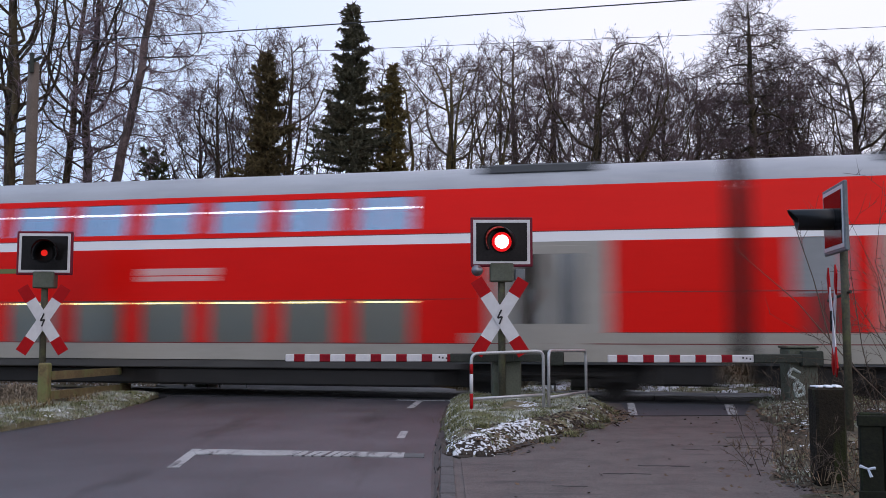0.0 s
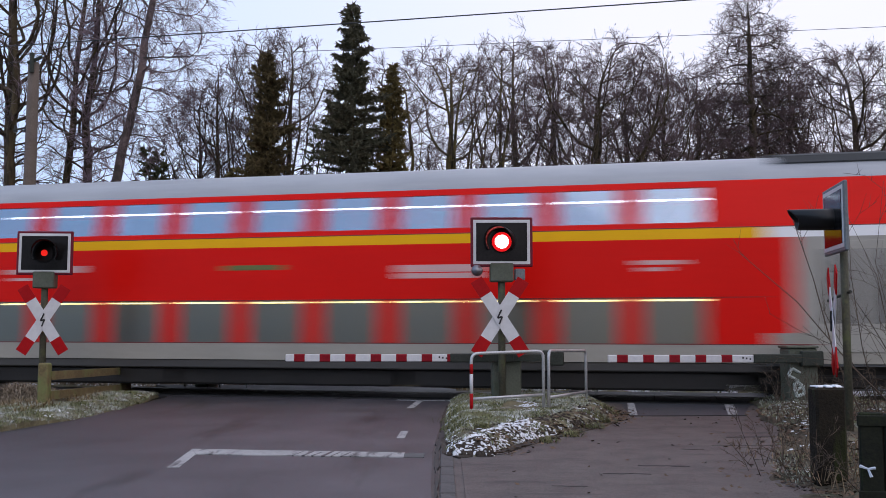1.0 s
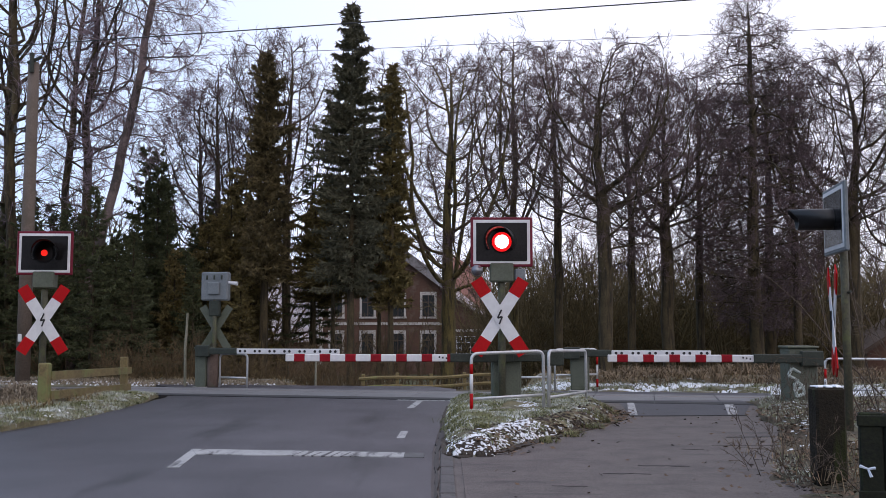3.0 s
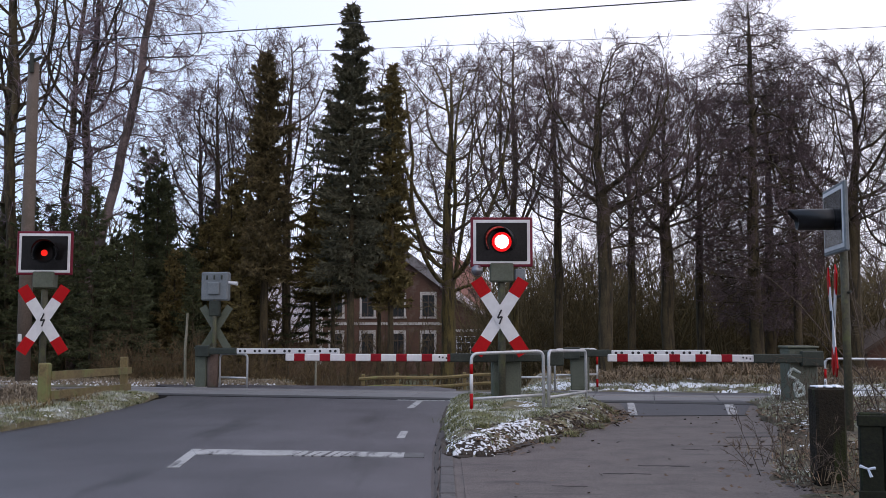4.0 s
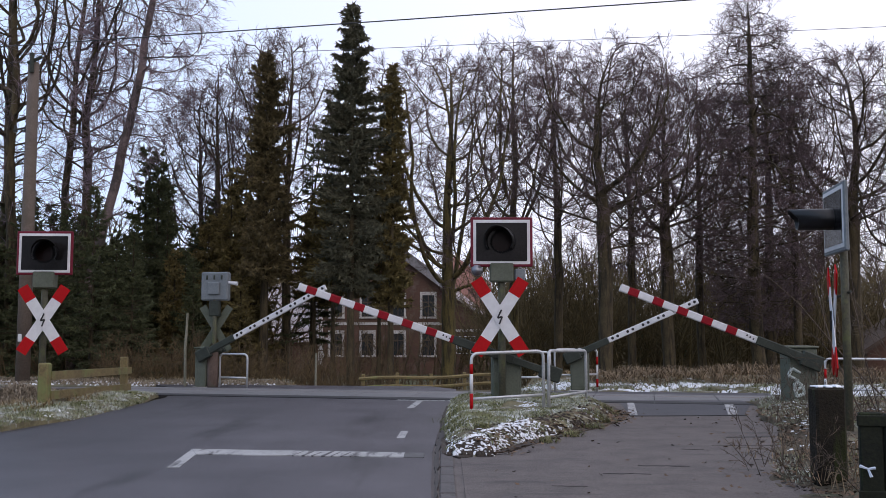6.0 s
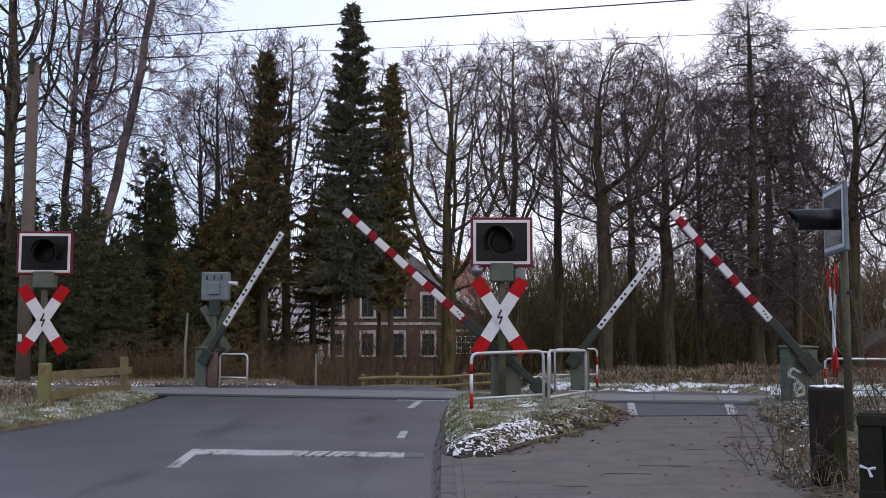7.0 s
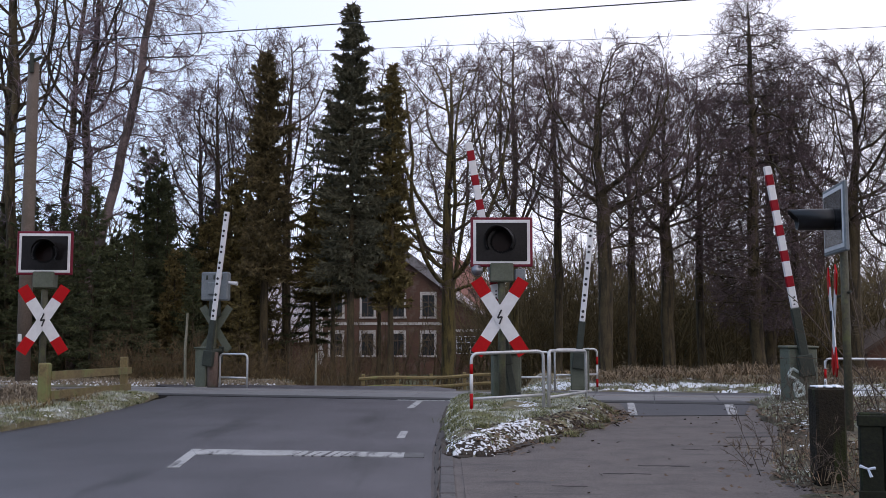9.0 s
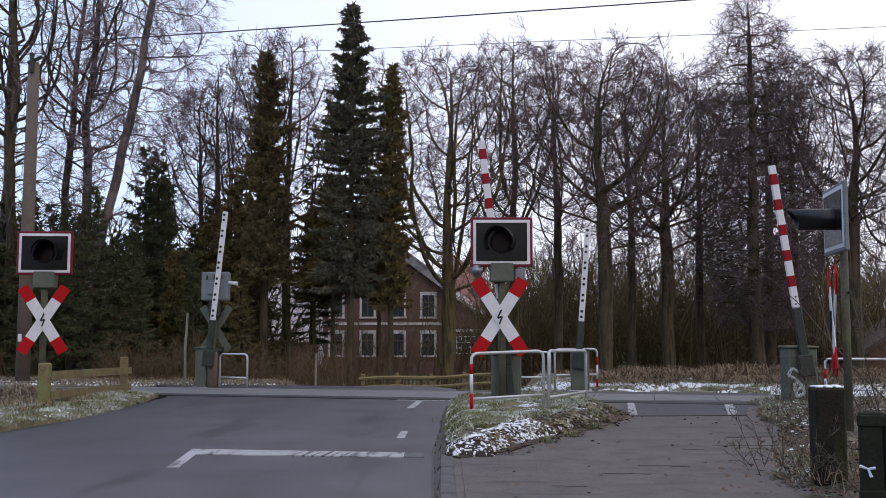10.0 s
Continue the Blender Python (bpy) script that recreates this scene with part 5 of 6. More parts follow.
def coach(name, stripe, label, end_window, notices=()):
    """Double-deck coach, 26.8 m over the couplings; local x runs along it, z from the rail."""
    c = holder(name, pose(0, 0, 0), label, "railway coach", "coaches of the train")
    half = 13.22
    zl = [0.75, 1.08, 1.28, 1.92, 2.40, 2.98, 3.17, 3.28, 3.94, 4.06]
    first, pitch, wide = -7.55, 1.53, 1.12
    wins = [(first + i * pitch, first + i * pitch + wide) for i in range(10)]
    doors = [(-11.1, -8.85), (8.85, 11.1)]
    endw = [(-12.55, -11.6)] + ([(11.6, 12.55)] if end_window else [])
    cuts = sorted({-half, half, -8.4, 8.4, *[v for p in wins + doors + endw for v in p]})
    mats = [COACHRED, COACHDOOR, stripe, COACHBASE, COACHWHITE]
    for side in (-1, 1):
        v, f, mi = [], [], []
        panes = []
        for a, b in zip(cuts, cuts[1:]):
            mid = (a + b) / 2
            door = any(p[0] <= mid <= p[1] for p in doors)
            win = any(p[0] <= mid <= p[1] for p in wins)
            ew = any(p[0] <= mid <= p[1] for p in endw)
            low = abs(mid) < 8.4
            for z0, z1 in zip(zl, zl[1:]):
                zm = (z0 + z1) / 2
                if win and (1.1 < zm < 1.9 or 3.28 < zm < 3.94):
                    panes.append((a, b, z0, z1))
                    continue
                if win and low and 1.08 <= zm < 1.28:
                    panes.append((a, b, z0, z1))
                    continue
                if ew and 2.0 < zm < 2.9:
                    panes.append((a, b, z0, z1))
                    continue
                m = 0
                if zm < 1.08 or (not low and zm < 1.28):
                    m = 3
                elif 2.98 < zm < 3.17:
                    m = 2 if not (stripe == COACHYELLOW and abs(mid) > 8.6) else 4
                elif door and zm < 3:
                    m = 1
                k = len(v)
                v += [(a, side * coach_profile(z0), z0), (b, side * coach_profile(z0), z0), (b, side * coach_profile(z1), z1), (a, side * coach_profile(z1), z1)]
                f.append((k, k + 1, k + 2, k + 3) if side < 0 else (k + 3, k + 2, k + 1, k))
                mi.append(m)
        ob = link_mesh("side_wall", v, f, mats, c, "red side wall with a pale stripe and door bays")
        ob.data.polygons.foreach_set("material_index", mi)
        merged = {}
        for a, b, z0, z1 in panes:
            key = (a, b, z0 > 3)
            lo, hi = merged.get(key, (9, 0))
            merged[key] = (min(lo, z0), max(hi, z1))
        for (a, b, _), (z0, z1) in merged.items():
            y0, y1 = side * (coach_profile(z0) - 0.02), side * (coach_profile(z1) - 0.02)
            Shape().add([(a, y0, z0), (b, y0, z0), (b, y1, z1), (a, y1, z1)], [(0, 1, 2, 3)]).done("window_pane", FROSTED if abs(a + b) > 20 else PANE if z0 > 2 else PANELOW, ob)
        for a, b in doors:
            s = Shape()
            d = side
            for k in range(2):
                x0 = a + 0.42 + k * 0.72
                s.box(x0, x0 + 0.68, min(d * 1.40, d * 1.415), max(d * 1.40, d * 1.415), 0.95, 2.9, 0.004)
            dr = s.done("door", COACHDOOR, ob, "pale grey double door")
            w = Shape()
            for k in range(2):
                x0 = a + 0.55 + k * 0.72
                w.box(x0, x0 + 0.42, min(d * 1.41, d * 1.424), max(d * 1.41, d * 1.424), 1.45, 2.75, 0.004)
            w.done("door_window", PANEDARK, dr, "dark door glass")
        x0 = -12.3
        Shape().box(x0, x0 + 0.75, min(side * 1.40, side * 1.41), max(side * 1.40, side * 1.41), 1.3, 1.98, 0.003).done("service_hatch", HATCHRED, ob, "dark red service hatch")
        lo, hi = min(side * 1.40, side * 1.404), max(side * 1.40, side * 1.404)
        for x0, x1, z0, z1 in ((1.6, 3.3, 2.44, 2.58), (1.6, 3.25, 2.32, 2.42), *notices):
            Shape().box(x0, x1, lo, hi, z0, z1, 0.001).done("inscription", FADEDRED, ob, "illegible pale lettering strip")
        # dark panel seams
        for x0, x1, z0, z1 in ((-13.2, 13.2, 3.168, 3.186), (-13.2, 13.2, 1.072, 1.090), (-8.4, 8.4, 1.915, 1.928), (11.15, 13.2, 2.02, 2.035), (-13.2, -11.15, 2.02, 2.035), (11.15, 13.2, 1.285, 1.30), (-13.2, -11.15, 1.285, 1.30)):
            w = side * coach_profile((z0 + z1) / 2)
            Shape().box(x0, x1, min(w - side * 0.004, w + side * 0.003), max(w - side * 0.004, w + side * 0.003), z0, z1, 0.001).done("seam", HATCHRED, ob, "dark panel seam")
        Shape().box(-2.0, -0.75, min(side * 1.40, side * 1.404), max(side * 1.40, side * 1.404), 2.52, 2.62, 0.001).done("destination_display", DISPLAY, ob, "dim amber destination display")
    # roof
    prof = [(1.18, 4.06), (1.12, 4.22), (0.98, 4.36), (0.75, 4.48), (0.4, 4.58), (0, 4.62)]
    prof = [(-y, z) for y, z in prof] + [(y, z) for y, z in prof[-2::-1]]
    v = [(x, y, z) for x in (-half, half) for y, z in prof]
    n = len(prof)
    link_mesh("roof", v, [(i, i + 1, n + i + 1, n + i) for i in range(n - 1)], COACHROOF, c, "grey ribbed roof", True)
    for x in (-10.9, 8.6):
        s = Shape()
        for k in range(6):
            s.box(x, x + 2.3, -1.02 + k * 0.37, -0.85 + k * 0.37, 4.30 + 0.1 * math.sin(k / 5 * 3.14159) + 0.06, 4.52 + 0.13 * math.sin(k / 5 * 3.14159), 0.02)
        s.done("roof_vent", DARKGREY, c, "dark air-conditioning grille")
    # ends, floor, decks
    for sgn in (-1, 1):
        x = sgn * half
        pts = [(x, -coach_profile(z), z) for z in zl] + [(x, y, z) for y, z in prof] + [(x, coach_profile(z), z) for z in zl[::-1]]
        link_mesh("end_wall", pts, [tuple(range(len(pts)))], DARKGREY, c)
        b = Shape().box(min(x, x + sgn * 0.17), max(x, x + sgn * 0.17), -1.25, 1.25, 0.95, 3.95, 0.08)
        b.done("gangway_bellows", UNDER, c, "black rubber gangway bellows")
    d = Shape().box(-half + 0.05, half - 0.05, -1.36, 1.36, 0.70, 0.78, 0.01)
    d.box(-8.4, 8.4, -1.36, 1.36, 2.42, 2.52, 0.01)
    d.box(-8.4, 8.4, -0.02, 0.02, 0.78, 2.42, 0.005)
    d.done("deck", INTERIOR, c, "grey interior decks")
    seats = Shape()
    for i in range(20):
        x = -7.5 + i * 0.78
        for y in (-0.85, 0.85):
            seats.box(x, x + 0.12, y - 0.42, y + 0.42, 0.8, 1.62, 0.03)
            seats.box(x, x + 0.12, y - 0.36, y + 0.36, 2.52, 3.42, 0.03)
    seats.done("seat_rows", SEATBLUE, c, "dark blue seat backs")
    for z, yy in ((1.87, 0.95), (3.77, 0.72)):
        for y in (-yy,):
            s = Shape()
            for i in range(8):
                s.box(-7.4 + i * 1.95, -5.65 + i * 1.95, y - 0.04, y + 0.04, z, z + 0.03, 0.004)
            s.done("strip_light", STRIPLIGHT if z > 3 else STRIPWARM, c, "warm white strip lights")
    sk = Shape().box(-8.3, 8.3, -1.38, 1.38, 0.58, 0.75, 0.02)
    sk.done("skirt", COACHSKIRT, c, "dirty grey underframe skirt")
    for x0, x1, y1 in ((-7.9, -3.2, 1.30), (-3.1, 1.6, 1.22), (1.8, 7.9, 1.30), (-13.1, -11.8, 1.3), (11.8, 13.1, 1.3)):
        Shape().box(x0, x1, -y1, y1, 0.24 if abs(x0 + x1) < 20 else 0.32, 0.58 if abs(x0 + x1) < 20 else 0.76, 0.04).done("equipment_case", UNDER, c, "black underfloor case")
    for x in (-9.9, 9.9):
        bogie(c, x, 0.46)
    return c


def bogie(thing, x, r):
    s = Shape()
    for y in (-1.0, 1.0):
        s.box(x - 1.75, x + 1.75, y - 0.09, y + 0.09, 0.48, 0.72, 0.04)
        s.box(x - 0.35, x + 0.35, y - 0.16, y + 0.16, 0.30, 0.78, 0.04)
        for k in (-1.25, 1.25):
            s.box(x + k - 0.18, x + k + 0.18, y - 0.15, y + 0.15, 0.34, 0.62, 0.04)
        # dampers, brake gear and sand boxes hung on the frame
        for k, w, z0, z1 in ((-1.72, 0.16, 0.24, 0.60), (-0.78, 0.20, 0.26, 0.66), (0.78, 0.20, 0.26, 0.66), (1.72, 0.16, 0.24, 0.60)):
            s.box(x + k - w, x + k + w, y - 0.12, y + 0.12, z0, z1, 0.03)
        s.tube([(x - 1.2, y * 1.14, 0.50), (x + 1.2, y * 1.14, 0.50)], 0.05, 8)
    s.box(x - 0.25, x + 0.25, -1, 1, 0.45, 0.72, 0.03)
    s.box(x - 1.6, x + 1.6, -0.6, 0.6, 0.40, 0.74, 0.03)
    b = s.done("bogie", UNDER, thing, "black bogie frame with brake dust")
    for k in (-1.25, 1.25):
        for y in (-0.75, 0.75):
            Shape().tube([(x + k, y - 0.065, r), (x + k, y + 0.065, r)], r, 28).done("wheel", UNDER, b)


FADEDRED = plain("pale_red_lettering", (0.66, 0.40, 0.38), 0.5)
DARKGREY = plain("dark_grille", (0.06, 0.065, 0.07), 0.6)
HATCHRED = plain("dark_red_hatch", (0.16, 0.012, 0.012), 0.35)
DISPLAY = plain("dim_display", (0.13, 0.15, 0.03), 0.3)


def loco():
    """Four-axle electric locomotive, 18.9 m long, with sloped cabs at both ends."""
    c = holder("locomotive", pose(0, 0, 0), "red electric locomotive with grey roof and frame", "locomotive")
    hl = 9.1
    # side outline of the body, (x, z): nose leans back
    secs = [(1.0, 1.46, hl - 0.05), (1.42, 1.48, hl), (2.0, 1.48, hl - 0.12), (2.6, 1.45, hl - 0.26), (3.0, 1.42, hl - 0.40), (3.42, 1.36, hl - 0.58), (3.72, 1.22, hl - 0.85), (3.88, 0.9, hl - 1.2), (3.95, 0.0, hl - 1.5)]
    v, f, mi = [], [], []
    rows = []
    for z, w, x in secs:
        ring = []
        for sx in (1, -1):
            half = [(sx * (x - 0.02), w * 0.0), (sx * (x - 0.02), w * 0.6), (sx * (x - 0.16), w * 0.84), (sx * (x - 0.55), w)]
            half2 = [(sx * 7.8, w), (sx * 5.25, w), (sx * 2.0, w)]
            ring.append(half + half2)
        a, b = ring
        loop = [(px, py) for px, py in a] + [(px, py) for px, py in b[::-1]] + [(px, -py) for px, py in b[1:]] + [(px, -py) for px, py in a[:0:-1]]
        rows.append([len(v) + i for i in range(len(loop))])
        v += [(px, py, z) for px, py in loop]
    n = len(rows[0])
    for j in range(len(rows) - 1):
        for i in range(n):
            q = (rows[j][i], rows[j][(i + 1) % n], rows[j + 1][(i + 1) % n], rows[j + 1][i])
            zc = sum(v[k][2] for k in q) / 4
            xc = abs(sum(v[k][0] for k in q) / 4)
            f.append(q)
            if zc < 1.4 and xc < 7.8:
                mi.append(1)
            elif zc > 3.45 and xc < 5.2:
                mi.append(1)
            else:
                mi.append(0)
    ob = link_mesh("body", v, f, [LOCORED, LOCOGREY], c, "bright red body with sloped cab fronts", True)
    ob.data.polygons.foreach_set("material_index", mi)
    ob.data.polygons.foreach_set("use_smooth", [False] * len(ob.data.polygons))
    fr = Shape().box(-7.8, 7.8, -1.47, 1.47, 0.97, 1.32, 0.03)
    fr.done("frame_skirt", LOCOGREY, c, "grey frame sill")
    for sx in (1, -1):
        for sy in (1, -1):
            Shape().add([(sx * (hl - 1.55), sy * 1.478, 2.62), (sx * (hl - 2.35), sy * 1.478, 2.62), (sx * (hl - 2.35), sy * 1.432, 3.2), (sx * (hl - 1.62), sy * 1.432, 3.2)], [(0, 1, 2, 3)]).done("cab_window", PANEGREY, ob, "grey cab side window")
        Shape().add([(sx * (hl - 0.18), -1.15, 2.42), (sx * (hl - 0.18), 1.15, 2.42), (sx * (hl - 0.46), 1.05, 3.22), (sx * (hl - 0.46), -1.05, 3.22)], [(0, 1, 2, 3)]).done("windscreen", PANEGREY, ob, "dark windscreen")
        for sy in (1, -1):
            Shape().tube([(sx * hl, sy * 0.95, 1.08), (sx * (hl + 0.45), sy * 0.95, 1.08)], 0.11, 12).tube([(sx * (hl + 0.45), sy * 0.95, 1.08), (sx * (hl + 0.5), sy * 0.95, 1.08)], 0.24, 16).done("buffer", UNDER, c)
        lip = Shape().box(min(sx * (hl - 0.9), sx * hl), max(sx * (hl - 0.9), sx * hl), -1.3, 1.3, 0.25, 0.8, 0.05)
        lip.done("snow_plough", UNDER, c)
    for sy in (1, -1):
        lo, hi = min(sy * 1.478, sy * 1.486), max(sy * 1.478, sy * 1.486)
        lg = Shape().box(-0.85, 0.35, lo, hi, 2.12, 2.72, 0.002)
        lg.done("emblem_panel", COACHWHITE, ob, "white rectangular emblem")
        Shape().box(-0.78, 0.28, min(sy * 1.484, sy * 1.49), max(sy * 1.484, sy * 1.49), 2.19, 2.65, 0.002).done("emblem_field", LOCORED, ob)
        Shape().box(-0.62, -0.32, min(sy * 1.488, sy * 1.494), max(sy * 1.488, sy * 1.494), 2.25, 2.59, 0.002).done("emblem_bar", COACHWHITE, ob)
        Shape().box(-0.2, 0.12, min(sy * 1.488, sy * 1.494), max(sy * 1.488, sy * 1.494), 2.25, 2.59, 0.002).done("emblem_bar", COACHWHITE, ob)
        Shape().box(6.3, 7.75, lo, hi, 1.66, 1.71, 0.002).box(6.5, 7.7, lo, hi, 1.56, 1.60, 0.002).done("inscription", COACHWHITE, ob, "illegible pale lettering strip")
        Shape().box(4.75, 5.45, lo, hi, 1.45, 2.45, 0.002).done("side_door", HATCHLOCO, ob, "red machine-room door")
        Shape().box(-6.5, 6.5, lo, hi, 3.34, 3.41, 0.002).done("gutter", UNDER, ob, "black gutter line")
        for x0, x1 in ((-6.1, -3.9), (3.9, 6.1)):
            Shape().add([(x0, sy * 1.355, 3.47), (x1, sy * 1.355, 3.47), (x1, sy * 1.26, 3.68), (x0, sy * 1.26, 3.68)], [(0, 1, 2, 3)]).done("roof_grille", DARKGREY, ob, "dark air intake grille")
        Shape().box(3.4, 4.5, min(sy * 1.468, sy * 1.482), max(sy * 1.468, sy * 1.482), 1.26, 1.34, 0.002).done("sill_plate", COACHROOF, ob, "pale plate with unreadable lettering")
        for x in (-6.6, 5.7):
            Shape().box(x, x + 0.75, min(sy * 1.47, sy * 1.478), max(sy * 1.47, sy * 1.478), 1.02, 1.14, 0.002).done("step_recess", UNDER, ob, "black step recess")
    for x in (-5.2, 5.2):
        bogie(c, x, 0.6)
    tank = Shape().box(-2.2, 2.2, -1.3, 1.3, 0.35, 0.88, 0.05)
    tank.done("transformer_case", UNDER, c)
    for x0, x1 in ((-8.5, -7.1), (-3.35, -2.3), (2.3, 3.35), (7.1, 8.5)):
        Shape().box(x0, x1, -1.25, 1.25, 0.38, 0.96, 0.05).done("equipment_case", UNDER, c, "black underfloor case")
    Shape().box(-8.6, 8.6, -0.8, 0.8, 0.55, 0.98, 0.04).done("underframe", UNDER, c)
    for sx in (1, -1):
        p = Shape()
        p.box(sx * 4.6 - 1.0, sx * 4.6 + 1.0, -0.5, 0.5, 3.96, 4.02, 0.01)
        for y in (-0.45, 0.45):
            p.tube([(sx * 4.6 - 0.9, y, 4.12), (sx * 4.6 + 0.9, y, 4.2)], 0.025, 6)
        p.tube([(sx * 4.6 - 0.6, -0.9, 4.26), (sx * 4.6 - 0.6, 0.9, 4.26)], 0.03, 6).tube([(sx * 4.6 - 0.3, -0.9, 4.26), (sx * 4.6 - 0.3, 0.9, 4.26)], 0.03, 6)
        for y in (-0.4, 0.4):
            p.tube([(sx * 4.6 + 0.7, y, 3.9), (sx * 4.6 + 0.7, y, 4.15)], 0.05, 8)
        p.done("pantograph", UNDER, c, "folded pantograph on the roof")
    rf = Shape().box(-3.4, 3.4, -0.6, 0.6, 3.9, 4.06, 0.03)
    rf.done("roof_hatch", LOCOGREY, c)
    return c


HATCHLOCO = plain("machine_room_door", (0.42, 0.016, 0.010), 0.35)
PANEGREY = plain("cab_glass", (0.10, 0.11, 0.12), 0.1)


# ---- crossing signals ----
def signal(m, zl, label, cross_x=0.0, cross_z=1.54, box_x=0.0, cross_y=-0.16, deep=0.22, aim=0.0, twist=0.0, wrap=14, cut=0.15, rh=1.0, post_y=0.02, post_r=0.062):
    """Flashing light on a board above a St Andrew's cross; local -y is its front."""
    g = holder("crossing_signal", m, label, "crossing signal", "crossing signals")
    Shape().tube([(0, post_y, -0.3), (0, post_y, zl - 0.42 if deep > 0.1 else zl + 0.1)], post_r, 14).done("post", MOSSPOST, g, "lichened steel post", True)
    if deep > 0.1:
        Shape().box(box_x - 0.2, box_x + 0.2, -0.1, 0.16, zl - 0.68, zl - 0.36, 0.02).done("junction_box", GREENMETAL, g, "grey-green junction box")
    b = Shape().box(-0.53, 0.53, -0.05, 0.0, zl - 0.425, zl + 0.425, 0.012)
    board = b.done("board", RIMRED if deep > 0.1 else GREYMETAL, g, "board with a dark red edge" if deep > 0.1 else "grey-edged signal board")
    Shape().box(-0.485, 0.485, -0.057, -0.04, zl - 0.38, zl + 0.38, 0.004).done("white_border", SIGNWHITE, board)
    Shape().box(-0.435, 0.435, -0.064, -0.05, zl - 0.33, zl + 0.33, 0.004).done("black_field", FIELD, board)
    # back housing
    Shape().box(-0.3, 0.3, 0.0, deep, zl - 0.3, zl + 0.3, 0.03).done("housing", GREYMETAL, g, "grey lamp housing")
    # hood: a tube cut open below
    v, f, n = [], [], 20
    for k, (y, r) in enumerate(((0.0, 0.245), (-1.0, 0.235), (-1.0, 0.225), (0.0, 0.235))):
        for i in range(n + 1):
            a = radians(-wrap) + radians(180 + 2 * wrap) * i / n
            v.append((r * rh * math.cos(a), y * 0.54 * (cut + (1 - cut) * max(0.0, math.sin(a)) ** 0.8), r * rh * math.sin(a)))
    for k in range(3):
        for i in range(n):
            f.append((k * (n + 1) + i, k * (n + 1) + i + 1, (k + 1) * (n + 1) + i + 1, (k + 1) * (n + 1) + i))
    link_mesh("hood", v, f, BLACKHOOD, g, "black visor hood", True).matrix_basis = pose(0, -0.055, zl + 0.005, 0, 0, aim)
    ring = Shape().tube([(0, -0.05, zl), (0, -0.075, zl)], 0.195 * rh, 24)
    ring.done("lamp_ring", RINGBLACK, g)
    Shape().tube([(0, -0.07, zl), (0, -0.078, zl)], 0.165 * rh, 24).done("lens", LAMPOFF, g, "dark red lens")
    # dome of the lamp: hot core, red rim; it draws back behind its plate when it is out
    R, RY = 0.168 * rh, 0.06
    v, f, mi, n, k = [(0, -RY, 0)], [], [], 24, 16
    for j in range(1, k):
        p = 3.14159 * j / k
        for i in range(n):
            a = 6.28319 * i / n
            v.append((R * math.sin(p) * math.cos(a), -RY * math.cos(p), R * math.sin(p) * math.sin(a)))
    v.append((0, RY, 0))
    for i in range(n):
        f.append((0, 1 + i, 1 + (i + 1) % n))
        mi.append(0)
        for j in range(k - 2):
            a, b2 = 1 + j * n + i, 1 + j * n + (i + 1) % n
            f.append((a, a + n, b2 + n, b2))
            mi.append(0 if j < 3 else 1)
        f.append((len(v) - 1, 1 + (k - 2) * n + (i + 1) % n, 1 + (k - 2) * n + i))
        mi.append(1)
    lamp = link_mesh("lamp", v, f, [LAMPHOT, LAMPRED], g, "red flashing lamp", True)
    lamp.data.polygons.foreach_set("material_index", mi)
    lamp.matrix_basis = pose(0, -0.076, zl)
    ember = Shape().tube([(0, 0.012, 0), (0, 0, 0)], 0.064, 14).done("filament", LAMPDIM, g, "dim red glow of the cooling lamp")
    ember.matrix_basis = pose(0, -0.05, zl)
    # cross: two blades with red ends and a black lightning flash
    cr = new("cross", None)
    cr.parent = g
    tagged(cr, "white St Andrew's cross with red ends")
    cr.matrix_basis = pose(cross_x, cross_y, cross_z, 0, 0, twist)
    for sgn in (1, -1):
        a = math.atan2(0.615, 0.395 * sgn)
        mm = pose(0, 0.012 * sgn, 0, 0, -math.degrees(a), 0)
        Shape().box(-0.735, 0.735, -0.006, 0.006, -0.105, 0.105, 0.002, mm).done("blade", SIGNWHITE, cr)
        for e in (1, -1):
            Shape().box(min(e * 0.44, e * 0.74), max(e * 0.44, e * 0.74), -0.009, 0.008, -0.108, 0.108, 0.002, mm).done("red_end", SIGNRED, cr)
    fl = Shape()
    zig = [(0.025, 0.12), (-0.042, -0.02), (0.036, 0.005), (-0.015, -0.125)]
    for (x0, z0), (x1, z1) in zip(zig, zig[1:]):
        fl.tube([(x0, -0.026, z0), (x1, -0.026, z1)], 0.014, 6)
    fl.done("lightning_flash", BLACK, cr, "black lightning flash")
    return g, (lamp, ember)


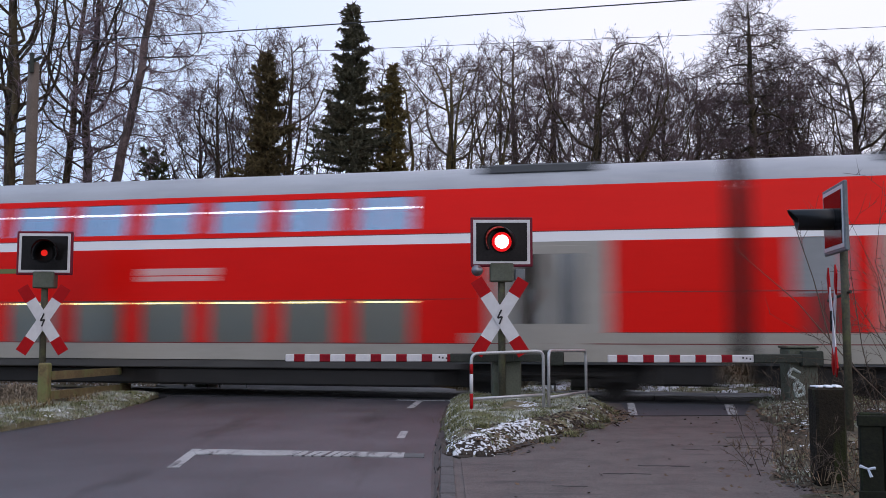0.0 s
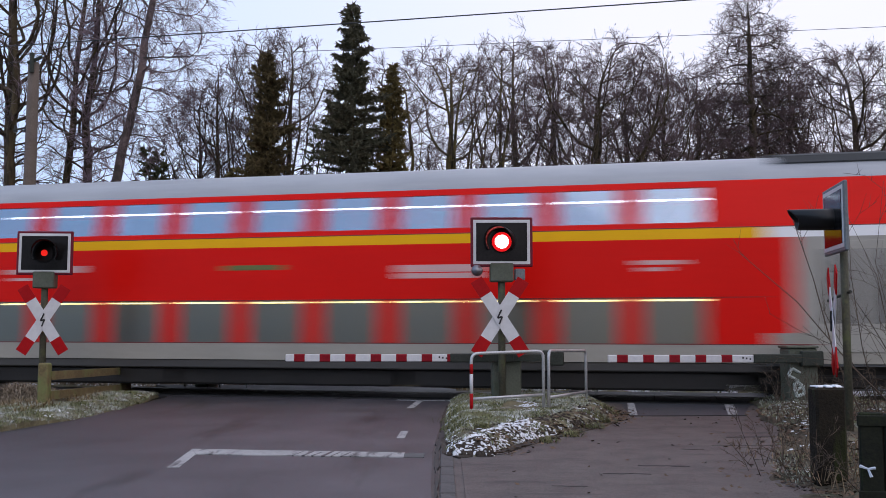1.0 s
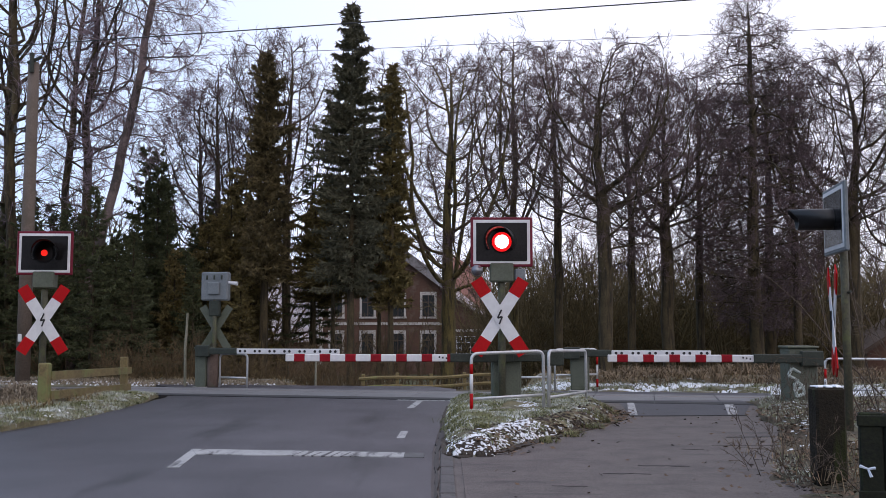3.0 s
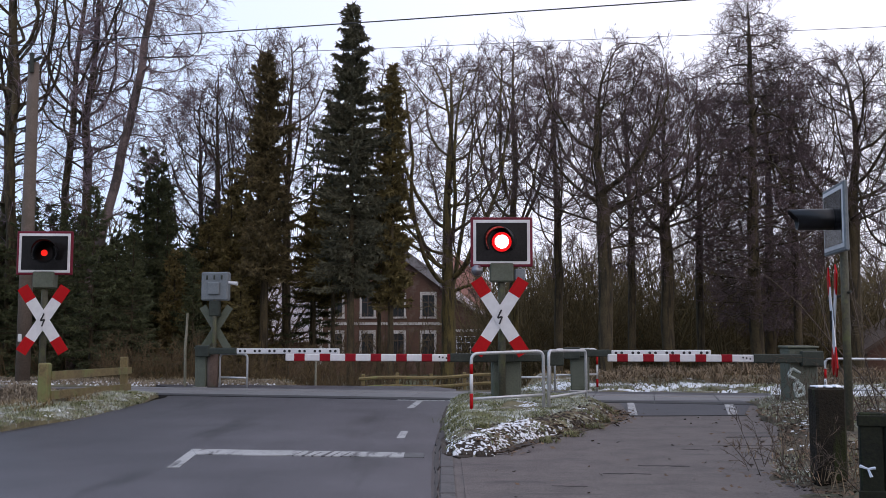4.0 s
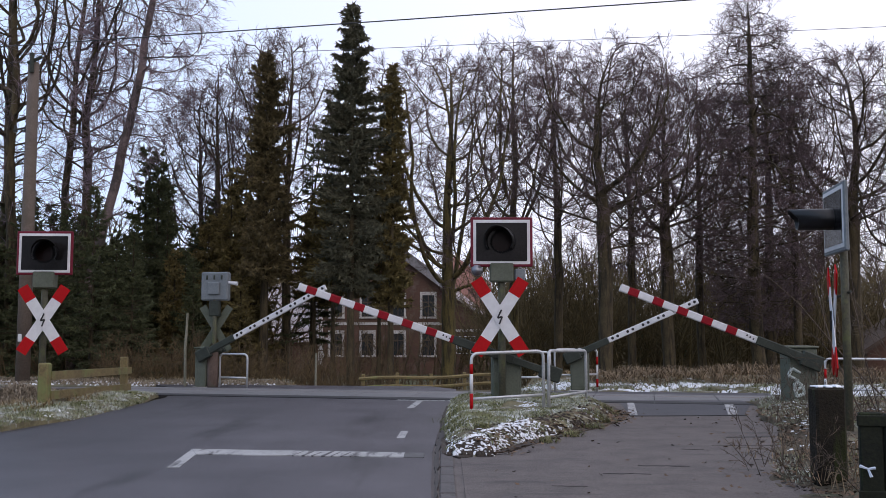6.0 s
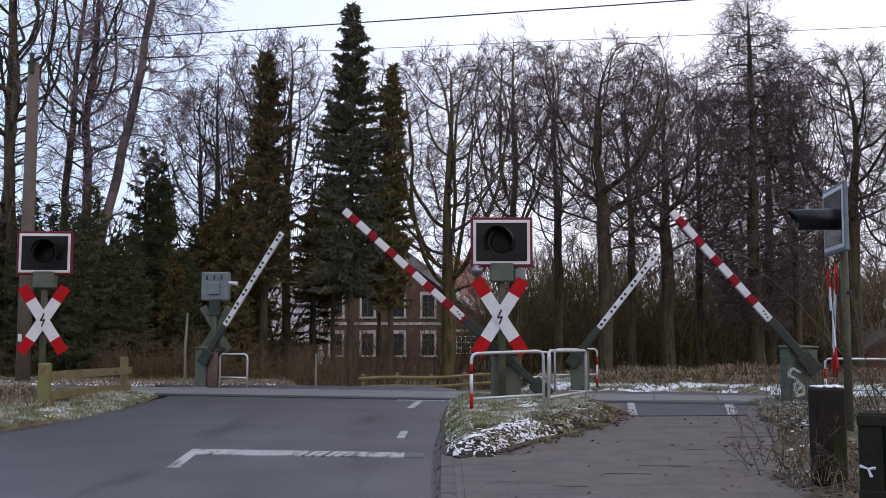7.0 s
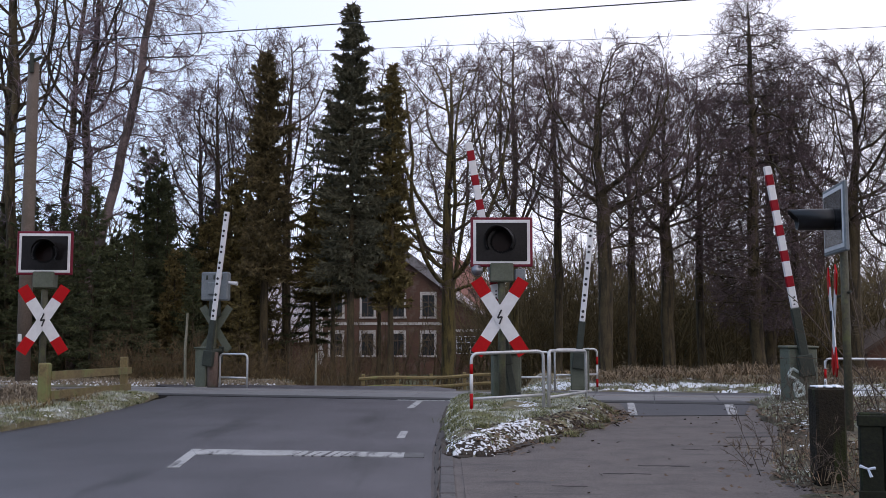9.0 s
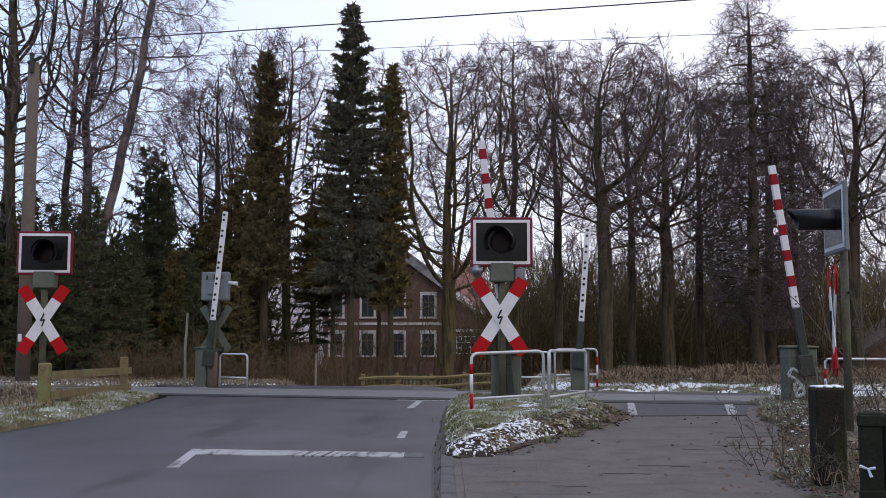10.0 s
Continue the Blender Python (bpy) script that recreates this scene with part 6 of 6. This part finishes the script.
def signals():
    mid = signal(pose(1.0, 16.2, 0.02), 2.815, "red flashing light on a black board above a St Andrew's cross", -0.04, aim=-13, wrap=34, cut=0.50)
    left = signal(pose(-7.72, 18.4, 0.15, 0, 0, 4), 2.67, "red flashing light beside the road at the wooden fence", 0.05, 1.38, aim=16, wrap=34, cut=0.50)
    right = signal(pose(4.93, 11.8, 0.1, 0, 0, -99), 2.62, "flashing light turned sideways towards the cycle path", 0.0, 1.36, 0.0, -0.09, 0.05, twist=-8, wrap=85, cut=0.8, rh=0.56, post_y=0.06, post_r=0.048)
    bell = Shape().tube([(-0.42, -0.02, 2.33), (-0.42, -0.1, 2.33)], [0.1, 0.09], 18)
    bell.done("warning_bell", BELL, mid[0], "round grey warning bell", True)
    Shape().box(0.22, 0.4, -0.05, 0.1, 2.16, 2.36, 0.02).done("cable_box", GREYMETAL, mid[0])
    Shape().tube([(-0.45, -0.04, 1.62), (0.1, 0.1, 1.72)], 0.018, 8).done("bracket", DARKMETAL, right[0])
    # back of the far side's signal
    g = holder("crossing_signal", pose(-5.42, 22.6, -0.1, 0, 0, -8), "grey back of the signal on the far side", "crossing signal", "crossing signals")
    Shape().tube([(0, 0, -0.2), (0, 0, 2.75)], 0.055, 12).done("post", MOSSPOST, g, "", True)
    Shape().box(-0.33, 0.33, -0.06, 0.16, 2.12, 2.80, 0.03).done("housing", GREYMETAL, g, "grey signal housing seen from behind")
    Shape().box(-0.14, 0.14, -0.12, -0.05, 2.26, 2.55, 0.02).done("cover", GREYMETAL, g)
    for x in (-0.18, 0.0, 0.18):
        Shape().box(x - 0.02, x + 0.02, -0.075, -0.05, 2.62, 2.72, 0.004).done("vent", DARKMETAL, g)
    Shape().box(-0.13, 0.13, -0.06, 0.08, 1.75, 2.12, 0.02).done("junction_box", DARKMETAL, g)
    # grey-green back of its St Andrew's cross
    cr = new("cross", None)
    cr.parent = g
    tagged(cr, "grey-green back of a St Andrew's cross")
    cr.matrix_basis = pose(0.0, 0.10, 1.46)
    for sgn in (1, -1):
        mm = pose(0, 0.012 * sgn, 0, 0, -math.degrees(math.atan2(0.615, 0.395 * sgn)), 0)
        Shape().box(-0.62, 0.62, -0.006, 0.006, -0.09, 0.09, 0.002, mm).done("blade", GREENMETAL, cr)
    Shape().tube([(0.33, 0, 2.55), (0.55, 0, 2.52)], [0.03, 0.05], 10).done("side_lamp", SIGNWHITE, g, "small white side lamp")
    return mid[1], left[1], right[1]


# ---- barriers ----
def barrier(m, zp, length, start, stripes, back, label, face, box=(0.27, 0.24), tail=0.85, rise=0.0, aside=0.0):
    """Half barrier: drive box, swinging arm with counterweight; local +x is the closed arm's way. face: side (+1/-1 of y) that is seen."""
    b = holder("barrier", m, label, "level crossing barrier", "barriers of the crossing")
    w, d = box
    if aside:
        # the arm stands on a post of its own beside the cabinet
        Shape().tube([(0, face * 0.1, -0.2), (0, face * 0.1, zp - 0.03)], 0.125, 16).done("post", RUSTPOST, b, "reddish-brown concrete post", True)
    x0, x1 = aside - w, aside + w
    bx = Shape().box(x0, x1, -d, d, 0.06, zp + 0.05 + rise, 0.025)
    drive = bx.done("drive_box", GREENMETAL, b, "grey-green barrier drive cabinet")
    Shape().box(x0 - 0.02, x1 + 0.02, -d - 0.02, d + 0.02, zp + 0.05 + rise, zp + 0.09 + rise, 0.012).done("lid", GREENMETAL, drive)
    Shape().box(x0 + 0.05, x1 - 0.05, face * d - 0.006, face * d + 0.006, 0.15, zp - 0.12, 0.004).done("door", GREENMETAL, drive)
    Shape().box(x0 - 0.05, x1 + 0.05, -d - 0.05, d + 0.05, -0.25, 0.07, 0.02).done("base", CONCRETE, b, "concrete base")
    y = face * (d + 0.07)
    hold = Shape().box(-0.12, start, y - 0.045, y + 0.045, -0.075, 0.075, 0.015)
    arm = hold.done("arm", DARKMETAL, b, "grey-green arm holder")
    arm.matrix_basis = pose(0, 0, zp)
    yb = -y
    Shape().tube([(0, -abs(y) - 0.03, 0), (0, abs(y) + 0.03, 0)], 0.05, 14).done("axle", DARKMETAL, arm)
    cw = Shape().box(-tail, 0.1, y - 0.035, y + 0.035, -0.06, 0.06, 0.01)
    cw.box(-tail - 0.05, -tail + 0.32, y - 0.06, y + 0.06, -0.13, 0.13, 0.02)
    cw.done("counterweight", DARKMETAL, arm, "dark counterweight arm")
    Shape().box(-tail, 0.1, yb - 0.035, yb + 0.035, -0.06, 0.06, 0.01).done("rear_lever", DARKMETAL, arm)
    boom = Shape().box(start, length, y - 0.03, y + 0.03, -0.062, 0.062, 0.012)
    bo = boom.done("boom", SIGNWHITE, arm, "white boom")
    x = length - 0.14
    for k in range(stripes):
        if back:
            break
        Shape().box(x - 0.2, x, y - 0.033, y + 0.033, -0.065, 0.065, 0.012).done("red_stripe", ARMRED, bo)
        x -= 0.437
    if back:
        n = 7 if length > 3 else 6
        for k in range(n):
            xx = start + 0.16 + (length - start - 0.3) * k / (n - 1)
            for q in (-0.045, 0.045):
                Shape().tube([(xx + q * 1.35, y + face * 0.028, 0.004), (xx + q * 1.35, y + face * 0.036, 0.004)], 0.032, 10).done("rivet", BLACK, bo)
    else:
        for k in range(3):
            Shape().box(start + 0.05 + k * 0.06, start + 0.075 + k * 0.06, y + face * 0.029, y + face * 0.034, -0.02 + 0.01 * k, 0.01 + 0.01 * k, 0.001).done("inscription", BLACK, bo)
    return b, arm


def barriers():
    a = barrier(pose(1.10, 16.75, 0.0, 0, 0, 180), 0.86, 3.80, 0.98, 7, False, "closed red and white half barrier of the road", 1, (0.25, 0.28), 0.92)
    b = barrier(pose(6.06, 16.3, 0.0, 0, 0, 180), 0.86, 3.30, 0.86, 5, False, "red and white half barrier of the cycle path", 1, (0.245, 0.22), 0.25, 0.12)
    c = barrier(pose(-5.34, 22.4, -0.06, 0, 0, -17), 0.90, 3.26, 0.72, 0, True, "white back of the far half barrier of the road", -1, (0.15, 0.20), 0.3, aside=-0.27)
    d = barrier(pose(3.05, 21.3, -0.06, 0, 0, -11), 0.88, 2.80, 0.70, 0, True, "white back of the far half barrier of the path", -1, (0.20, 0.20), 0.3)
    # faded painted scrawl on the path's cabinet
    s = Shape()
    pts = [(-0.14, 0.62), (0.0, 0.70), (0.06, 0.58), (-0.08, 0.50), (-0.16, 0.38), (-0.02, 0.32)]
    for (x0, z0), (x1, z1) in zip(pts, pts[1:]):
        s.tube([(x0 + 0.2, 0.232, z0), (x1 + 0.2, 0.232, z1)], 0.028, 6)
    pts = [(0.02, 0.5), (0.16, 0.46), (0.17, 0.32), (0.05, 0.28), (0.02, 0.4), (0.02, 0.5)]
    for (x0, z0), (x1, z1) in zip(pts, pts[1:]):
        s.tube([(0.18 - x0, 0.232, z0 - 0.05), (0.18 - x1, 0.232, z1 - 0.05)], 0.028, 6)
    s.done("scrawl", FADED, b[0], "faded pale spray-paint scrawl")
    return a[1], b[1], c[1], d[1]


RUSTPOST = surface("reddish_concrete", (0.060, 0.040, 0.031), (0.125, 0.085, 0.066), 2.0, 30, 0.9, bump=0.3, stain=(0.10, 0.12, 0.09), stain_scale=1.2, stain_at=0.6)
FADED = plain("faded_spray", (0.42, 0.47, 0.44), 0.8)


# ---- railings, fences, posts ----
def railing(name, pts, h, mid, label, bands=(), r=0.024, n=10):
    """Tubular rail over upright ends: pts are the posts' feet."""
    g = holder(name, pose(0, 0, 0), label, "railing", "tubular railings")
    for (a, b) in zip(pts, pts[1:]):
        A, B = Vector(a), Vector(b)
        ta, tb = A + Vector((0, 0, h)), B + Vector((0, 0, h))
        path = [A - Vector((0, 0, 0.2))] + rounded(A, tb, 0.11, ta) + rounded(ta, B, 0.11, tb) + [B - Vector((0, 0, 0.2))]
        Shape().tube(path, r, n).done("hoop", GALV, g, "galvanised tube hoop", True)
        Shape().tube([A + Vector((0, 0, mid)), B + Vector((0, 0, mid))], r * 0.9, n).done("crossbar", GALV, g, "", True)
    for i, z0, z1, mat in bands:
        p = Vector(pts[i])
        Shape().tube([p + Vector((0, 0, z0)), p + Vector((0, 0, z1))], r * 1.06, n).done("band", mat, g, "red or white reflective band", True)
    return g


def furniture():
    railing("railing", [(0.41, 13.84, 0.05), (1.50, 14.3, 0.08)], 0.95, 0.30, "galvanised tube railing with red and white bands on the island",
            [(0, 0.66, 0.80, SIGNRED), (0, 0.40, 0.66, SIGNWHITE), (0, 0.12, 0.38, SIGNRED)])
    railing("railing", [(1.58, 14.3, 0.06), (2.42, 16.2, 0.02)], 0.97, 0.28, "galvanised tube railing leading towards the track")
    railing("railing", [(-5.2, 22.3, -0.05), (-4.5, 22.0, -0.05)], 0.82, 0.28, "pale tube railing by the far barrier")
    railing("railing", [(1.55, 20.7, -0.05), (2.32, 20.7, -0.05)], 0.90, 0.36, "pale tube railing beyond the track")
    railing("railing", [(2.48, 21.2, -0.05), (3.48, 21.6, -0.05)], 0.95, 0.38, "tube railing with red bands beyond the track", [(1, 0.6, 0.78, SIGNRED), (1, 0.1, 0.28, SIGNRED), (1, 0.3, 0.58, SIGNWHITE)])
    railing("railing", [(7.75, 19.4, -0.05), (10.2, 18.9, -0.05)], 0.80, 0.18, "tube railing beside the path beyond the track", [(0, 0.4, 0.6, SIGNRED), (0, 0.2, 0.4, SIGNWHITE)])
    # wooden roadside fence
    fn = holder("fence", pose(0, 0, 0), "short yellowish wooden fence beside the road", "fence")
    Shape().box(-6.62, -6.45, 15.62, 15.79, -0.2, 0.80, 0.02).done("post", WOOD, fn, "thick mossy wooden post")
    Shape().box(-6.86, -6.72, 20.3, 20.44, -0.2, 0.76, 0.015).done("post", WOOD, fn)
    for z0, z1 in ((0.52, 0.40), (0.20, 0.05)):
        s = Shape()
        a, b2 = Vector((-6.46, 15.75, z0)), Vector((-6.70, 20.5, z1))
        s.add([a + Vector((dx, 0, dz)) for dx in (-0.03, 0.03) for dz in (0, 0.14)] + [b2 + Vector((dx, 0, dz)) for dx in (-0.03, 0.03) for dz in (0, 0.14)],
              [(0, 1, 3, 2), (4, 6, 7, 5), (0, 4, 5, 1), (2, 3, 7, 6), (1, 5, 7, 3), (0, 2, 6, 4)])
        s.done("rail", WOOD, fn, "weathered plank")
    # low fence on the far bank
    ff = holder("fence", pose(0, 0, 0), "low sagging wooden fence below the house", "fence")
    for i in range(5):
        x = -2.0 + i * 0.85
        Shape().box(x - 0.045, x + 0.045, 24.0 + 0.12 * i - 0.045, 24.0 + 0.12 * i + 0.045, -1.2, 0.22 + 0.03 * (i % 2), 0.01).done("post", WOOD, ff)
    for z in (-0.12, 0.10):
        pts = [(-2.1 + i * 0.45, 23.93 + i * 0.064, z + 0.025 * math.sin(i * 1.1) + 0.01 * i) for i in range(9)]
        Shape().tube(pts, 0.045, 6).done("rail", WOOD, ff, "pale wooden rail")
    # posts beside the path
    sp = holder("wooden_post", pose(3.36, 8.4, 0), "stout dark mossy sleeper post with snow on top", "post")
    Shape().box(-0.13, 0.13, -0.1, 0.1, -0.3, 0.855, 0.02).done("post", SLEEPER, sp)
    s = Shape()
    rng = random.Random(8)
    for x0, x1 in ((-0.12, -0.05), (-0.03, 0.03), (0.05, 0.12)):
        for k in range(4):
            x, y = (x0 + x1) / 2 + rng.uniform(-0.006, 0.006), rng.uniform(-0.06, 0.06)
            s.box(x - 0.026, x + 0.026, y - 0.03, y + 0.03, 0.853, 0.864 + 0.012 * rng.random(), 0.008)
    s.done("snow_cap", SNOW, sp, "lumps of old snow")
    tb = holder("board_fence", pose(3.13, 7.0, 0, 0, 0, -10), "black mossy boarded fence end with a pale ribbon", "fence")
    for k in range(5):
        Shape().box(-0.1 + k * 0.17, 0.06 + k * 0.17, -0.03, 0.03, -0.2, 0.76 - 0.008 * k, 0.01).done("board", TARP, tb)
    Shape().box(-0.12, 0.8, -0.05, -0.03, 0.66, 0.74, 0.008).done("rail", TARP, tb)
    Shape().box(-0.12, 0.8, -0.05, -0.03, 0.12, 0.2, 0.008).done("rail", TARP, tb)
    rb = Shape()
    for ang, ln in ((10, 0.05), (-70, 0.06), (160, 0.06)):
        a = radians(ang)
        rb.tube([(-0.06, -0.065, 0.36), (-0.06 + ln * math.cos(a), -0.07, 0.36 + ln * math.sin(a))], [0.007, 0.012], 6)
    rb.done("ribbon", BLUESKIN, tb, "pale blue ribbon tied round the board")
    # roadside pole behind the track
    pl = holder("utility_pole", pose(-10.98, 25.0, land(-10.98, 25.0)), "tall weathered wooden pole with a small bracket", "pole")
    pz = 8.65
    Shape().tube([(0, 0, -0.3), (0, 0, 4), (0, 0, pz)], [0.185, 0.165, 0.14], 14).done("shaft", POLEWOOD, pl, "", True)
    Shape().tube([(0, 0, pz - 1.75), (-0.45, -0.1, pz - 1.85)], 0.03, 8).done("bracket", DARKMETAL, pl)
    Shape().tube([(-0.1, -0.15, pz - 0.05), (0.28, -0.15, pz + 0.12)], 0.05, 8).tube([(0.02, -0.17, pz - 0.30), (0.02, -0.17, pz + 0.22)], 0.06, 10).done("insulator_bracket", DARKMETAL, pl, "dark insulator bracket")
    for dx in (-0.12, -0.40):
        Shape().tube([(dx, -0.06, pz - 1.9), (dx, -0.06, pz - 1.72)], [0.055, 0.03], 10).done("insulator", BLACKHOOD, pl)
    Shape().box(-0.08, 0.02, -0.2, -0.14, 1.2, 1.4, 0.01).done("plate", SIGNWHITE, pl, "small white plate")
    tagged(Shape().tube([(-3.13, 23.5, -0.6), (-3.12, 23.5, 0.76)], [0.03, 0.024], 10).done("marker_post", MARKER), "slim pale wooden stake on the far verge", "post")
    tagged(Shape().tube([(-6.08, 22.6, -0.3), (-6.10, 22.6, 0.85), (-6.06, 22.6, 1.72)], [0.035, 0.033, 0.028], 8).done("marker_post", MARKER), "slim weathered pale post by the far barrier", "post")
    # overhead wires
    def wire(p, q, r, sag, label):
        P, Q = Vector(p), Vector(q)
        pts = [P.lerp(Q, i / 24) - Vector((0, 0, sag * 4 * (i / 24) * (1 - i / 24))) for i in range(25)]
        tagged(Shape().tube(pts, r, 6, False).done("overhead_wire", WIRE), label, "overhead wire")
    wire(on_track(-60, 0, 8.42).translation, on_track(60, 0, 7.98).translation, 0.013, 0.3, "dark overhead wire above the track")
    wire((-30, 25.4, 7.9), (32, 24.2, 10.18), 0.007, 0.12, "thin grey overhead wire")
    wire((11, 26, 8.1), (60, 26, 8.5), 0.009, 0.05, "thin overhead wire at the wood's edge")


def brambles():
    rng_z = lambda x, y: 0.08
    thicket("brambles", 71, 26, 2.85, 3.7, 7.4, 9.6, 0.62, BRAMBLE, "thin bare bramble stems beside the path", rng_z, (5, 3), 0.0035, 0.55, 0.003, "brambles")
    thicket("brambles", 72, 70, 4.6, 6.4, 11.5, 14.8, 0.9, BRAMBLE, "thin bare stems on the rough verge", rng_z, (5, 3), 0.0035, 0.5, 0.003, "brambles")

    thicket("bare_shrub", 74, 15, 5.75, 6.7, 12.4, 14.2, 3.0, BRAMBLE, "tall thin bare shrub stems behind the path's signal", rng_z, (4, 3), 0.010, 0.22, 0.004)
    g = np.random.default_rng(73)
    p = scatter(g, 700, 3.1, 4.6, 7.4, 10.5, lambda x, y: abs(x - 3.36) > 0.16 or y < 8.28, rng_z)
    bv, bf = tri_blades(g, p, 0.2, 0.0035, 1.3)
    stuff("dry_grass", bv, bf, BRACKEN, "long tan dead grass round the sleeper post", "grass")


MARKER = surface("pale_weathered_stick", (0.10, 0.10, 0.07), (0.22, 0.21, 0.16), 3.0, 30, 0.85, bump=0.2)
BRAMBLE = surface("bramble_stems", (0.035, 0.023, 0.017), (0.095, 0.068, 0.045), 1.5, 12, 0.9, bump=0, island=0.3)

ground()
roads()
track()
verges()
house()
wood()
furniture()
brambles()
lamps = signals()
arms = barriers()
lead = coach("railway_coach", COACHWHITE, "red double-deck coach with a white stripe", True)
second = coach("railway_coach", COACHWHITE, "red double-deck coach with a white stripe and lit windows", False)
first_class = coach("railway_coach", COACHYELLOW, "red double-deck coach with a yellow stripe and lit windows", True,
                    ((6.1, 7.0, 2.52, 2.60), (6.2, 6.7, 2.40, 2.47), (-7.0, -6.1, 2.50, 2.60), (-6.9, -6.2, 2.36, 2.42), (-5.9, -5.1, 2.52, 2.66)))
engine = loco()


# ---- what moves ----
def motions():
    gap = ((0.0, 5.75), (0.5, 21.25), (1.0, 38.0), (1.5, 53.6), (2.0, 70.05), (2.5, 86.2), (5.0, 166.8), (10.0, 328.0))
    for thing, back in ((lead, -13.4), (second, 13.4), (first_class, 40.2), (engine, 63.1)):
        walk(thing, [(t, on_track(s - back)) for t, s in gap])
    rises = [
        [(0, 0), (4.3, 0.2), (4.5, 1.0), (4.7, 2.5), (5.0, 5.0), (5.3, 7.9), (5.5, 10.8), (5.7, 13.8), (6.8, 36.8), (7.2, 47.0), (7.5, 53.2), (8.0, 66.6), (8.5, 74.5), (9.0, 80.1), (9.5, 82.3), (10, 83.5)],
        [(0, 0), (4.3, 0.3), (4.5, 1.4), (4.7, 3.05), (5.0, 5.6), (5.3, 8.7), (5.5, 11.9), (5.7, 15.2), (6.8, 42.8), (7.2, 54.2), (7.5, 61.1), (8.0, 70.7), (8.5, 77.0), (9.0, 80.5), (9.5, 81.4), (10, 81.9)],
        [(0, 0), (4.3, 0.4), (4.5, 1.6), (4.7, 3.2), (5.0, 7.0), (5.3, 11.0), (5.5, 15.2), (5.7, 19.2), (6.8, 50.2), (7.2, 61.2), (7.5, 67.4), (8.0, 75.9), (8.5, 80.5), (9.0, 83.0), (9.5, 83.6), (10, 83.7)],
        [(0, 0), (4.3, 0.5), (4.5, 2.2), (4.7, 4.3), (5.0, 7.4), (5.3, 11.5), (5.5, 14.7), (5.7, 17.9), (6.8, 46.1), (7.2, 57.0), (7.5, 63.9), (8.0, 73.2), (8.5, 79.3), (9.0, 83.8), (9.5, 84.9), (10, 85.4)]]
    for arm, rows, zp in zip(arms, rises, (0.86, 0.86, 0.90, 0.88)):
        walk(arm, [(t, pose(0, 0, zp, 0, -a, 0)) for t, a in rows])
    # the lamps come and go once a second, until the crossing opens; 1.0: only the cooling filament glows
    on_mid = (0, 0, 0, 0, 0.8, 0.86, 0.985, 1.0, 0.86, 0.3)
    on_left = (1.0, 1.2, 1.2, 1.0, 0, 0, 0, 0, 0.5, 0.8)
    for lamp, back, zl, stop in ((lamps[0], on_mid, 2.815, 47), (lamps[1], on_left, 2.67, 49), (lamps[2], on_left, 2.62, 49)):
        state = [back[k % 10] if k < stop else 1.0 if k < stop + 5 else 1.2 for k in range(101)]
        walk(lamp[0], [(k * 0.1, pose(0, -0.079 + 0.06 * (a if a < 1.0 else 1.2), zl)) for k, a in enumerate(state)])
        walk(lamp[1], [(k * 0.1, pose(0, -0.0805 if a == 1.0 else -0.05, zl)) for k, a in enumerate(state)])


motions()
